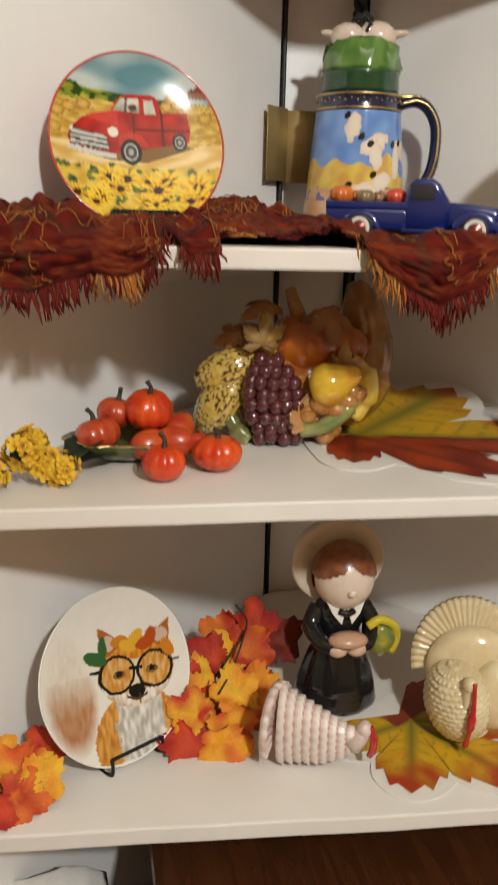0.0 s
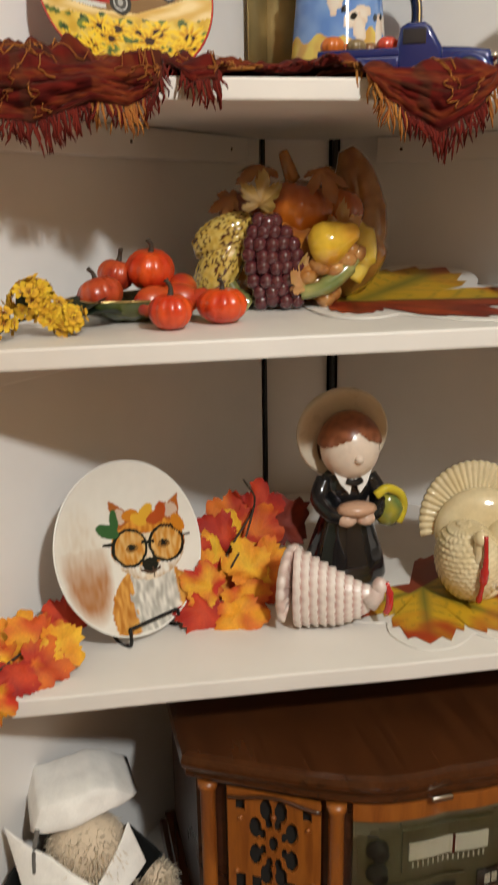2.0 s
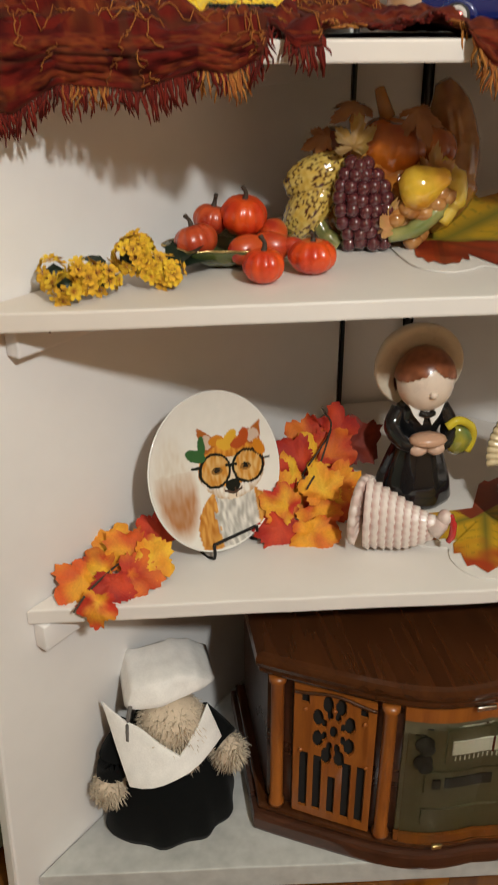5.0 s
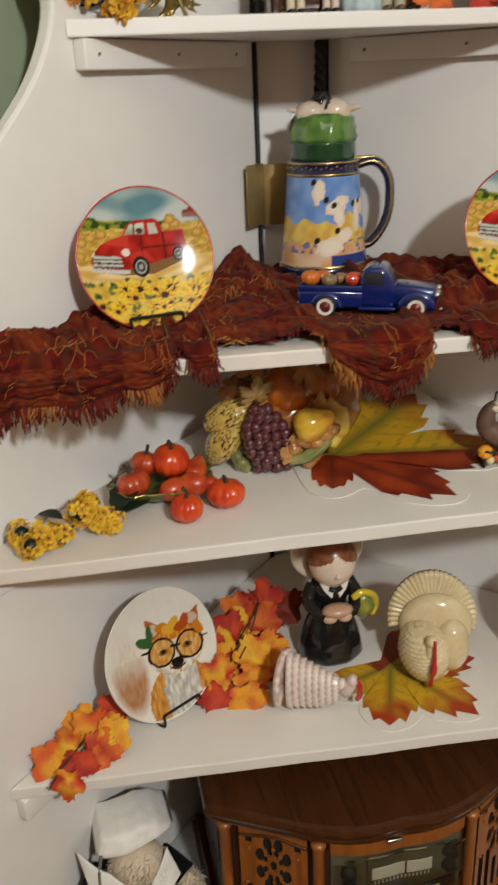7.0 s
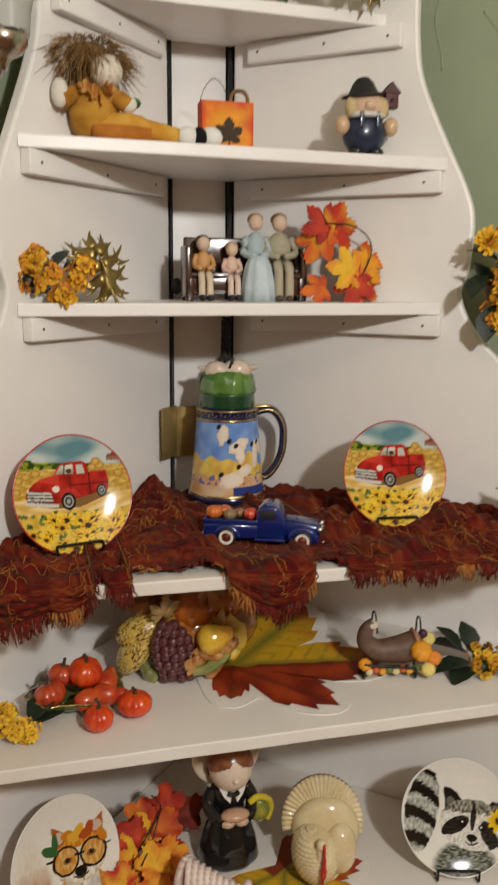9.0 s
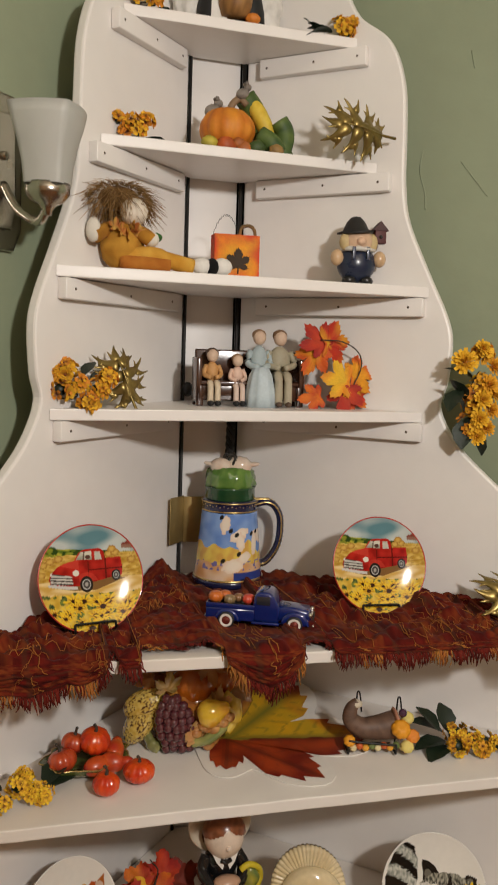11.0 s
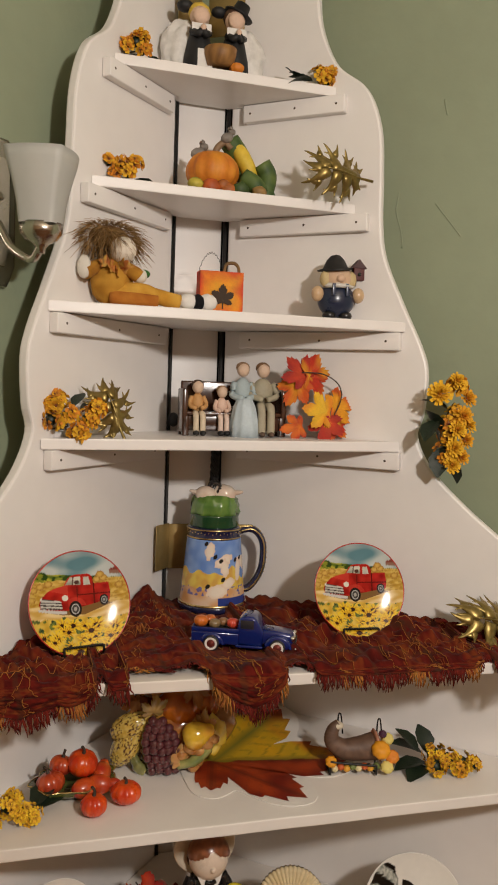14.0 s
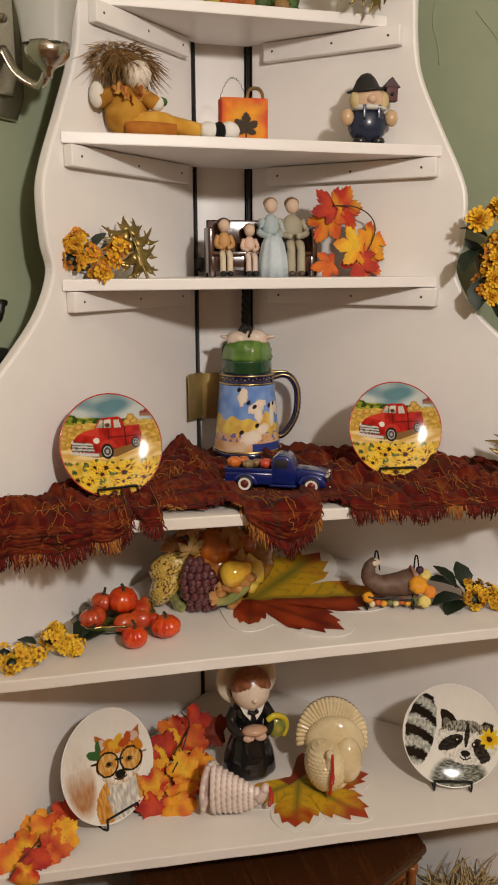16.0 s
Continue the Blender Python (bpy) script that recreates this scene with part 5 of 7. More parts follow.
rim_pts = [(0.066 * (1 + 0.07 * math.sin(a * 7) + 0.03 * math.sin(a * 15)) * math.cos(a), 0.72 * 0.066 * (1 + 0.07 * math.sin(a * 7) + 0.03 * math.sin(a * 15)) * math.sin(a), 0.0225) for a in [2 * math.pi * k / 60 for k in range(60)]]
part("gold_rim", tube(rim_pts, 0.0011, 5, True), GOLD, dish)
for x, y, z, R, fl, rx, rz, sd in ((0.010, -0.004, 0.028, 0.0235, 0.86, 12, 0, 3), (-0.036, -0.012, 0.010, 0.022, 0.8, -20, 40, 4), (-0.022, 0.010, 0.028, 0.018, 0.85, 15, 80, 5)):
    o = small_pumpkin(pose(-0.270, -0.070, S(2), 0, 0, 12) @ pose(x, y, z, rx, 0, rz), R, fl, "small red-orange pumpkin heaped in the leaf dish", 0.012, ((0.34, 0.03, 0.012), (0.52, 0.08, 0.02)) if sd > 3 else (RED1, RED2), 10, sd)
for x, y, z, rx, rz in ((0.004, -0.034, 0.012, 0, 10), (0.040, -0.012, 0.020, 0, 60), (0.030, -0.030, 0.014, 30, -30)):
    g = merge(ell(0.021, 0.015, 0.015, (0, 0, 0.008), 3), ell(0.012, 0.009, 0.009, (0.022, 0, 0.010), 2))
    single("gourd", glaze(g, (0.36, 0.02, 0.012), (0.58, 0.10, 0.015), 50, rz), CERAMIC, pose(-0.270, -0.070, S(2), 0, 0, 12) @ pose(x, y, z, rx, 0, rz), "small red and orange gourd in the leaf dish", "gourd", "small gourds")


def cornucopia(m):
    """Built with its own front towards -y; the horn's tail rises behind the fruit."""
    root = thing("cornucopia", m, "glossy ceramic cornucopia heaped with pumpkins, grapes, corn and a pear", "cornucopia")
    body = ell(0.078, 0.058, 0.055, (0.0, 0.006, 0.052), 4, 0.12, 3)
    part("basket", glaze(body, (0.26, 0.07, 0.010), (0.46, 0.20, 0.03), 40, 1), GLAZE, root)
    horn = tube(curve_pts([(0.030, 0.02, 0.05), (0.062, 0.03, 0.042), (0.080, 0.036, 0.065), (0.082, 0.036, 0.100), (0.074, 0.034, 0.132), (0.066, 0.032, 0.150)], 7), [0.044] * 7 + [0.040] * 7 + [0.034 - 0.0006 * k for k in range(7)] + [0.028 - 0.001 * k for k in range(7)] + [0.020 - 0.0016 * k for k in range(8)], 18)
    part("horn", glaze(horn, (0.20, 0.07, 0.015), (0.32, 0.15, 0.035), 90, 4), GLAZE, root, "brown horn tail curving upward")
    for x, y, z, R, c1, c2, s in ((0.006, -0.008, 0.076, 0.038, (0.30, 0.055, 0.006), (0.46, 0.12, 0.010), 1), (-0.050, -0.002, 0.080, 0.029, (0.11, 0.02, 0.006), (0.24, 0.05, 0.010), 2), (0.048, 0.0, 0.082, 0.029, (0.32, 0.065, 0.008), (0.48, 0.14, 0.014), 3)):
        p = part("pumpkin", glaze(pumpkin_mesh(R, 0.78, 10, 0.07), c1, c2, 40, s), GLAZE, root, "glazed brown-orange pumpkin")
        p.matrix_local = pose(x, y, z - 0.012, 12, 0, 30 * s)
    part("stalk", glaze(tube(curve_pts([(0.004, -0.006, 0.120), (-0.002, -0.008, 0.134), (-0.006, -0.004, 0.146)], 5), [0.0085 - 0.0003 * k for k in range(11)], 9), (0.26, 0.11, 0.02), (0.40, 0.20, 0.05)), GLAZE, root)
    for x, y, z, q, rx, ry, rz in ((0.030, -0.028, 0.128, 0.034, 30, 0, 200), (-0.026, -0.018, 0.132, 0.034, 20, 10, 120), (-0.060, -0.026, 0.104, 0.026, 50, 0, 100)):
        o = part("curled_leaf", leaf_mesh(q, int(rz), -0.9, (0.40, 0.17, 0.04), (0.28, 0.10, 0.02)), GLAZE, root)
        o.matrix_local = pose(x, y, z, rx, ry, 0) @ pose(0, 0, 0, 0, 0, rz)
    for x, y, z, rx, ry in ((-0.068, -0.030, 0.068, 0, 70), (-0.076, -0.032, 0.040, 0, 35)):
        cob = ell(0.021, 0.021, 0.036, (0, 0, 0), 5)
        cob = paint(cob, lambda p: (0.07, 0.02, 0.008) if nz(p, 330, 2) > 0.20 else mix((0.50, 0.32, 0.05), (0.62, 0.46, 0.12), 0.5 + nz(p, 220, 5)))
        for v in cob.verts:
            v.co *= 1 + 0.07 * abs(math.sin(v.co.z * 520) * math.sin(math.atan2(v.co.y, v.co.x) * 8))
        o = part("corn_cob", cob, GLAZE, root, "pale speckled corn cob")
        o.matrix_local = pose(x, y, z, rx, ry, 0)
    part("husk", glaze(tube(curve_pts([(-0.07, -0.036, 0.030), (-0.058, -0.042, 0.012), (-0.046, -0.044, 0.003)], 5), [0.008] * 5 + [0.011] * 6, 8), (0.12, 0.13, 0.04), (0.28, 0.26, 0.09), 90), GLAZE, root)
    grape = paint(ell(0.0084, 0.0084, 0.0084, (0, 0, 0), 2), lambda p: mix((0.040, 0.007, 0.012), (0.10, 0.022, 0.024), 0.5 + nz(p, 90, 2)))
    gm = mesh_of("grape", grape, GLAZE)
    r = random.Random(6)
    for row, (n, w, z) in enumerate(((3, 0.018, 0.082), (4, 0.026, 0.072), (5, 0.033, 0.062), (5, 0.035, 0.051), (5, 0.035, 0.040), (5, 0.033, 0.029), (4, 0.029, 0.019), (4, 0.032, 0.0095))):
        for k in range(n):
            f = (k + 0.5) / n - 0.5
            share("grape", gm, root, pose(-0.028 + f * 2 * w * 0.8 + r.uniform(-0.002, 0.002) + 0.004 * row * 0.4, -0.050 - 0.008 * math.cos(f * 3) + 0.0012 * abs(row - 4) - 0.004, z + r.uniform(-0.002, 0.002)))
    pear = lathe([(0, 0), (0.018, 0.004), (0.0265, 0.016), (0.027, 0.028), (0.021, 0.042), (0.014, 0.054), (0.011, 0.062), (0.006, 0.067), (0, 0.068)], 28)
    pear = paint(pear, lambda p: mix((0.70, 0.44, 0.035), (0.55, 0.18, 0.02), 0.3 + 14 * (p.x - 0.01) + nz(p, 40, 3)))
    o = part("pear", pear, GLAZE, root, "golden yellow pear")
    o.matrix_local = pose(0.014, -0.056, 0.054, 0, 68, -8) @ Matrix.Scale(0.80, 4)
    yf = tube(curve_pts([(0.056, -0.034, 0.080), (0.070, -0.038, 0.068), (0.072, -0.038, 0.045), (0.062, -0.038, 0.026)], 6), [0.010] * 6 + [0.015] * 7 + [0.010] * 6, 12)
    part("squash", glaze(yf, (0.62, 0.42, 0.03), (0.70, 0.52, 0.10), 70), GLAZE, root, "yellow crook-necked squash")
    pod = tube(curve_pts([(0.005, -0.058, 0.016), (0.03, -0.060, 0.022), (0.055, -0.055, 0.040), (0.066, -0.048, 0.052)], 6), [0.007] * 6 + [0.009] * 7 + [0.006] * 6, 10)
    part("pea_pod", glaze(pod, (0.16, 0.20, 0.06), (0.36, 0.32, 0.10), 60), GLAZE, root, "pale green pod")
    for x, y, z, s, rx, rz, c in ((-0.035, -0.058, 0.098, 0.034, 60, 200, 0), (0.008, -0.062, 0.022, 0.030, 80, 30, 1), (0.05, -0.05, 0.07, 0.03, 70, 140, 1)):
        lf = leaf_mesh(s, 5 + c, 0.5, (0.42, 0.26, 0.08), (0.30, 0.20, 0.05) if c == 0 else (0.52, 0.26, 0.10))
        o = part("leaf", lf, GLAZE, root)
        o.matrix_local = pose(x, y, z, rx, 0, rz)
    for k in range(26):
        a = k * 2.4
        o = part("nut", glaze(ell(0.011, 0.011, 0.009, (0, 0, 0), 2, 0.2, k), (0.30, 0.11, 0.02), (0.52, 0.28, 0.09), 90, k), GLAZE, root)
        o.matrix_local = pose(0.032 + 0.036 * math.cos(a) * (k / 26) ** 0.5, -0.050 + 0.008 * math.sin(a), 0.010 + 0.055 * ((k * 0.37) % 1))


cornucopia(pose(-0.098, 0.000, S(2), 0, 0, -10) @ Matrix.Diagonal((1, 1, 1.07, 1)))


def leaf_mat(m, size, seed, tint, label, lobes, tilt=0.0, notch=0.66, spread=1.15):
    """A die-cut printed card leaf with a white margin; tilt lifts one half off the board."""
    o = maple_outline(seed, lobes, 0.02, spread, notch)
    root = thing("leaf_mat", m, label, "paper leaf", "printed paper leaves")
    n = len(o)
    wide = [(x * (1 + 0.125 / math.hypot(x, y)), y * (1 + 0.125 / math.hypot(x, y))) for x, y in o]
    for _ in range(2):
        wide = [((wide[i - 1][0] + 2 * wide[i][0] + wide[(i + 1) % n][0]) / 4, (wide[i - 1][1] + 2 * wide[i][1] + wide[(i + 1) % n][1]) / 4) for i in range(n)]

    def lift(x):
        return tilt * size * max(0, -x - 0.06)

    def sheet(line, layers, cuts, steps):
        dense = []
        for i in range(n):
            (x0, y0), (x1, y1) = line[i], line[(i + 1) % n]
            dense += [(x0 + (x1 - x0) * k / cuts, y0 + (y1 - y0) * k / cuts) for k in range(cuts)]
        N, vs, fs = len(dense), [], []
        for q, z in enumerate(layers):
            o_ = len(vs)
            vs.append((0, 0, z))
            for k in range(1, steps + 1):
                vs += [(x * k / steps * size, y * k / steps * size, z + lift(x * k / steps)) for x, y in dense]
            for i in range(N):
                j = (i + 1) % N
                fs.append((o_, o_ + 1 + i, o_ + 1 + j))
                for k in range(steps - 1):
                    a, b = o_ + 1 + k * N, o_ + 1 + (k + 1) * N
                    fs.append((a + i, b + i, b + j, a + j))
        if len(layers) == 2:
            half = len(vs) // 2
            fs += [(half - N + i, 2 * half - N + i, 2 * half - N + (i + 1) % N, half - N + (i + 1) % N) for i in range(N)]
        bm = bm_from(vs, fs)
        bmesh.ops.recalc_face_normals(bm, faces=bm.faces[:])
        return bm

    part("margin", sheet(wide, (0.0, 0.0014), 1, 8), CARDWHITE, root, "white card margin")

    def colour(p):
        x, y = p.x / size, p.y / size
        d, a = math.hypot(x, y), math.degrees(math.atan2(y, x)) % 360
        t = min(lobes, key=lambda q: abs((a - q[0] + 180) % 360 - 180))
        da = (a - t[0] + 180) % 360 - 180
        vein = d * math.sin(radians(min(abs(da), 89)))
        run = d * math.cos(radians(da))
        side = abs(((run - 0.55 * vein) * 9.0) % 1.0 - 0.5)
        if d > 0.12 and side > 0.43:
            vein = min(vein, 0.03)
        c = tint(x, y, d / t[1], vein, nz((x, y, 0), 6, seed))
        return c

    part("print", paint(sheet(o, (0.0024,), 6, 30), colour), MATTE, root)
    return root


def half_red(x, y, edge, vein, w):
    if x > 0.0 + 0.05 * w:
        c = mix((0.17, 0.012, 0.005), (0.36, 0.045, 0.008), 0.5 + 1.6 * w)
        return mix(c, (0.07, 0.008, 0.005), 0.6 if vein < 0.012 else 0.3 if vein < 0.035 else 0)
    c = mix((0.52, 0.33, 0.015), (0.66, 0.36, 0.012), 0.5 + w)
    c = mix(c, (0.10, 0.13, 0.02), max(0, 1 - vein * 12) * 0.8)
    return mix(c, (0.36, 0.045, 0.008), max(0, (edge - 0.62) * 2.6 + 0.8 * w))


def gold_red(x, y, edge, vein, w):
    c = mix((0.54, 0.33, 0.015), (0.66, 0.38, 0.014), 0.5 + w)
    c = mix(c, (0.09, 0.12, 0.02), max(0, 1 - vein * 15) * 0.8)
    if y < -0.02 and x < 0.15:
        c = mix(c, (0.20, 0.02, 0.012), 0.95)
    return mix(c, (0.36, 0.040, 0.008), max(0, (edge - 0.52) * 2.8 + 0.9 * w))


leaf_mat(pose(-0.035, -0.03, S(2) + 0.0006, 0, 0, -102), 0.235, 3, half_red, "large die-cut paper leaf, half yellow-green and half red", ((90, 1.0), (140, 0.98), (46, 0.80), (196, 0.55), (-6, 0.45)), 0.13, 0.54, 1.0)
leaf_mat(pose(0.035, -0.085, S(1) + 0.0006, 0, 0, -150), 0.148, 4, gold_red, "die-cut paper maple leaf in yellow, green and red", ((90, 0.98), (142, 0.85), (38, 0.88), (196, 0.75), (-14, 0.75)))


def wire_horn(m):
    root = thing("cornucopia_ornament", m, "small brown cornucopia ornament with orange flowers on a wire rack", "ornament")
    pts = curve_pts([(0.035, 0, 0.040), (0.010, 0, 0.036), (-0.018, 0, 0.036), (-0.036, 0, 0.050), (-0.036, 0, 0.068), (-0.026, 0, 0.080)], 6)
    part("horn", glaze(tube(pts, [0.023 - 0.00052 * k for k in range(len(pts))], 16), (0.10, 0.055, 0.035), (0.15, 0.085, 0.055), 120), BISQUE, root, "matt brown horn")
    part("mouth", glaze(lathe([(0.024, 0), (0.027, 0.003), (0.023, 0.006), (0.0, 0.004)], 24), (0.45, 0.20, 0.12), (0.5, 0.25, 0.16)), BISQUE, root).matrix_local = pose(0.037, 0, 0.041, 0, 80)
    part("cuff", paint(ell(0.010, 0.010, 0.007, (-0.028, 0, 0.076)), (0.66, 0.58, 0.44)), BISQUE, root)
    for k, (x, y, z, R, c) in enumerate(((0.040, -0.018, 0.046, 0.016, 0), (0.062, -0.012, 0.030, 0.012, 1), (0.052, -0.020, 0.016, 0.011, 2), (-0.040, -0.010, 0.022, 0.010, 0), (0.056, 0.0, 0.055, 0.011, 2))):
        col = ((0.72, 0.30, 0.01), (0.66, 0.22, 0.02), (0.66, 0.55, 0.16))[c]
        part("fruit", at(paint(pumpkin_mesh(R, 0.75, 8), col), x, y, z - R * 0.7, 40), BISQUE, root)
    part("fruit", paint(ell(0.007, 0.007, 0.007, (0.045, -0.015, 0.066)), (0.06, 0.02, 0.05)), GLAZE, root, "dark purple berry")
    for k in range(9):
        col = ((0.66, 0.56, 0.30), (0.50, 0.10, 0.02), (0.66, 0.32, 0.03), (0.14, 0.18, 0.05))[k % 4]
        part("berry", paint(ell(0.006, 0.006, 0.006, (-0.034 + 0.010 * k, -0.017, 0.010 + 0.003 * (k % 2))), col), BISQUE, root)
    for x, z in ((-0.022, 0.092), (0.046, 0.082)):
        part("wire_loop", tube(curve_pts([(x - 0.004, 0.012, 0.004), (x - 0.003, 0.011, z - 0.01), (x, 0.010, z), (x + 0.003, 0.011, z - 0.01), (x + 0.006, 0.012, z - 0.035)], 5), 0.0014, 6), IRON, root)
    part("wire_rack", tube(curve_pts([(-0.042, -0.020, 0.004), (-0.042, -0.021, 0.022), (-0.030, -0.022, 0.022), (0.026, -0.024, 0.017), (0.034, -0.024, 0.016), (0.034, -0.024, 0.003)], 4), 0.0018, 6), IRON, root)
    part("wire_foot", tube([(-0.042, -0.020, 0.002), (-0.042, 0.014, 0.002), (0.034, 0.014, 0.002), (0.034, -0.024, 0.002)], 0.0018, 6), IRON, root)


wire_horn(pose(0.182, -0.118, S(2) + 0.003, 0, 0, -12))

# ---- second board: figurines and silk leaves ----
BLK, CRM, SKIN = (0.010, 0.010, 0.011), (0.66, 0.58, 0.42), (0.66, 0.46, 0.34)


def P_(bm, col, material=CERAMIC):
    return (paint(bm, col), material)


BLACKGLAZE = mat("black_glaze", (0.010, 0.010, 0.011), 0.07, 0, 0, 60, 0.1, 0.3)


def pilgrim_girl(m):
    ps = [P_(lathe([(0, 0), (0.048, 0), (0.050, 0.006), (0.046, 0.03), (0.036, 0.06), (0.027, 0.085), (0.025, 0.095), (0.031, 0.112), (0.028, 0.128), (0.014, 0.138), (0, 0.14)], 44, 0.85, lambda a, z: 1 + (0.02 * math.sin(a * 9) if z < 0.07 else 0)), BLK, BLACKGLAZE)]
    for s in (-1, 1):
        ps.append(P_(tube(curve_pts([(s * 0.026, -0.002, 0.124), (s * 0.036, -0.012, 0.104), (s * 0.026, -0.030, 0.090), (s * 0.012, -0.036, 0.088)], 5), [0.011] * 8 + [0.010] * 8, 10), BLK, BLACKGLAZE))
        ps.append(P_(ell(0.0125, 0.011, 0.010, (s * 0.011, -0.038, 0.086)), SKIN))
        col = prism([(0, 0), (s * 0.026, 0.014), (s * 0.016, -0.008), (s * 0.006, -0.020)], 0.003)
        ps.append(P_(at(col, 0, -0.024, 0.132, 72), (0.76, 0.73, 0.68)))
    ps.append(P_(ell(0.024, 0.016, 0.009, (0, -0.040, 0.098)), (0.56, 0.34, 0.22)))
    face = (0.80, 0.66, 0.53)
    bonnet = lathe([(0.0, 0.030), (0.030, 0.028), (0.047, 0.016), (0.054, 0.0), (0.055, -0.008), (0.052, -0.011), (0.040, -0.004), (0.0, 0.002)], 48)
    ps.append(P_(at(bonnet, -0.004, 0.010, 0.177, -84), (0.66, 0.58, 0.45)))
    ps.append(P_(ell(0.0345, 0.033, 0.0385, (0, -0.012, 0.164), 4), face))
    hair = ell(0.0375, 0.036, 0.0405, (0, -0.0105, 0.1655), 5)
    bmesh.ops.delete(hair, geom=[v for v in hair.verts if v.co.y < -0.006 and v.co.z < 0.1835 - 0.45 * abs(v.co.x) + 0.35 * max(0, 0.010 - abs(v.co.x)) or v.co.z < 0.146], context="VERTS")
    ps.append((glaze(hair, (0.17, 0.050, 0.018), (0.30, 0.10, 0.04), 120), CERAMIC))
    ps.append(P_(ell(0.0055, 0.005, 0.005, (0, -0.0455, 0.158), 2), face))
    ps.append(P_(tube(curve_pts([(-0.009, -0.028, 0.128), (0, -0.031, 0.126), (0.009, -0.028, 0.128)], 4), 0.004, 7), BLK, BLACKGLAZE))
    ps.append((glaze(ell(0.019, 0.015, 0.024, (0.047, -0.018, 0.088), 2, 0.1), (0.10, 0.17, 0.05), (0.42, 0.36, 0.04), 80), GLAZE))
    ps.append(P_(tube(curve_pts([(0.026, -0.030, 0.108), (0.040, -0.030, 0.116), (0.058, -0.026, 0.106), (0.064, -0.022, 0.088), (0.058, -0.022, 0.070)], 5), 0.0055, 8), (0.62, 0.50, 0.03), GLAZE))
    figure("pilgrim_figurine", ps, m, "glossy ceramic figurine in a black dress and cream bonnet", "figurine")


pilgrim_girl(pose(-0.038, -0.026, S(1) + 0.0045, 0, 0, -2) @ Matrix.Scale(0.975, 4))


def scales(bm, f1, f2, depth):
    for v in bm.verts:
        a = math.atan2(v.co.y, v.co.z)
        row = v.co.x * f1 / math.pi
        k = math.floor(row)
        v.co *= 1 + depth * (row - k) * (0.45 + 0.55 * abs(math.cos(a * f2 + (k % 2) * math.pi / 2)))
    return bm


def fan(R, n, t, a0, a1, r0=0.1):
    """A ribbed half-round tail: a fan of n feathers with scalloped tips."""
    vs, fs = [], []
    m = n * 6
    rings = 8
    for q in range(2):
        for i in range(m + 1):
            f = i / m
            a = radians(a0 + (a1 - a0) * f)
            rib = abs(math.sin(math.pi * n * f))
            for k in range(rings + 1):
                r = R * (r0 + (1 - r0) * k / rings) * (1 + 0.025 * (rib - 0.5) * (k == rings))
                y = (-1 if q == 0 else 1) * t * (0.5 + 0.22 * rib * (q == 0))
                vs.append((r * math.cos(a), y - 0.12 * R * (k / rings) ** 2 * 0, r * math.sin(a)))
    W = rings + 1
    off = (m + 1) * W
    for i in range(m):
        for k in range(rings):
            a = i * W + k
            fs += [(a, a + 1, a + W + 1, a + W), (off + a, off + a + W, off + a + W + 1, off + a + 1)]
        a = i * W + rings
        fs.append((a, off + a, off + a + W, a + W))
    for i in (0, m):
        for k in range(rings):
            a = i * W + k
            fs.append((a, off + a, off + a + 1, a + 1))
    bm = bm_from(vs, fs)
    bmesh.ops.recalc_face_normals(bm, faces=bm.faces[:])
    return smooth(bm)


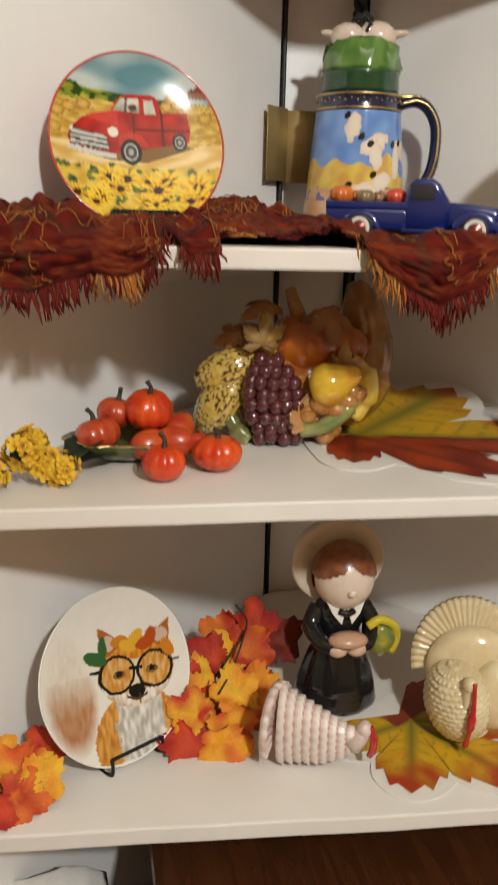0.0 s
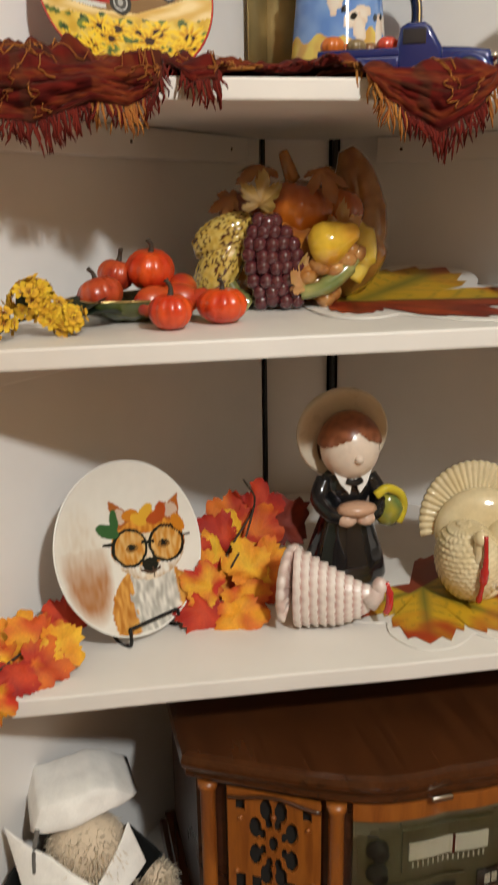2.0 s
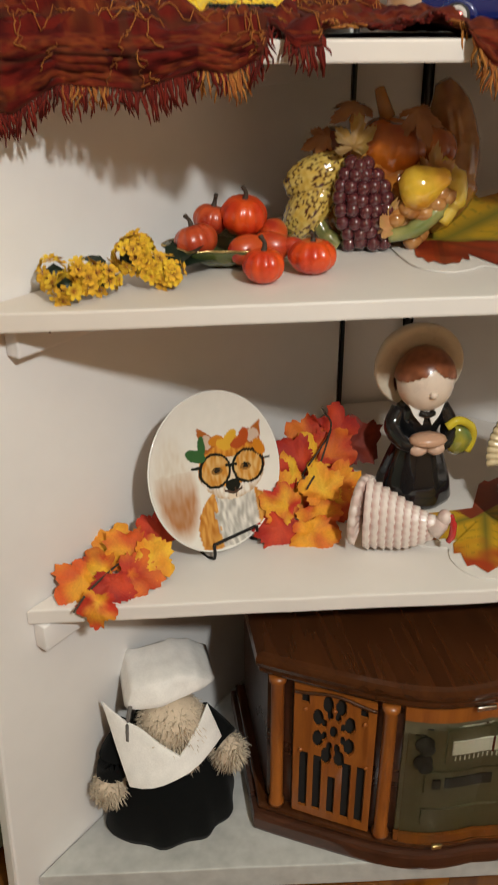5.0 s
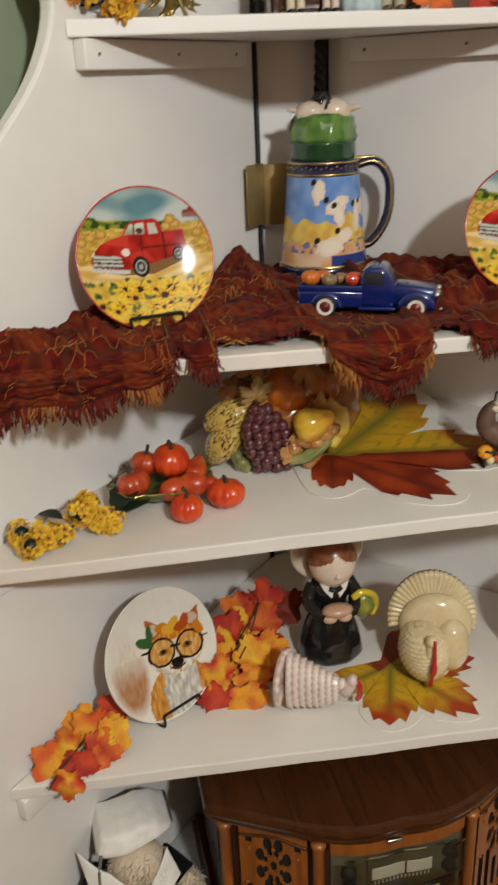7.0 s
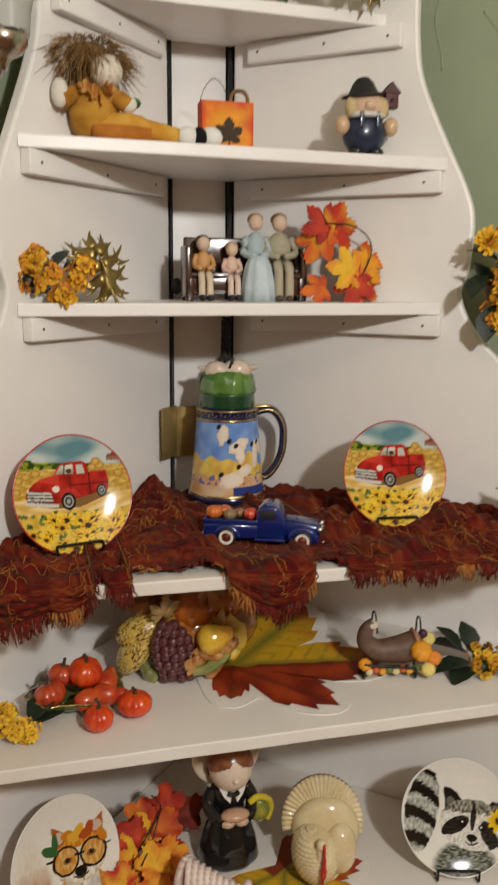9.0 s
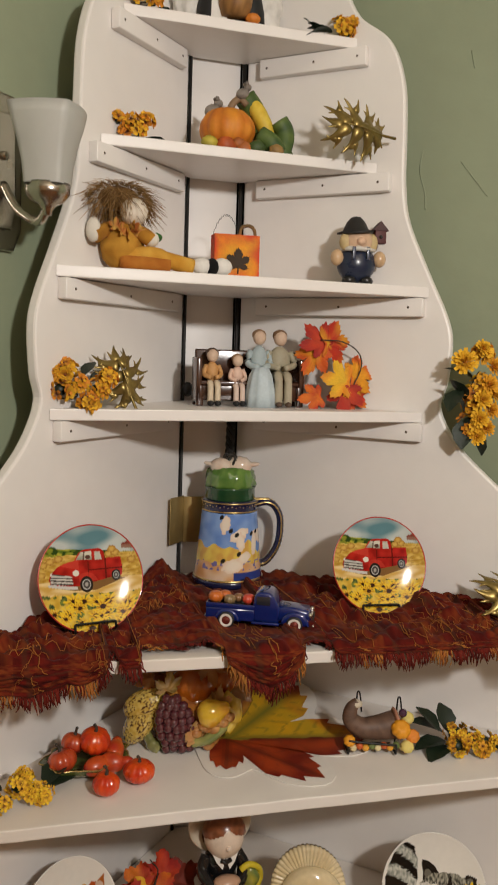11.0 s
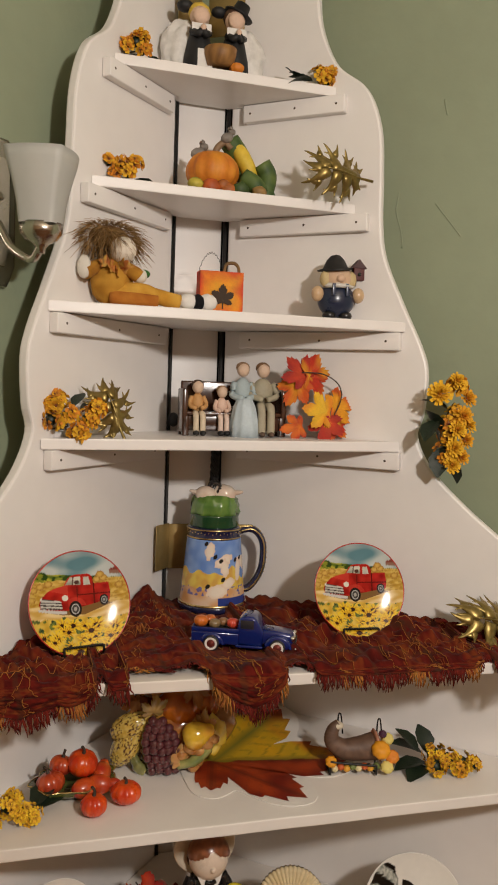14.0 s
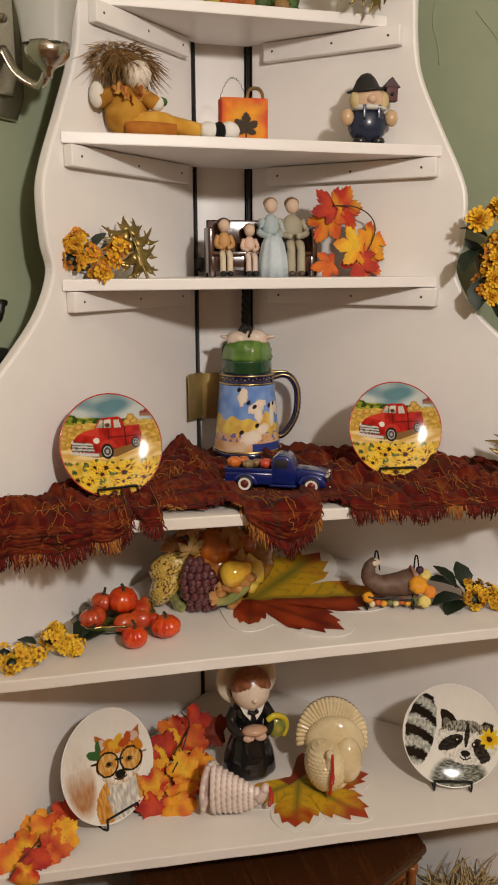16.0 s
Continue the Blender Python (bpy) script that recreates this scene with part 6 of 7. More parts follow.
def turkey_small(m):
    """Its tail fan stands at -x, the body tapers in feather rows to the head at +x."""
    root = thing("turkey_shaker", m, "pinkish-white ceramic turkey with a scaly body on the paper leaf", "turkey ornament", "ceramic turkeys")
    col = lambda p: mix((0.56, 0.40, 0.35), (0.74, 0.64, 0.58), 0.5 + 1.2 * nz(p, 90, 3))
    prof = [(-0.046, 0.052, 0.050), (-0.020, 0.043, 0.044), (0.010, 0.034, 0.037), (0.036, 0.022, 0.036), (0.052, 0.013, 0.040), (0.058, 0.001, 0.042)]
    nt, seg, vs, fs, cs = 90, 84, [], [], []
    for i in range(nt + 1):
        x = -0.046 + 0.104 * i / nt
        k = max(q for q in range(len(prof) - 1) if prof[q][0] <= x + 1e-9)
        f = (x - prof[k][0]) / (prof[k + 1][0] - prof[k][0])
        rr, zc = prof[k][1] + (prof[k + 1][1] - prof[k][1]) * f, prof[k][2] + (prof[k + 1][2] - prof[k][2]) * f
        row = (i / nt) * 10
        for j in range(seg):
            a = 2 * math.pi * j / seg
            tip = 0.16 * abs(math.cos(a * 10 + (math.floor(row) % 2) * math.pi / 2))
            k2 = 1 + 0.13 * (((row + tip) % 1.0) - 0.5)
            vs.append((x, 0.62 * rr * k2 * math.cos(a), max(0.0, zc + rr * k2 * math.sin(a))))
            cs.append(mix((0.46, 0.27, 0.23), (0.76, 0.68, 0.62), 1.7 * ((row + tip) % 1.0)))
    for i in range(nt):
        for j in range(seg):
            fs.append((i * seg + j, i * seg + (j + 1) % seg, (i + 1) * seg + (j + 1) % seg, (i + 1) * seg + j))
    fs.append(tuple(range(seg))[::-1])
    body = bm_from(vs, fs)
    bmesh.ops.recalc_face_normals(body, faces=body.faces[:])
    lay = body.verts.layers.float_color.new("paint")
    for v, c in zip(body.verts, cs):
        v[lay] = (*c, 1)
    part("body", smooth(body), CERAMIC, root, "scaly feathered body")
    tail = fan(0.054, 15, 0.012, -35, 215, 0.1)
    tail.transform(Matrix.Translation((-0.050, 0, 0.048)) @ Matrix.Diagonal((0.7, 0.7, 1, 1)) @ pose(0, 0, 0, 0, 0, 72))
    part("tail", paint(tail, col), CERAMIC, root, "ribbed fan tail")
    part("head", paint(merge(ell(0.0095, 0.009, 0.011, (0.058, -0.002, 0.056), 3), tube([(0.044, 0, 0.036), (0.055, 0, 0.046), (0.058, -0.002, 0.056)], [0.016, 0.011, 0.008], 10)), col), CERAMIC, root)
    part("wattle", paint(tube(curve_pts([(0.066, -0.004, 0.062), (0.070, -0.005, 0.050), (0.070, -0.005, 0.032), (0.066, -0.004, 0.022)], 4), [0.003] * 4 + [0.0048] * 6 + [0.004] * 3, 8), (0.46, 0.02, 0.02)), GLAZE, root, "red wattle")


turkey_small(pose(-0.094, -0.138, S(1) + 0.0025, 0, 0, -22) @ Matrix.Diagonal((0.84, 0.9, 0.86, 1)))


def turkey_big(m):
    root = thing("turkey_shaker", m, "cream glazed ceramic turkey with a fan tail and red wattle", "turkey ornament", "ceramic turkeys")
    col = lambda p: mix((0.66, 0.53, 0.30), (0.74, 0.63, 0.40), 0.5 + 0.9 * nz(p, 40, 3))
    t = part("tail", paint(fan(0.072, 30, 0.010, -15, 195, 0.05), col), GLAZE, root, "ribbed fan tail")
    t.matrix_local = pose(0.0, 0.016, 0.076, -10)
    part("rump", paint(ell(0.060, 0.026, 0.052, (0.006, 0.004, 0.070), 4), col), GLAZE, root, "smooth raised ring of feathers")
    breast = scales(ell(0.046, 0.044, 0.038, (0, 0, 0), 6), 560, 12, 0.07)
    part("breast", paint(at(breast, -0.014, -0.026, 0.046, 0, 78, 30), col), GLAZE, root, "scaly rounded breast")
    part("wing", paint(ell(0.030, 0.028, 0.042, (0.030, -0.018, 0.052), 4), col), GLAZE, root)
    part("head", paint(merge(ell(0.009, 0.010, 0.009, (-0.006, -0.064, 0.086), 3), tube(curve_pts([(-0.012, -0.05, 0.040), (-0.007, -0.062, 0.062), (-0.006, -0.062, 0.084)], 5), 0.008, 10)), col), GLAZE, root)
    part("wattle", paint(tube(curve_pts([(-0.002, -0.072, 0.092), (-0.001, -0.075, 0.070), (-0.002, -0.076, 0.050), (-0.004, -0.073, 0.028), (-0.006, -0.069, 0.014)], 5), [0.0028] * 6 + [0.0036] * 3 + [0.0055] * 4 + [0.003] * 4 + [0.0036, 0.0042, 0.004, 0.003], 8), (0.44, 0.018, 0.016)), GLAZE, root, "red wattle")
    part("foot", paint(lathe([(0, 0), (0.034, 0), (0.036, 0.006), (0.03, 0.014), (0, 0.016)], 28), col), GLAZE, root)


turkey_big(pose(0.090, -0.100, S(1) + 0.003, 0, 0, -20) @ Matrix.Diagonal((0.86, 0.92, 0.98, 1)))

spray("leaf_spray", pose(-0.425, -0.150, S(1)), [(0.035, 0.03, 0.035, 65, 0, -150, 0.052, 0), (0.03, 0.015, 0.03, 60, 0, 30, 0.05, 1), (0.0, 0.0, 0.03, 50, 20, 100, 0.05, 0), (0.03, -0.01, 0.025, 35, 0, -110, 0.052, 5), (0.01, -0.02, 0.022, 40, 0, 170, 0.045, 2), (-0.005, -0.045, 0.016, 60, 0, 175, 0.04, 0), (0.05, 0.0, 0.03, 60, -20, -60, 0.046, 3), (0.06, 0.04, 0.04, 70, 0, -20, 0.045, 2), (0.02, 0.03, 0.03, 50, 0, 60, 0.05, 3), (-0.02, -0.01, 0.025, 45, 0, 120, 0.05, 1)],
      "red and yellow silk maple leaves drooping over the board edge", [[(0.07, 0.05, 0.005), (0.03, 0.02, 0.02), (-0.01, -0.03, 0.02), (-0.03, -0.05, 0.006)]], "silk maple leaf sprays", size=0.98, flat=0.76)
spray("leaf_spray", pose(-0.165, -0.02, S(1)), [(0.0, 0.0, 0.08, 70, 0, 20, 0.052, 0), (-0.03, -0.02, 0.07, 65, 0, 70, 0.05, 3), (0.02, -0.03, 0.055, 60, 10, -80, 0.052, 1), (-0.05, -0.05, 0.035, 55, 0, 130, 0.055, 5), (-0.01, -0.06, 0.03, 50, 0, -150, 0.055, 1), (0.01, -0.035, 0.03, 60, 0, -70, 0.055, 0), (0.035, 0.03, 0.10, 80, 0, -10, 0.06, 2), (0.06, 0.04, 0.075, 80, 0, -60, 0.062, 4), (0.0, 0.02, 0.105, 80, 0, 60, 0.05, 5), (-0.03, -0.03, 0.05, 65, 0, -170, 0.048, 0), (-0.045, -0.03, 0.06, 70, 0, 100, 0.045, 3), (0.03, 0.0, 0.05, 70, 0, 190, 0.05, 2), (-0.055, -0.075, 0.022, 40, 0, 150, 0.055, 2), (-0.02, -0.085, 0.02, 38, 0, 200, 0.055, 1), (-0.045, -0.06, 0.045, 60, 0, 60, 0.05, 0), (0.0, -0.05, 0.06, 68, 0, 10, 0.05, 3), (0.02, 0.0, 0.085, 76, 0, -30, 0.055, 5), (-0.02, -0.01, 0.09, 74, 0, 40, 0.05, 2)],
      "heaped red, orange and yellow silk maple leaves on dark twigs", [[(-0.06, -0.06, 0.01), (-0.02, -0.02, 0.05), (0.02, 0.0, 0.10), (0.005, -0.01, 0.135)], [(0.02, 0.0, 0.1), (0.0, -0.03, 0.07), (-0.02, -0.05, 0.05)]], "silk maple leaf sprays", size=0.98, flat=0.76)
spray("leaf_spray", pose(0.185, 0.075, S(4)), [(-0.036, 0, 0.112, 70, 0, 40, 0.056, 2), (-0.026, 0, 0.114, 68, 0, -84, 0.066, 0), (-0.044, 0.005, 0.100, 72, 10, 150, 0.058, 1), (0.024, -0.005, 0.058, 62, 0, -76, 0.062, 1), (0.006, -0.012, 0.050, 66, 0, 82, 0.060, 3), (0.008, -0.01, 0.036, 56, 0, 172, 0.058, 2), (0.024, -0.006, 0.034, 60, 0, -140, 0.052, 0), (-0.040, 0, 0.022, 60, 0, 100, 0.045, 5)],
      "orange and red silk maple leaves standing behind the figurines", [[(-0.04, 0, 0.12), (0.0, -0.005, 0.118), (0.03, -0.008, 0.10), (0.035, -0.008, 0.07), (0.01, -0.006, 0.02), (0.0, 0, 0.002)]], "silk maple leaf sprays", silk=False)

# ---- base board: radio and doll ----


def front(x):
    """The serpentine front of the radio: hollow at the sides, bowed in the middle."""
    a = abs(x) / 0.235
    return -0.088 * (1 - min(1, a) ** 2.1) - 0.005 * math.sin(math.pi * 2 * min(1, a))


def bowed(x0, x1, z0, z1, proud, deep, nx=24, nz_=1, mask=None):
    """A slab that follows the radio's front, proud of it by that much; mask(u, v) leaves holes."""
    vs, fs, idx = [], [], {}
    for q, off in ((0, -proud), (1, -proud + deep)):
        for i in range(nx + 1):
            x = x0 + (x1 - x0) * i / nx
            for k in range(nz_ + 1):
                idx[q, i, k] = len(vs)
                vs.append((x, front(x) + off, z0 + (z1 - z0) * k / nz_))
    keep = {(i, k) for i in range(nx) for k in range(nz_) if not (mask and mask((i + 0.5) / nx * 2 - 1, (k + 0.5) / nz_))}
    for i, k in keep:
        fs.append((idx[0, i, k], idx[0, i + 1, k], idx[0, i + 1, k + 1], idx[0, i, k + 1]))
        fs.append((idx[1, i, k], idx[1, i, k + 1], idx[1, i + 1, k + 1], idx[1, i + 1, k]))
        for di, dk, e in ((-1, 0, ((i, k), (i, k + 1))), (1, 0, ((i + 1, k + 1), (i + 1, k))), (0, -1, ((i + 1, k), (i, k))), (0, 1, ((i, k + 1), (i + 1, k + 1)))):
            if (i + di, k + dk) not in keep:
                a, b = e
                fs.append((idx[0, a[0], a[1]], idx[0, b[0], b[1]], idx[1, b[0], b[1]], idx[1, a[0], a[1]]))
    bm = bm_from(vs, fs)
    bmesh.ops.recalc_face_normals(bm, faces=bm.faces[:])
    return bm


def plan(grow, back, h, bev):
    n = 40
    pts = [(-0.235 - grow + (0.47 + 2 * grow) * i / n, front((-0.235 + 0.47 * i / n)) - grow) for i in range(n + 1)]
    return prism(pts + [(0.235 + grow, back), (-0.235 - grow, back)], h, bev)


def grille(u, v):
    for k, s in enumerate((-0.72, -0.36, 0.0, 0.36, 0.72)):
        top = (0.50, 0.50, 0.36, 0.50, 0.50)[k]
        if abs(u - s) < 0.105 and 0.05 < v < top:
            return True
    x, y = u, (v - 0.71) * 2.0
    r = math.hypot(x, y)
    for k in range(8):
        a = math.pi * (k + 0.5) / 4
        if math.hypot(x - 0.42 * math.cos(a), y - 0.42 * math.sin(a)) < 0.135 or math.hypot(x - 0.25 * math.cos(a), y - 0.25 * math.sin(a)) < 0.075:
            return True
    if r < 0.10:
        return True
    return abs(abs(u) - 0.72) < 0.10 and 0.88 < v < 0.95


def radio(m):
    root = thing("radio", m, "reddish-brown wooden vintage-style radio with fretwork grilles and glass door", "radio")
    part("cabinet", at(plan(-0.004, 0.20, 0.235, 0.002), 0, 0, 0.03), RADIODARK, root, "dark wooden body")
    part("plinth", plan(0.016, 0.205, 0.028, 0.006), RADIODARK, root, "dark moulded plinth")
    part("plinth_moulding", at(plan(0.009, 0.205, 0.010, 0.004), 0, 0, 0.028), RADIOWOOD, root)
    part("lid_moulding", at(plan(0.008, 0.205, 0.012, 0.004), 0, 0, 0.258), RADIOWOOD, root)
    part("lid", at(plan(0.013, 0.21, 0.020, 0.008), 0, 0, 0.270), RADIOWOOD, root, "reddish-brown lid with rounded edge")
    for s in (-1, 1):
        x0, x1 = sorted((s * 0.205, s * 0.122))
        part("grille_cloth", bowed(x0, x1, 0.045, 0.25, 0.0, 0.003, 12), DARK, root, "black cloth behind the grille")
        part("grille", bowed(x0, x1, 0.042, 0.252, 0.007, 0.004, 84, 130, grille), RADIOORANGE, root, "honey-coloured fretwork speaker grille")
        xt = (x0 + x1) / 2
        part("arched_trim", tube([(x, front(x) - 0.0085, 0.246 + 0.004 * math.cos((x - xt) / 0.0415 * math.pi)) for x in [x0 + (x1 - x0) * k / 16 for k in range(17)]], 0.0022, 6), RADIOWOOD, root)
        for zc, dx in ((0.218, -0.03), (0.218, 0.03), (0.150, -0.034), (0.150, 0.034), (0.226, 0.0)):
            x = xt + dx
            part("stud", ell(0.0028, 0.002, 0.0028, (x, front(x) - 0.0085, zc), 2), RADIOORANGE, root)
        for x in (s * 0.222, s * 0.108):
            col = part("column", lathe([(0, 0), (0.010, 0), (0.010, 0.006), (0.0078, 0.010), (0.0078, 0.20), (0.010, 0.205), (0.010, 0.213), (0, 0.213)], 40, 1, lambda a, z: 1 - 0.10 * abs(math.sin(a * 6)) * (0.012 < z < 0.198)), RADIOORANGE, root, "fluted half-round column")
            col.matrix_local = pose(x, front(x) - 0.004, 0.042)
    part("door_frame", bowed(-0.094, 0.094, 0.236, 0.256, 0.006, 0.004, 24), RADIOORANGE, root)
    part("lower_rail", bowed(-0.094, 0.094, 0.038, 0.052, 0.006, 0.004, 24), RADIOORANGE, root)
    part("fascia", bowed(-0.092, 0.092, 0.052, 0.238, 0.001, 0.003, 24), RADIOFACE, root, "aged brass-green fascia")
    part("dial_frame", bowed(-0.046, 0.050, 0.170, 0.222, 0.004, 0.003, 12), RADIOFACE, root)
    dial = part("dial", bowed(-0.040, 0.044, 0.186, 0.206, 0.006, 0.002, 12), DIAL, root, "ivory tuning dial strip")
    part("dial_needle", bowed(0.006, 0.0085, 0.184, 0.208, 0.0068, 0.0008, 2), HUBRED, dial)
    for k in range(15):
        x = -0.036 + 0.0054 * k
        part("dial_mark", bowed(x, x + 0.0014, 0.176, 0.182, 0.0052, 0.001, 1), DIAL, dial)
    for x, z in ((-0.070, 0.200), (-0.070, 0.172), (0.072, 0.204), (0.072, 0.178)):
        k = part("knob", at(lathe([(0, 0), (0.011, 0), (0.0115, 0.003), (0.009, 0.005), (0.0085, 0.012), (0.006, 0.014), (0, 0.014)], 20), 0, 0, 0, 90), TYRE, root, "black ribbed knob")
        k.matrix_local = pose(x, front(x) - 0.001, z)
    part("cassette_panel", bowed(-0.066, 0.022, 0.122, 0.156, 0.004, 0.003, 12), RADIOFACE, root)
    part("cassette_slot", bowed(-0.044, 0.012, 0.132, 0.148, 0.0055, 0.002, 10), TYRE, root, "dark cassette slot")
    part("cassette_button", bowed(-0.058, -0.049, 0.132, 0.146, 0.0065, 0.003, 3), TYRE, root)
    part("display", bowed(0.036, 0.084, 0.130, 0.154, 0.0045, 0.003, 8), DGLASS, root, "small dark display")
    for k in (0, 1):
        part("display_digit", bowed(0.044 + 0.008 * k, 0.050 + 0.008 * k, 0.137, 0.148, 0.0052, 0.0006, 1), DIAL, root)
    part("disc_drawer", bowed(-0.066, 0.030, 0.068, 0.094, 0.004, 0.003, 12), RADIOFACE, root)
    for k in range(8):
        x, z = 0.042 + 0.011 * (k % 4), 0.098 - 0.016 * (k // 4)
        part("push_button", bowed(x, x + 0.008, z, z + 0.007, 0.005, 0.003, 2), RADIOFACE, root)
    def door_shape(u, v):
        return v > 0.93 and abs(u) > 0.80 or v > 0.965 and abs(u) > 0.6
    door = part("glass_door", bowed(-0.093, 0.093, 0.050, 0.242, 0.018, 0.0025, 40, 40, door_shape), SMOKED, root, "bowed smoked glass door")
    for x in (-0.05, 0.07):
        part("hinge", box(0.012, 0.004, 0.006, (x, front(x) - 0.020, 0.047), 0.001), GOLD, root)
    part("lid_catch", box(0.022, 0.004, 0.006, (-0.012, front(-0.012) - 0.014, 0.259), 0.0015), NICKEL, root)


radio(pose(-0.017, -0.174, S(0), 0, 0, -1) @ Matrix.Diagonal((1, 1, 0.955, 1)))


def cloth_cone(profile, folds, amp, seg=72):
    return lathe(profile, seg, 0.8, lambda a, z: 1 + amp * math.sin(a * folds + 3 * nz((math.cos(a), math.sin(a), z * 8), 1.5, 3)) * max(0, 1 - z / 0.14))


def fuzz(c, R, n, L, col, seed=0, droop=0.3):
    r = random.Random(seed)
    bms = []
    for k in range(n):
        d = Vector((r.gauss(0, 1), r.gauss(0, 1), r.gauss(0, 1))).normalized()
        p = Vector(c) + Vector((d.x * R[0], d.y * R[1], d.z * R[2])) * 0.9
        q = p + (d * (1 - 0.4 * min(1, droop)) + Vector((r.uniform(-0.5, 0.5), r.uniform(-0.5, 0.5), -droop))) * L * r.uniform(0.6, 1.2)
        bms.append(paint(tube([p, (p + q) / 2 + Vector((0, 0, 0.1 * L)), q], [0.0006, 0.0005, 0.0002], 3), mix(col, tuple(x * 0.75 for x in col), r.random())))
    return merge(*bms)


def doll(m):
    WH, BL, FU = (0.84, 0.82, 0.78), (0.004, 0.0045, 0.0045), (0.62, 0.51, 0.38)
    ps = [P_(cloth_cone([(0, 0), (0.078, 0.0), (0.082, 0.010), (0.078, 0.045), (0.068, 0.075), (0.050, 0.105), (0.040, 0.125), (0.036, 0.15), (0, 0.152)], 9, 0.045), BL, FABRIC)]

    def sheet(pts, thick, y, lean, bev):
        b = prism(pts, thick, bev)
        bmesh.ops.triangulate(b, faces=b.faces[:])
        bmesh.ops.subdivide_edges(b, edges=b.edges[:], cuts=3, use_grid_fill=True)
        b.transform(pose(0, y, 0, 90))
        for v in b.verts:
            v.co.y += (v.co.z - 0.15) * lean + 9.0 * v.co.x * v.co.x + 0.0025 * nz(v.co, 45, 3)
        return smooth(b)

    ps.append(P_(sheet([(-0.070, 0.186), (-0.060, 0.146), (-0.050, 0.108), (0.0, 0.122), (0.060, 0.137), (0.053, 0.160), (0.046, 0.182), (0.008, 0.146), (-0.030, 0.174)], 0.004, -0.060, 0.42, 0.001), WH, FABRIC))
    ps.append(P_(ell(0.037, 0.033, 0.034, (0.006, -0.022, 0.157), 3), FU, FABRIC))
    ps.append((fuzz((0.006, -0.022, 0.155), (0.042, 0.038, 0.038), 1500, 0.0075, (0.72, 0.61, 0.46), 1, 0.6), FABRIC))
    for x, z, L in ((0.014, 0.128, 1), (0.0, 0.146, 1)):
        ps.append((fuzz((x, -0.050, z), (0.018, 0.010, 0.016), 260, 0.0075, (0.72, 0.61, 0.46), 7, 0.6), FABRIC))
    ps.append(P_(sheet([(-0.046, 0.184), (-0.036, 0.212), (-0.012, 0.220), (0.016, 0.224), (0.038, 0.214), (0.062, 0.188), (0.030, 0.196), (0.004, 0.194), (-0.024, 0.188)], 0.070, 0.022, 0.30, 0.006), WH, FABRIC))
    ps.append(P_(tube(curve_pts([(-0.046, -0.040, 0.158), (-0.045, -0.034, 0.176), (-0.040, -0.026, 0.194)], 4), 0.0026, 6), (0.14, 0.13, 0.12), FABRIC))
    for s, z in ((-1, 0.078), (1, 0.100)):
        ps.append(P_(tube(curve_pts([(s * 0.038, 0.0, 0.140), (s * 0.060, -0.012, 0.118), (s * 0.068, -0.02, z + 0.012)], 4), [0.018] * 9, 10), BL, FABRIC))
        ps.append((fuzz((s * 0.070, -0.026, z), (0.021, 0.019, 0.023), 700, 0.0075, (0.70, 0.60, 0.45), 3 + s, 0.5), FABRIC))
        ps.append(P_(ell(0.019, 0.017, 0.021, (s * 0.070, -0.026, z), 2), FU, FABRIC))
    figure("cloth_doll", ps, m, "stuffed doll in a black skirt, white collar and white bonnet", "doll")


doll(pose(-0.368, -0.130, S(0), 0, 0, 4) @ Matrix.Scale(1.04, 4))

r = random.Random(12)
blades = []
for k in range(520):
    a, b = r.uniform(0, 6.28), r.uniform(0.2, 1.3)
    L = r.uniform(0.05, 0.13)
    p = Vector((r.uniform(-0.06, 0.06), r.uniform(-0.05, 0.05), r.uniform(0.0, 0.10)))
    d = Vector((math.cos(a) * math.cos(b), math.sin(a) * math.cos(b), math.sin(b)))
    blades.append(tube([p, p + d * L * 0.6, p + d * L + Vector((0, 0, -0.02))], [0.0022, 0.0018, 0.0008], 3))
straw = thing("straw_bundle", pose(0.335, -0.16, S(0)), "loose bundle of dry golden straw on the base board", "straw bundle")
part("straw", merge(*blades), STRAW, straw)
part("bale", box(0.12, 0.09, 0.11, (0, 0, 0), 0.02), STRAW, straw)

# ---- upper boards: figurines ----


def cap_hat(z, R, h, col):
    return P_(lathe([(0, z), (R * 1.55, z), (R * 1.6, z + 0.002), (R, z + 0.004), (R * 0.85, z + h), (0, z + h + 0.001)], 24), col, BISQUE)


WHT = (0.72, 0.70, 0.66)
ps = [(glaze(ell(0.036, 0.020, 0.046, (-0.050, 0.022, 0.046), 4, 0.22, 1), (0.62, 0.60, 0.56), (0.74, 0.72, 0.68), 90), BISQUE), (glaze(ell(0.034, 0.020, 0.044, (0.054, 0.022, 0.044), 4, 0.22, 2), (0.62, 0.60, 0.56), (0.74, 0.72, 0.68), 90), BISQUE)]
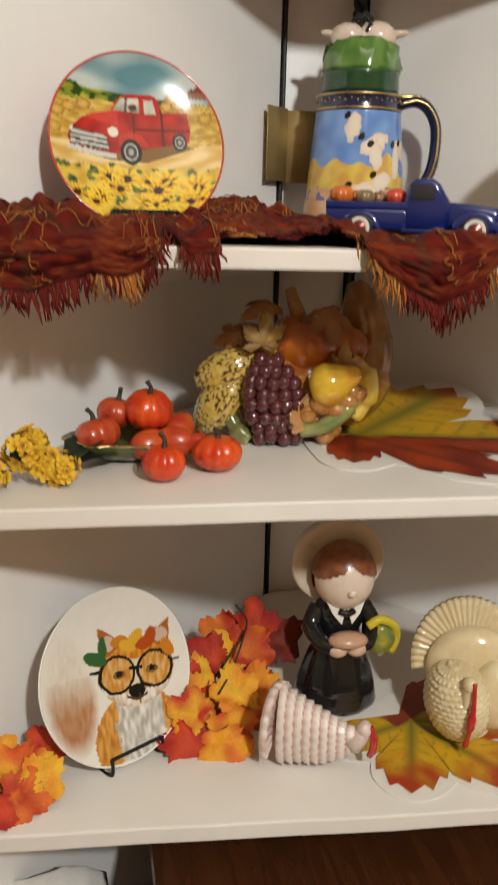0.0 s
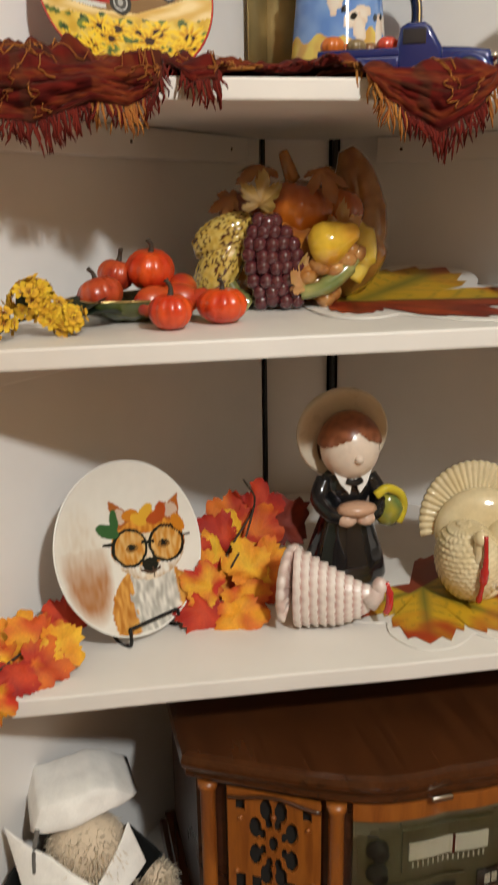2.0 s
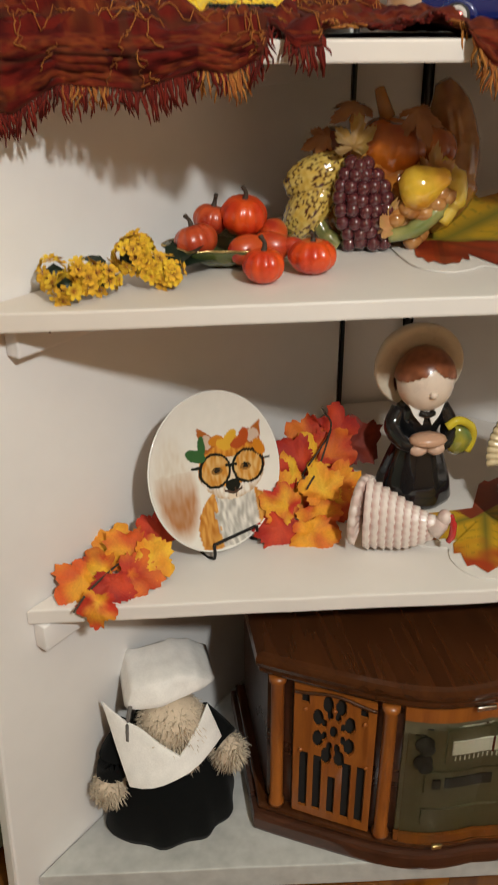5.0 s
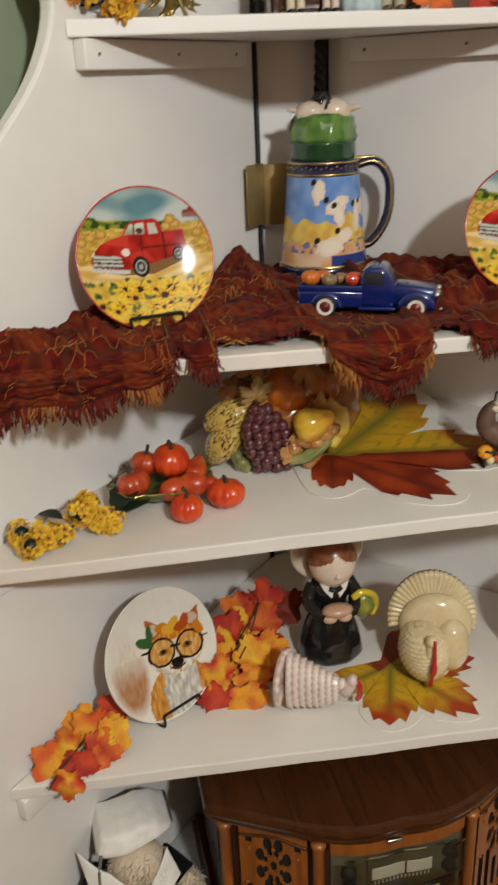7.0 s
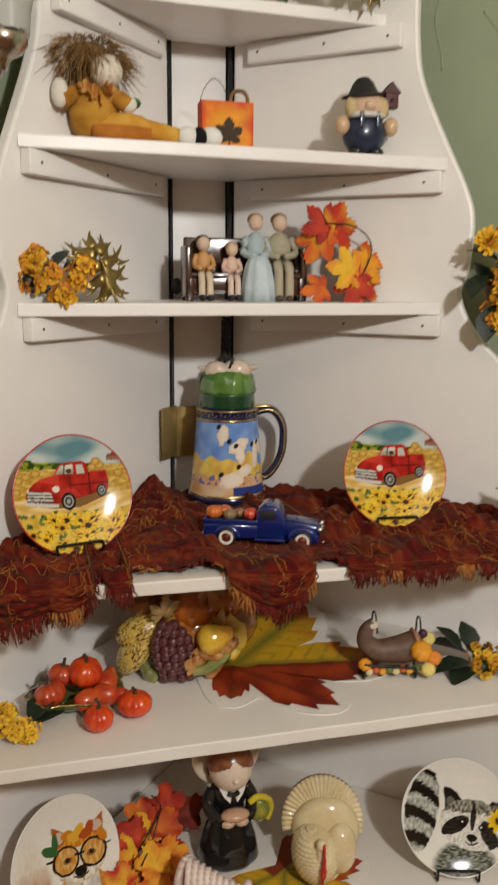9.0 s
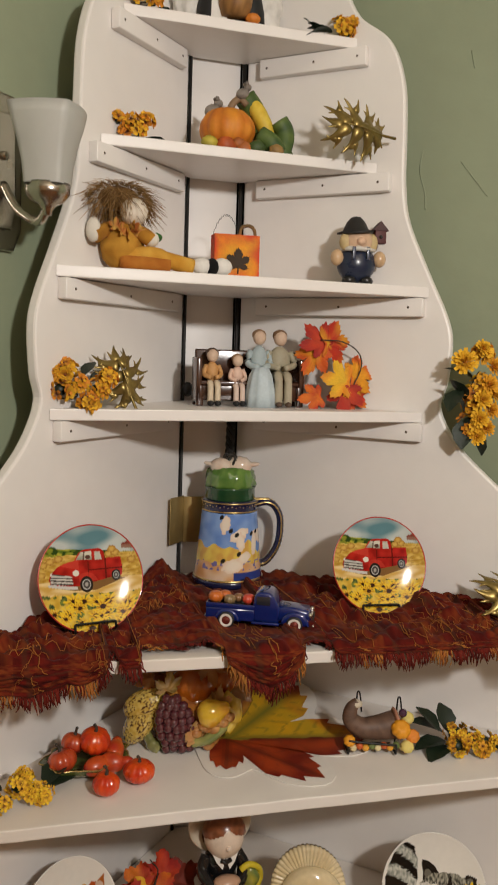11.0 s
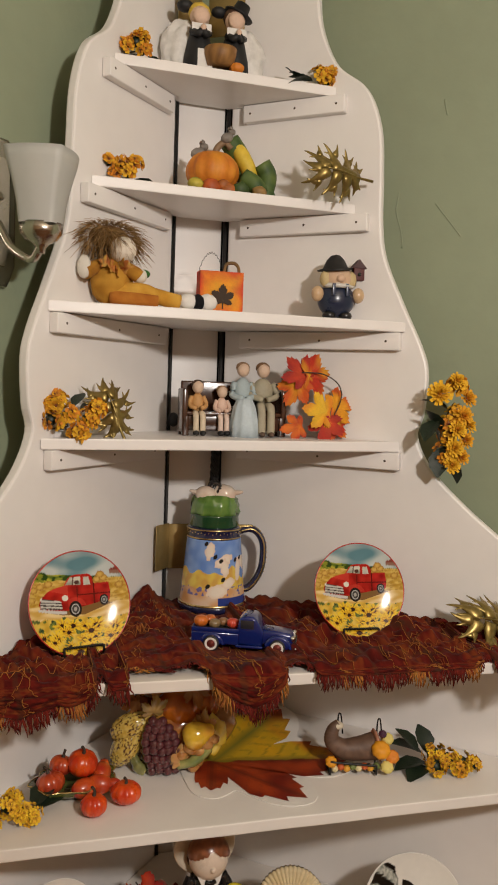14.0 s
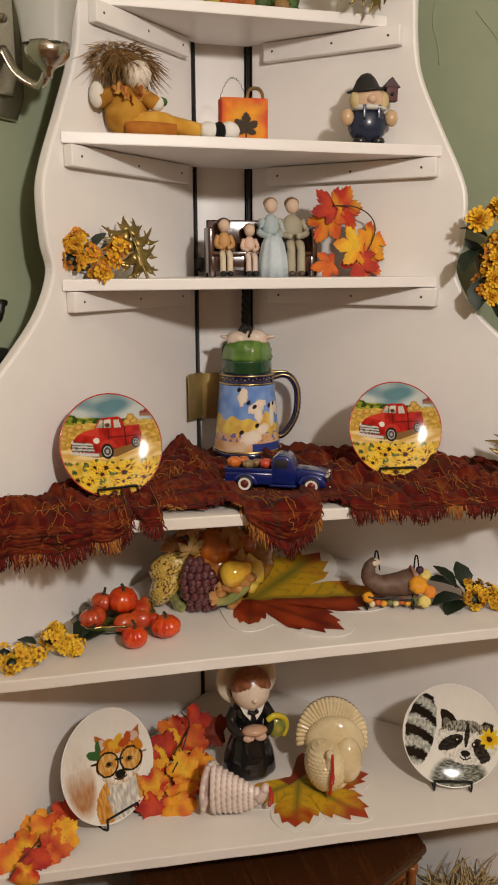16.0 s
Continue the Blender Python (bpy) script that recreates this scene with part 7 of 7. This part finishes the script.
for s, hair in ((-1, (0.62, 0.42, 0.06)), (1, (0.07, 0.03, 0.015))):
    x = s * 0.029
    ps += [P_(lathe([(0, 0), (0.026, 0), (0.024, 0.03), (0.017, 0.062), (0.010, 0.076), (0, 0.078)], 20), BLK, BISQUE), ]
    for v in ps[-1][0].verts:
        v.co.x += x
    ps += [P_(ell(0.017, 0.016, 0.018, (x, -0.002, 0.094)), SKIN, BISQUE), P_(ell(0.019, 0.017, 0.017, (x, 0.002, 0.100)), hair, BISQUE), P_(ell(0.014, 0.007, 0.014, (x, -0.0135, 0.091)), SKIN, BISQUE),
           P_(prism([(x - 0.016, -0.018), (x + 0.016, -0.018), (x + 0.012, 0.0), (x - 0.012, 0.0)], 0.014, 0.002), WHT, BISQUE)]
    ps[-1][0].transform(Matrix.Translation((0, 0, 0.064)))
    ps += [P_(tube([(x - 0.014, -0.010, 0.066), (x - 0.006, -0.024, 0.058), (x + 0.002, -0.026, 0.064)], 0.006, 8), BLK, BISQUE), P_(tube([(x + 0.014, -0.010, 0.066), (x + 0.006, -0.024, 0.058), (x + 0.001, -0.026, 0.064)], 0.006, 8), BLK, BISQUE), P_(ell(0.005, 0.004, 0.007, (x + 0.001, -0.028, 0.066)), SKIN, BISQUE)]
ps += [P_(at(lathe([(0, 0), (0.024, 0), (0.025, 0.002), (0.014, 0.004), (0.012, 0.020), (0, 0.021)], 22), 0.036, 0.004, 0.106, 8, 24), BLK, BISQUE), P_(ell(0.014, 0.012, 0.010, (-0.052, 0.006, 0.110)), BLK, BISQUE), P_(ell(0.013, 0.011, 0.009, (0.004, 0.006, 0.108)), BLK, BISQUE),
       P_(prism([(-0.036, -0.026), (-0.012, -0.026), (-0.016, -0.010), (-0.03, -0.010)], 0.036, 0.002), WHT, BISQUE), (glaze(lathe([(0, 0), (0.020, 0), (0.025, 0.016), (0.026, 0.026), (0, 0.032)], 24), (0.16, 0.07, 0.02), (0.36, 0.18, 0.05), 160), BISQUE)]
ps[-1][0].transform(Matrix.Translation((0.0, -0.030, 0.010)))
ps.append(P_(at(pumpkin_mesh(0.012, 0.7, 8), 0.026, -0.036, 0.0), (0.62, 0.20, 0.02), BISQUE))
figure("pilgrim_figurine", ps, pose(-0.008, 0.172, S(7), 0, 0, -3) @ Matrix.Scale(1.12, 4), "painted figurine of two pilgrims in black and white with a basket", "figurine")

pk = thing("pumpkin_ornament", pose(0.004, 0.158, S(6), 0, 0, -5) @ Matrix.Scale(1.22, 4), "orange ceramic pumpkin ornament with corn, leaves and two mice", "ornament")
p = part("pumpkin", glaze(pumpkin_mesh(0.040, 0.80, 12, 0.07), (0.55, 0.16, 0.012), (0.66, 0.25, 0.02), 50, 2), BISQUE, pk, "matt orange ribbed pumpkin")
p.matrix_local = pose(-0.014, -0.006, 0.004)
part("stalk", glaze(tube(curve_pts([(-0.012, -0.004, 0.062), (-0.006, -0.004, 0.075), (0.004, -0.004, 0.082), (0.014, -0.004, 0.074)], 5), 0.005, 8), (0.16, 0.10, 0.05), (0.24, 0.15, 0.08)), BISQUE, pk)
part("corn_cob", glaze(tube(curve_pts([(0.022, 0.002, 0.082), (0.038, -0.004, 0.052), (0.052, -0.008, 0.020)], 6), [0.006, 0.009, 0.011, 0.012, 0.012, 0.012, 0.012, 0.012, 0.011, 0.010, 0.009, 0.008, 0.006], 12), (0.62, 0.42, 0.03), (0.70, 0.52, 0.06), 160), BISQUE, pk, "yellow corn cob")
for pts, w in (([(0.012, 0.006, 0.088), (0.030, 0.010, 0.066), (0.045, 0.006, 0.028), (0.05, 0, 0.003)], 0.016), ([(0.060, -0.008, 0.055), (0.070, -0.008, 0.038), (0.066, -0.012, 0.012), (0.070, -0.012, 0.002)], 0.014), ([(0.03, -0.02, 0.03), (0.045, -0.026, 0.02), (0.055, -0.026, 0.005)], 0.014)):
    part("leaf", glaze(tube(curve_pts(pts, 5), w, 9), (0.03, 0.07, 0.015), (0.10, 0.15, 0.03), 70), BISQUE, pk, "dark green husk leaf")
for x, y, z, s in ((-0.036, -0.004, 0.062, 1.0), (0.006, -0.008, 0.088, 0.85)):
    mm = merge(ell(0.012 * s, 0.009 * s, 0.009 * s, (0, 0, 0)), ell(0.007 * s, 0.006 * s, 0.006 * s, (0.012 * s, 0, 0.007 * s)), ell(0.0035 * s, 0.002, 0.004 * s, (0.011 * s, 0.004, 0.0135 * s), 1), ell(0.0035 * s, 0.002, 0.004 * s, (0.011 * s, -0.004, 0.0135 * s), 1))
    o = part("mouse", glaze(mm, (0.16, 0.14, 0.12), (0.26, 0.23, 0.20), 150), BISQUE, pk, "small grey mouse")
    o.matrix_local = pose(x, y, z, 0, -20, 10)
for k, (x, z, R, c) in enumerate(((-0.045, 0.010, 0.012, (0.5, 0.42, 0.05)), (-0.022, 0.008, 0.014, (0.50, 0.10, 0.02)), (0.004, 0.006, 0.011, (0.55, 0.16, 0.03)), (0.022, 0.008, 0.013, (0.05, 0.09, 0.02)), (0.05, 0.006, 0.011, (0.34, 0.20, 0.06)), (-0.004, 0.012, 0.010, (0.46, 0.14, 0.03)))):
    part("fruit", glaze(ell(R, R * 0.8, R * 0.8, (x, -0.040, z), 2, 0.2, k), c, tuple(q * 0.6 for q in c), 90), BISQUE, pk)


# seated straw-haired doll
ps = [(glaze(ell(0.034, 0.028, 0.040, (0.006, 0, 0.040), 3, 0.15, 1), (0.36, 0.16, 0.02), (0.50, 0.26, 0.04), 60), FABRIC), P_(ell(0.022, 0.024, 0.022, (0.020, -0.016, 0.092), 3), (0.74, 0.67, 0.56), FABRIC)]
for col, n, sd, zz in (((0.26, 0.14, 0.045), 620, 1, 0.112), ((0.44, 0.27, 0.11), 480, 2, 0.114)):
    ps.append((fuzz((0.0, 0.006, zz + 0.002), (0.052, 0.036, 0.024), n, 0.030, col, sd, 0.55), FABRIC))
ps.append((glaze(ell(0.034, 0.026, 0.020, (0.002, 0.010, 0.116), 2, 0.2), (0.12, 0.06, 0.02), (0.24, 0.14, 0.05), 90), FABRIC))
ps += [P_(ell(0.012, 0.013, 0.020, (-0.044, -0.016, 0.060), 2), (0.70, 0.66, 0.58), FABRIC), P_(ell(0.013, 0.012, 0.013, (0.048, -0.02, 0.052), 2), (0.70, 0.66, 0.58), FABRIC)]
for s, pts in ((-1, [(-0.014, 0, 0.066), (-0.032, -0.012, 0.058), (-0.042, -0.02, 0.050)]), (1, [(0.022, -0.006, 0.066), (0.038, -0.022, 0.056), (0.046, -0.024, 0.05)])):
    ps.append((glaze(tube(curve_pts(pts, 4), 0.012, 10), (0.30, 0.13, 0.02), (0.46, 0.22, 0.03), 70), FABRIC))
ps.append((glaze(tube(curve_pts([(0.008, -0.01, 0.022), (0.045, -0.02, 0.026), (0.085, -0.028, 0.018), (0.115, -0.03, 0.012)], 5), [0.015] * 8 + [0.013] * 8, 12), (0.50, 0.24, 0.03), (0.60, 0.34, 0.06), 60), FABRIC))
ps.append((glaze(tube(curve_pts([(0.0, -0.016, 0.014), (0.04, -0.030, 0.012), (0.075, -0.034, 0.010)], 5), 0.012, 10), (0.36, 0.12, 0.02), (0.46, 0.18, 0.03), 60), FABRIC))
ps += [P_(ell(0.018, 0.014, 0.014, (0.130, -0.032, 0.015), 2), WHT, FABRIC), P_(ell(0.011, 0.015, 0.015, (0.147, -0.034, 0.014), 2), BLK, FABRIC), P_(ell(0.018, 0.014, 0.015, (0.166, -0.03, 0.016), 2), WHT, FABRIC), P_(ell(0.012, 0.016, 0.008, (0.060, 0.0, 0.058), 2), (0.05, 0.14, 0.04), FABRIC)]
for k in range(5):
    o = leaf_mesh(0.018, k, 0.4, (0.55, 0.32, 0.05), (0.42, 0.12, 0.02))
    ps.append((at(o, -0.01 + 0.009 * k, -0.026 - 0.004 * (k % 2), 0.064 - 0.008 * (k % 3), 70, 0, 40 * k), PETAL))
figure("straw_doll", ps, pose(-0.212, 0.070, S(5), 0, 0, 5), "seated fabric scarecrow doll with raffia hair and orange trousers", "doll")

bag = thing("gift_bag", pose(-0.002, 0.122, S(5), 0, 0, -3), "small orange box bag with a dark maple leaf and ribbon handle", "gift bag")
body = box(0.080, 0.030, 0.078, (0, 0, 0), 0.0015)
bmesh.ops.subdivide_edges(body, edges=body.edges[:], cuts=10, use_grid_fill=True)
part("body", paint(body, lambda p: mix((0.74, 0.34, 0.015), (0.60, 0.05, 0.010), (max(abs(p.x) / 0.040, abs(p.z - 0.039) / 0.039) ** 2.2) * 1.0 + 0.5 * nz(p, 60, 2))), PETAL, bag)
o = part("leaf_print", paint(leaf_mesh(0.030, 2, 0.0), (0.035, 0.018, 0.006)), PETAL, bag, "dark brown maple leaf")
o.matrix_local = pose(0.002, -0.0175, 0.026, 90)
for v in o.data.vertices:
    v.co.z *= 0.05
part("print_stalk", tube([(0.002, -0.0165, 0.012), (0.002, -0.0165, 0.028)], 0.0013, 5), STEM, o.parent)
part("handle", tube(curve_pts([(0.006, -0.004, 0.076), (0.010, -0.004, 0.092), (0.024, -0.004, 0.095), (0.032, -0.004, 0.088), (0.034, -0.004, 0.076)], 5), 0.003, 6), FIBRE, bag, "plaid ribbon handle")
part("wire_handle", tube([(-0.038 + 0.044 * k / 40, 0.004, 0.078 + 0.034 * math.sin(math.pi * k / 40) ** 0.7 + 0.002 * math.sin(k * 1.6)) for k in range(41)], 0.0006, 4), IRON, bag, "thin curly wire handle")

NAVY, STRAWC = (0.014, 0.022, 0.05), (0.52, 0.40, 0.20)
ps = [P_(ell(0.038, 0.030, 0.036, (0, 0, 0.040), 3), NAVY, CERAMIC), P_(ell(0.030, 0.027, 0.028, (0, -0.004, 0.082), 3), (0.62, 0.42, 0.28), CERAMIC), P_(lathe([(0, 0.064), (0.030, 0.062), (0.036, 0.066), (0.028, 0.072), (0, 0.072)], 28, 1, lambda a, z: 1 + 0.08 * math.sin(a * 10)), (0.62, 0.60, 0.55), CERAMIC),
      (at(lathe([(0, 0.0), (0.035, 0.0), (0.036, 0.003), (0.025, 0.006), (0.017, 0.022), (0.009, 0.030), (0, 0.032)], 26, 1, lambda a, z: 1 + 0.07 * math.sin(a * 3)), -0.002, 0.0, 0.098, 6, -6), TYRE)]
for s in (-1, 1):
    ps += [P_(ell(0.014, 0.014, 0.010, (s * 0.017, -0.012, 0.008)), BLK, CERAMIC), P_(ell(0.013, 0.012, 0.016, (s * 0.042, -0.012, 0.050)), (0.56, 0.38, 0.22), CERAMIC), P_(ell(0.012, 0.012, 0.018, (s * 0.026, -0.010, 0.080)), STRAWC, BISQUE), P_(box(0.006, 0.003, 0.024, (s * 0.014, -0.031, 0.046), 0.001), (0.03, 0.04, 0.08), CERAMIC)]
ps += [P_(box(0.022, 0.018, 0.026, (0.042, -0.006, 0.080), 0.001), (0.075, 0.012, 0.012), BISQUE), P_(prism([(0.026, 0.0), (0.058, 0.0), (0.042, 0.018)], 0.022, 0.001), (0.05, 0.012, 0.012), BISQUE), P_(ell(0.004, 0.003, 0.004, (0.042, -0.016, 0.092), 1), BLK), P_(ell(0.010, 0.008, 0.008, (0.0, -0.030, 0.080), 2), (0.66, 0.44, 0.30), BISQUE)]
ps[-3][0].transform(Matrix.Translation((0, 0.006, 0.104)) @ pose(0, 0, 0, 90))
figure("farmer_figurine", ps, pose(0.198, 0.058, S(5), 0, 0, -8) @ Matrix.Scale(0.90, 4), "round ceramic scarecrow figurine in blue overalls holding a birdhouse", "figurine")

# four figures on a bench
bench = thing("toy_bench", pose(0.030, 0.125, S(4), 0, 0, -4), "small dark brown glazed ceramic bench under the figurines", "toy bench")
BROWN = mat("dark_brown_glaze", (0.055, 0.022, 0.012), 0.2, 0, 0.0004, 120, 0.25, 0.5)
part("seat", box(0.180, 0.040, 0.008, (0, 0, 0.036), 0.003), BROWN, bench)
part("backrest", box(0.185, 0.008, 0.056, (0, 0.022, 0.042), 0.003), BROWN, bench)
for s in (-1, 1):
    part("arm", box(0.010, 0.048, 0.078, (s * 0.092, 0.0, 0.006), 0.003), BROWN, bench)
    for y in (-0.018, 0.018):
        part("leg", box(0.012, 0.012, 0.036, (s * 0.090, y, 0), 0.002), BROWN, bench)
part("apron", box(0.170, 0.006, 0.026, (0, -0.014, 0.010), 0.002), BROWN, bench)


def sitter(x, h, head, top, low, hair, skirt, name, label, wide=1.0, shoes=BLK):
    k = h / 0.1
    ps = [P_(ell(0.013 * k * wide, 0.011 * k, 0.022 * k, (0, 0, 0.066 * k), 3), top, BISQUE), P_(ell(head, head, head * 1.12, (0, -0.002, 0.099 * k), 3), (0.62, 0.46, 0.34), BISQUE), P_(ell(head * 1.1, head * 1.06, head * 0.9, (0, 0.002, 0.099 * k + head * 0.4), 3), hair, BISQUE)]
    for s in (-1, 1):
        ps.append(P_(tube(curve_pts([(s * 0.012 * k * wide, 0, 0.080 * k), (s * 0.017 * k * wide, -0.006, 0.062 * k), (s * 0.004, -0.018 * k, 0.056 * k)], 4), 0.0048 * k, 8), top, BISQUE))
        if not skirt:
            ps.append(P_(tube(curve_pts([(s * 0.006 * k, -0.004, 0.046 * k), (s * 0.007 * k, -0.022 * k, 0.044 * k), (s * 0.007 * k, -0.026 * k, 0.024 * k), (s * 0.007 * k, -0.026 * k, 0.006)], 4), 0.0062 * k, 8), low, BISQUE))
            ps.append(P_(ell(0.006, 0.010, 0.005, (s * 0.007 * k, -0.030 * k, 0.006)), shoes, BISQUE))
    if skirt:
        sk = lathe([(0, 0.0), (0.022 * k, 0.0), (0.021 * k, 0.02 * k), (0.016 * k, 0.045 * k), (0.011 * k, 0.056 * k), (0, 0.058 * k)], 36, 1, lambda a, z: 1 + 0.06 * math.sin(a * 9))
        ps.append(P_(at(sk, 0, -0.016 * k, 0.0), low, BISQUE))
    figure(name, ps, pose(0.030, 0.125, S(4), 0, 0, -4) @ pose(x, -0.008, 0), label, "figurine", "family figurines on the bench")


sitter(-0.067, 0.088, 0.0105, (0.52, 0.28, 0.10), (0.60, 0.50, 0.36), (0.07, 0.035, 0.02), False, "boy_figurine", "small matt figurine in a tan jacket sitting on the bench")
sitter(-0.022, 0.080, 0.0095, (0.66, 0.46, 0.36), (0.64, 0.50, 0.42), (0.36, 0.20, 0.09), False, "girl_figurine", "small matt figurine in a pink dress sitting on the bench")
sitter(0.016, 0.122, 0.0115, (0.36, 0.44, 0.46), (0.46, 0.54, 0.58), (0.30, 0.18, 0.10), True, "woman_figurine", "matt figurine in a long pale blue dress on the bench")
sitter(0.054, 0.122, 0.0120, (0.34, 0.31, 0.22), (0.36, 0.32, 0.23), (0.22, 0.12, 0.06), False, "man_figurine", "matt figurine in a khaki suit on the bench", 1.25, (0.10, 0.06, 0.04))

# ---- cords, sconce and wall pieces ----
cord = thing("cord", pose(0, 0, 0), "thin black cord with a bulb running down the corner", "cord")
part("line", tube([(-0.0530, 0.268, 0.02), (-0.0530, 0.268, 2.0)], 0.0030, 8), BLACK, cord)
part("bulb", ell(0.010, 0.010, 0.014, (-0.048, 0.252, S(4) + 0.022), 3), BLACK, cord)
cord2 = thing("cord", pose(0, 0, 0), "thick black twisted cord running down the corner", "cord")
part("line", tube([(0.0510, 0.272, 0.02), (0.0510, 0.272, 2.0)], 0.0040, 8), BLACK, cord2)
tw = []
for k in (0, 1, 2):
    tw.append(tube([(0.040 - 0.002 * (i / 30) + 0.005 * math.cos(i * 0.42 + k * 2.09), 0.252 + 0.005 * math.sin(i * 0.42 + k * 2.09), 1.245 - 0.085 * i / 30) for i in range(31)], 0.0042, 7))
part("twisted_end", merge(*tw), BLACK, cord2)
conduit = new("conduit", mesh_of("conduit", box(0.022, 0.012, 0.50, (0, 0.441, 2.08), 0.002), WHITE))
tagged(conduit, "narrow white cable cover in the wall corner", "trim", kind="structure")

sc = thing("wall_sconce", pose(-0.431, 0.024, 1.616, 0, 0, 45), "brushed nickel wall sconce with frosted glass shade, switched off", "sconce")
# here x runs along the wall, -y into the room
back = prism([(-0.035, -0.115), (0.035, -0.115), (0.052, -0.080), (0.052, 0.080), (0.035, 0.115), (-0.035, 0.115), (-0.052, 0.080), (-0.052, -0.080)], 0.012, 0.004)
back.transform(pose(0.036, 0, 0, 90))
part("back_plate", back, NICKEL, sc)
mid = prism([(-0.018, -0.085), (0.018, -0.085), (0.028, -0.06), (0.028, 0.06), (0.018, 0.085), (-0.018, 0.085), (-0.028, 0.06), (-0.028, -0.06)], 0.012, 0.005)
mid.transform(pose(0.036, -0.012, 0, 90))
part("raised_panel", mid, NICKEL, sc)
part("screw", ell(0.007, 0.006, 0.007, (0.036, -0.026, 0.020), 2), NICKEL, sc)
part("arm", tube(curve_pts([(0.036, -0.022, -0.02), (0.036, -0.050, -0.058), (0.032, -0.092, -0.078), (0.026, -0.115, -0.062)], 6), 0.0065, 10), NICKEL, sc)
cup = part("cup", lathe([(0, -0.030), (0.006, -0.030), (0.007, -0.022), (0.012, -0.016), (0.024, -0.010), (0.031, 0.0), (0.032, 0.014), (0.029, 0.014), (0.0, 0.010)], 32), NICKEL, sc)
cup.matrix_local = pose(0.026, -0.115, -0.042)
sh = []
prof = [(0.030, 0.0), (0.033, 0.03), (0.039, 0.06), (0.047, 0.090), (0.050, 0.106), (0.047, 0.106), (0.044, 0.09), (0.036, 0.06), (0.030, 0.03), (0.027, 0.004)]
shade = lathe(prof, 48, 1, lambda a, z: 1.0 / max(abs(math.cos(a)), abs(math.sin(a))) ** 0.55, caps=False)
o = part("shade", shade, FROST, sc, "frosted white glass shade")
o.matrix_local = pose(0.026, -0.115, -0.030, 0, 0, 20)

rail = new("chair_rail", mesh_of("chair_rail", box(1.6, 0.022, 0.034, (0, 0, 0), 0.005), WHITE))
rail.matrix_world = pose(0.50 + 0.566, WALLC - 0.50 - 0.566 - 0.0, 1.062, 0, 0, -45) @ pose(0, -0.011, 0)
tagged(rail, "white painted rail on the green wall", "trim", kind="structure")

wr = bpy.context.scene.objects["wall_right"]
for pts in ([(0.345, 1.735), (0.342, 1.70), (0.350, 1.66), (0.352, 1.63)], [(0.395, 1.71), (0.412, 1.68), (0.43, 1.648)], [(0.40, 1.90), (0.405, 1.87)], [(0.40, 1.12), (0.43, 1.10), (0.47, 1.105)]):
    part("plaster_ridge", tube(curve_pts([(x, WALLC - x - 0.0005, z) for x, z in pts], 5), 0.0011, 5), GREEN, wr)

blk = thing("wall_shelf", pose(0, 0, 0), "black wooden wall shelf beside the corner shelf", "wall shelf")
M = pose(-0.585, WALLC - 0.585, 1.03, 0, 0, 45)
o = part("board", box(0.44, 0.030, 0.135, (0, -0.017, 0), 0.004), BLACK, blk)
o.matrix_local = M
horse = merge(tube(curve_pts([(-0.03, 0, 0.040), (-0.01, 0, 0.044), (0.015, 0, 0.042), (0.03, 0, 0.050), (0.036, 0, 0.066), (0.046, 0, 0.066)], 4), [0.010] * 12 + [0.008] * 5 + [0.005] * 4, 8), *[tube([(x, 0, 0.040), (x + d, 0, 0.02), (x + d * 0.4, 0, 0.0)], 0.0035, 6) for x, d in ((-0.028, -0.006), (-0.022, 0.006), (0.018, 0.008), (0.024, -0.004))], tube([(-0.034, 0, 0.042), (-0.048, 0, 0.032), (-0.052, 0, 0.016)], 0.004, 6))
hr = single("iron_horse", horse, IRON, M @ pose(0.188, -0.017, 0.135), "small black iron horse silhouette on the wall shelf", "ornament", "iron silhouettes")
copy_thing(hr, M @ pose(0.02, -0.017, 0.135))
buggy = thing("iron_buggy", M @ pose(0.105, -0.017, 0.135), "black iron buggy silhouette with spoked wheels on the wall shelf", "ornament", "iron silhouettes")
for x, R in ((-0.024, 0.026), (0.026, 0.021)):
    wheel = part("wheel", tube([(x + R * math.cos(math.pi * k / 12), 0, R + 0.002 + R * math.sin(math.pi * k / 12)) for k in range(24)], 0.0022, 6, True), IRON, buggy)
    for k in range(4):
        a = math.pi * k / 4
        part("spoke", tube([(x - R * math.cos(a), 0, R + 0.002 - R * math.sin(a)), (x + R * math.cos(a), 0, R + 0.002 + R * math.sin(a))], 0.0013, 5), IRON, wheel)
part("body", tube(curve_pts([(-0.034, 0, 0.056), (-0.010, 0, 0.052), (0.022, 0, 0.048), (0.046, 0, 0.040)], 5), 0.005, 8), IRON, buggy)

pc = thing("power_cord", pose(0, 0, 0), "black power cord hanging beside the side panel", "cord")
part("cable", tube(curve_pts([(-0.575, -0.20, 0.75), (-0.585, -0.205, 0.45), (-0.592, -0.21, 0.2), (-0.6, -0.215, 0.003)], 6), 0.004, 7), BLACK, pc)
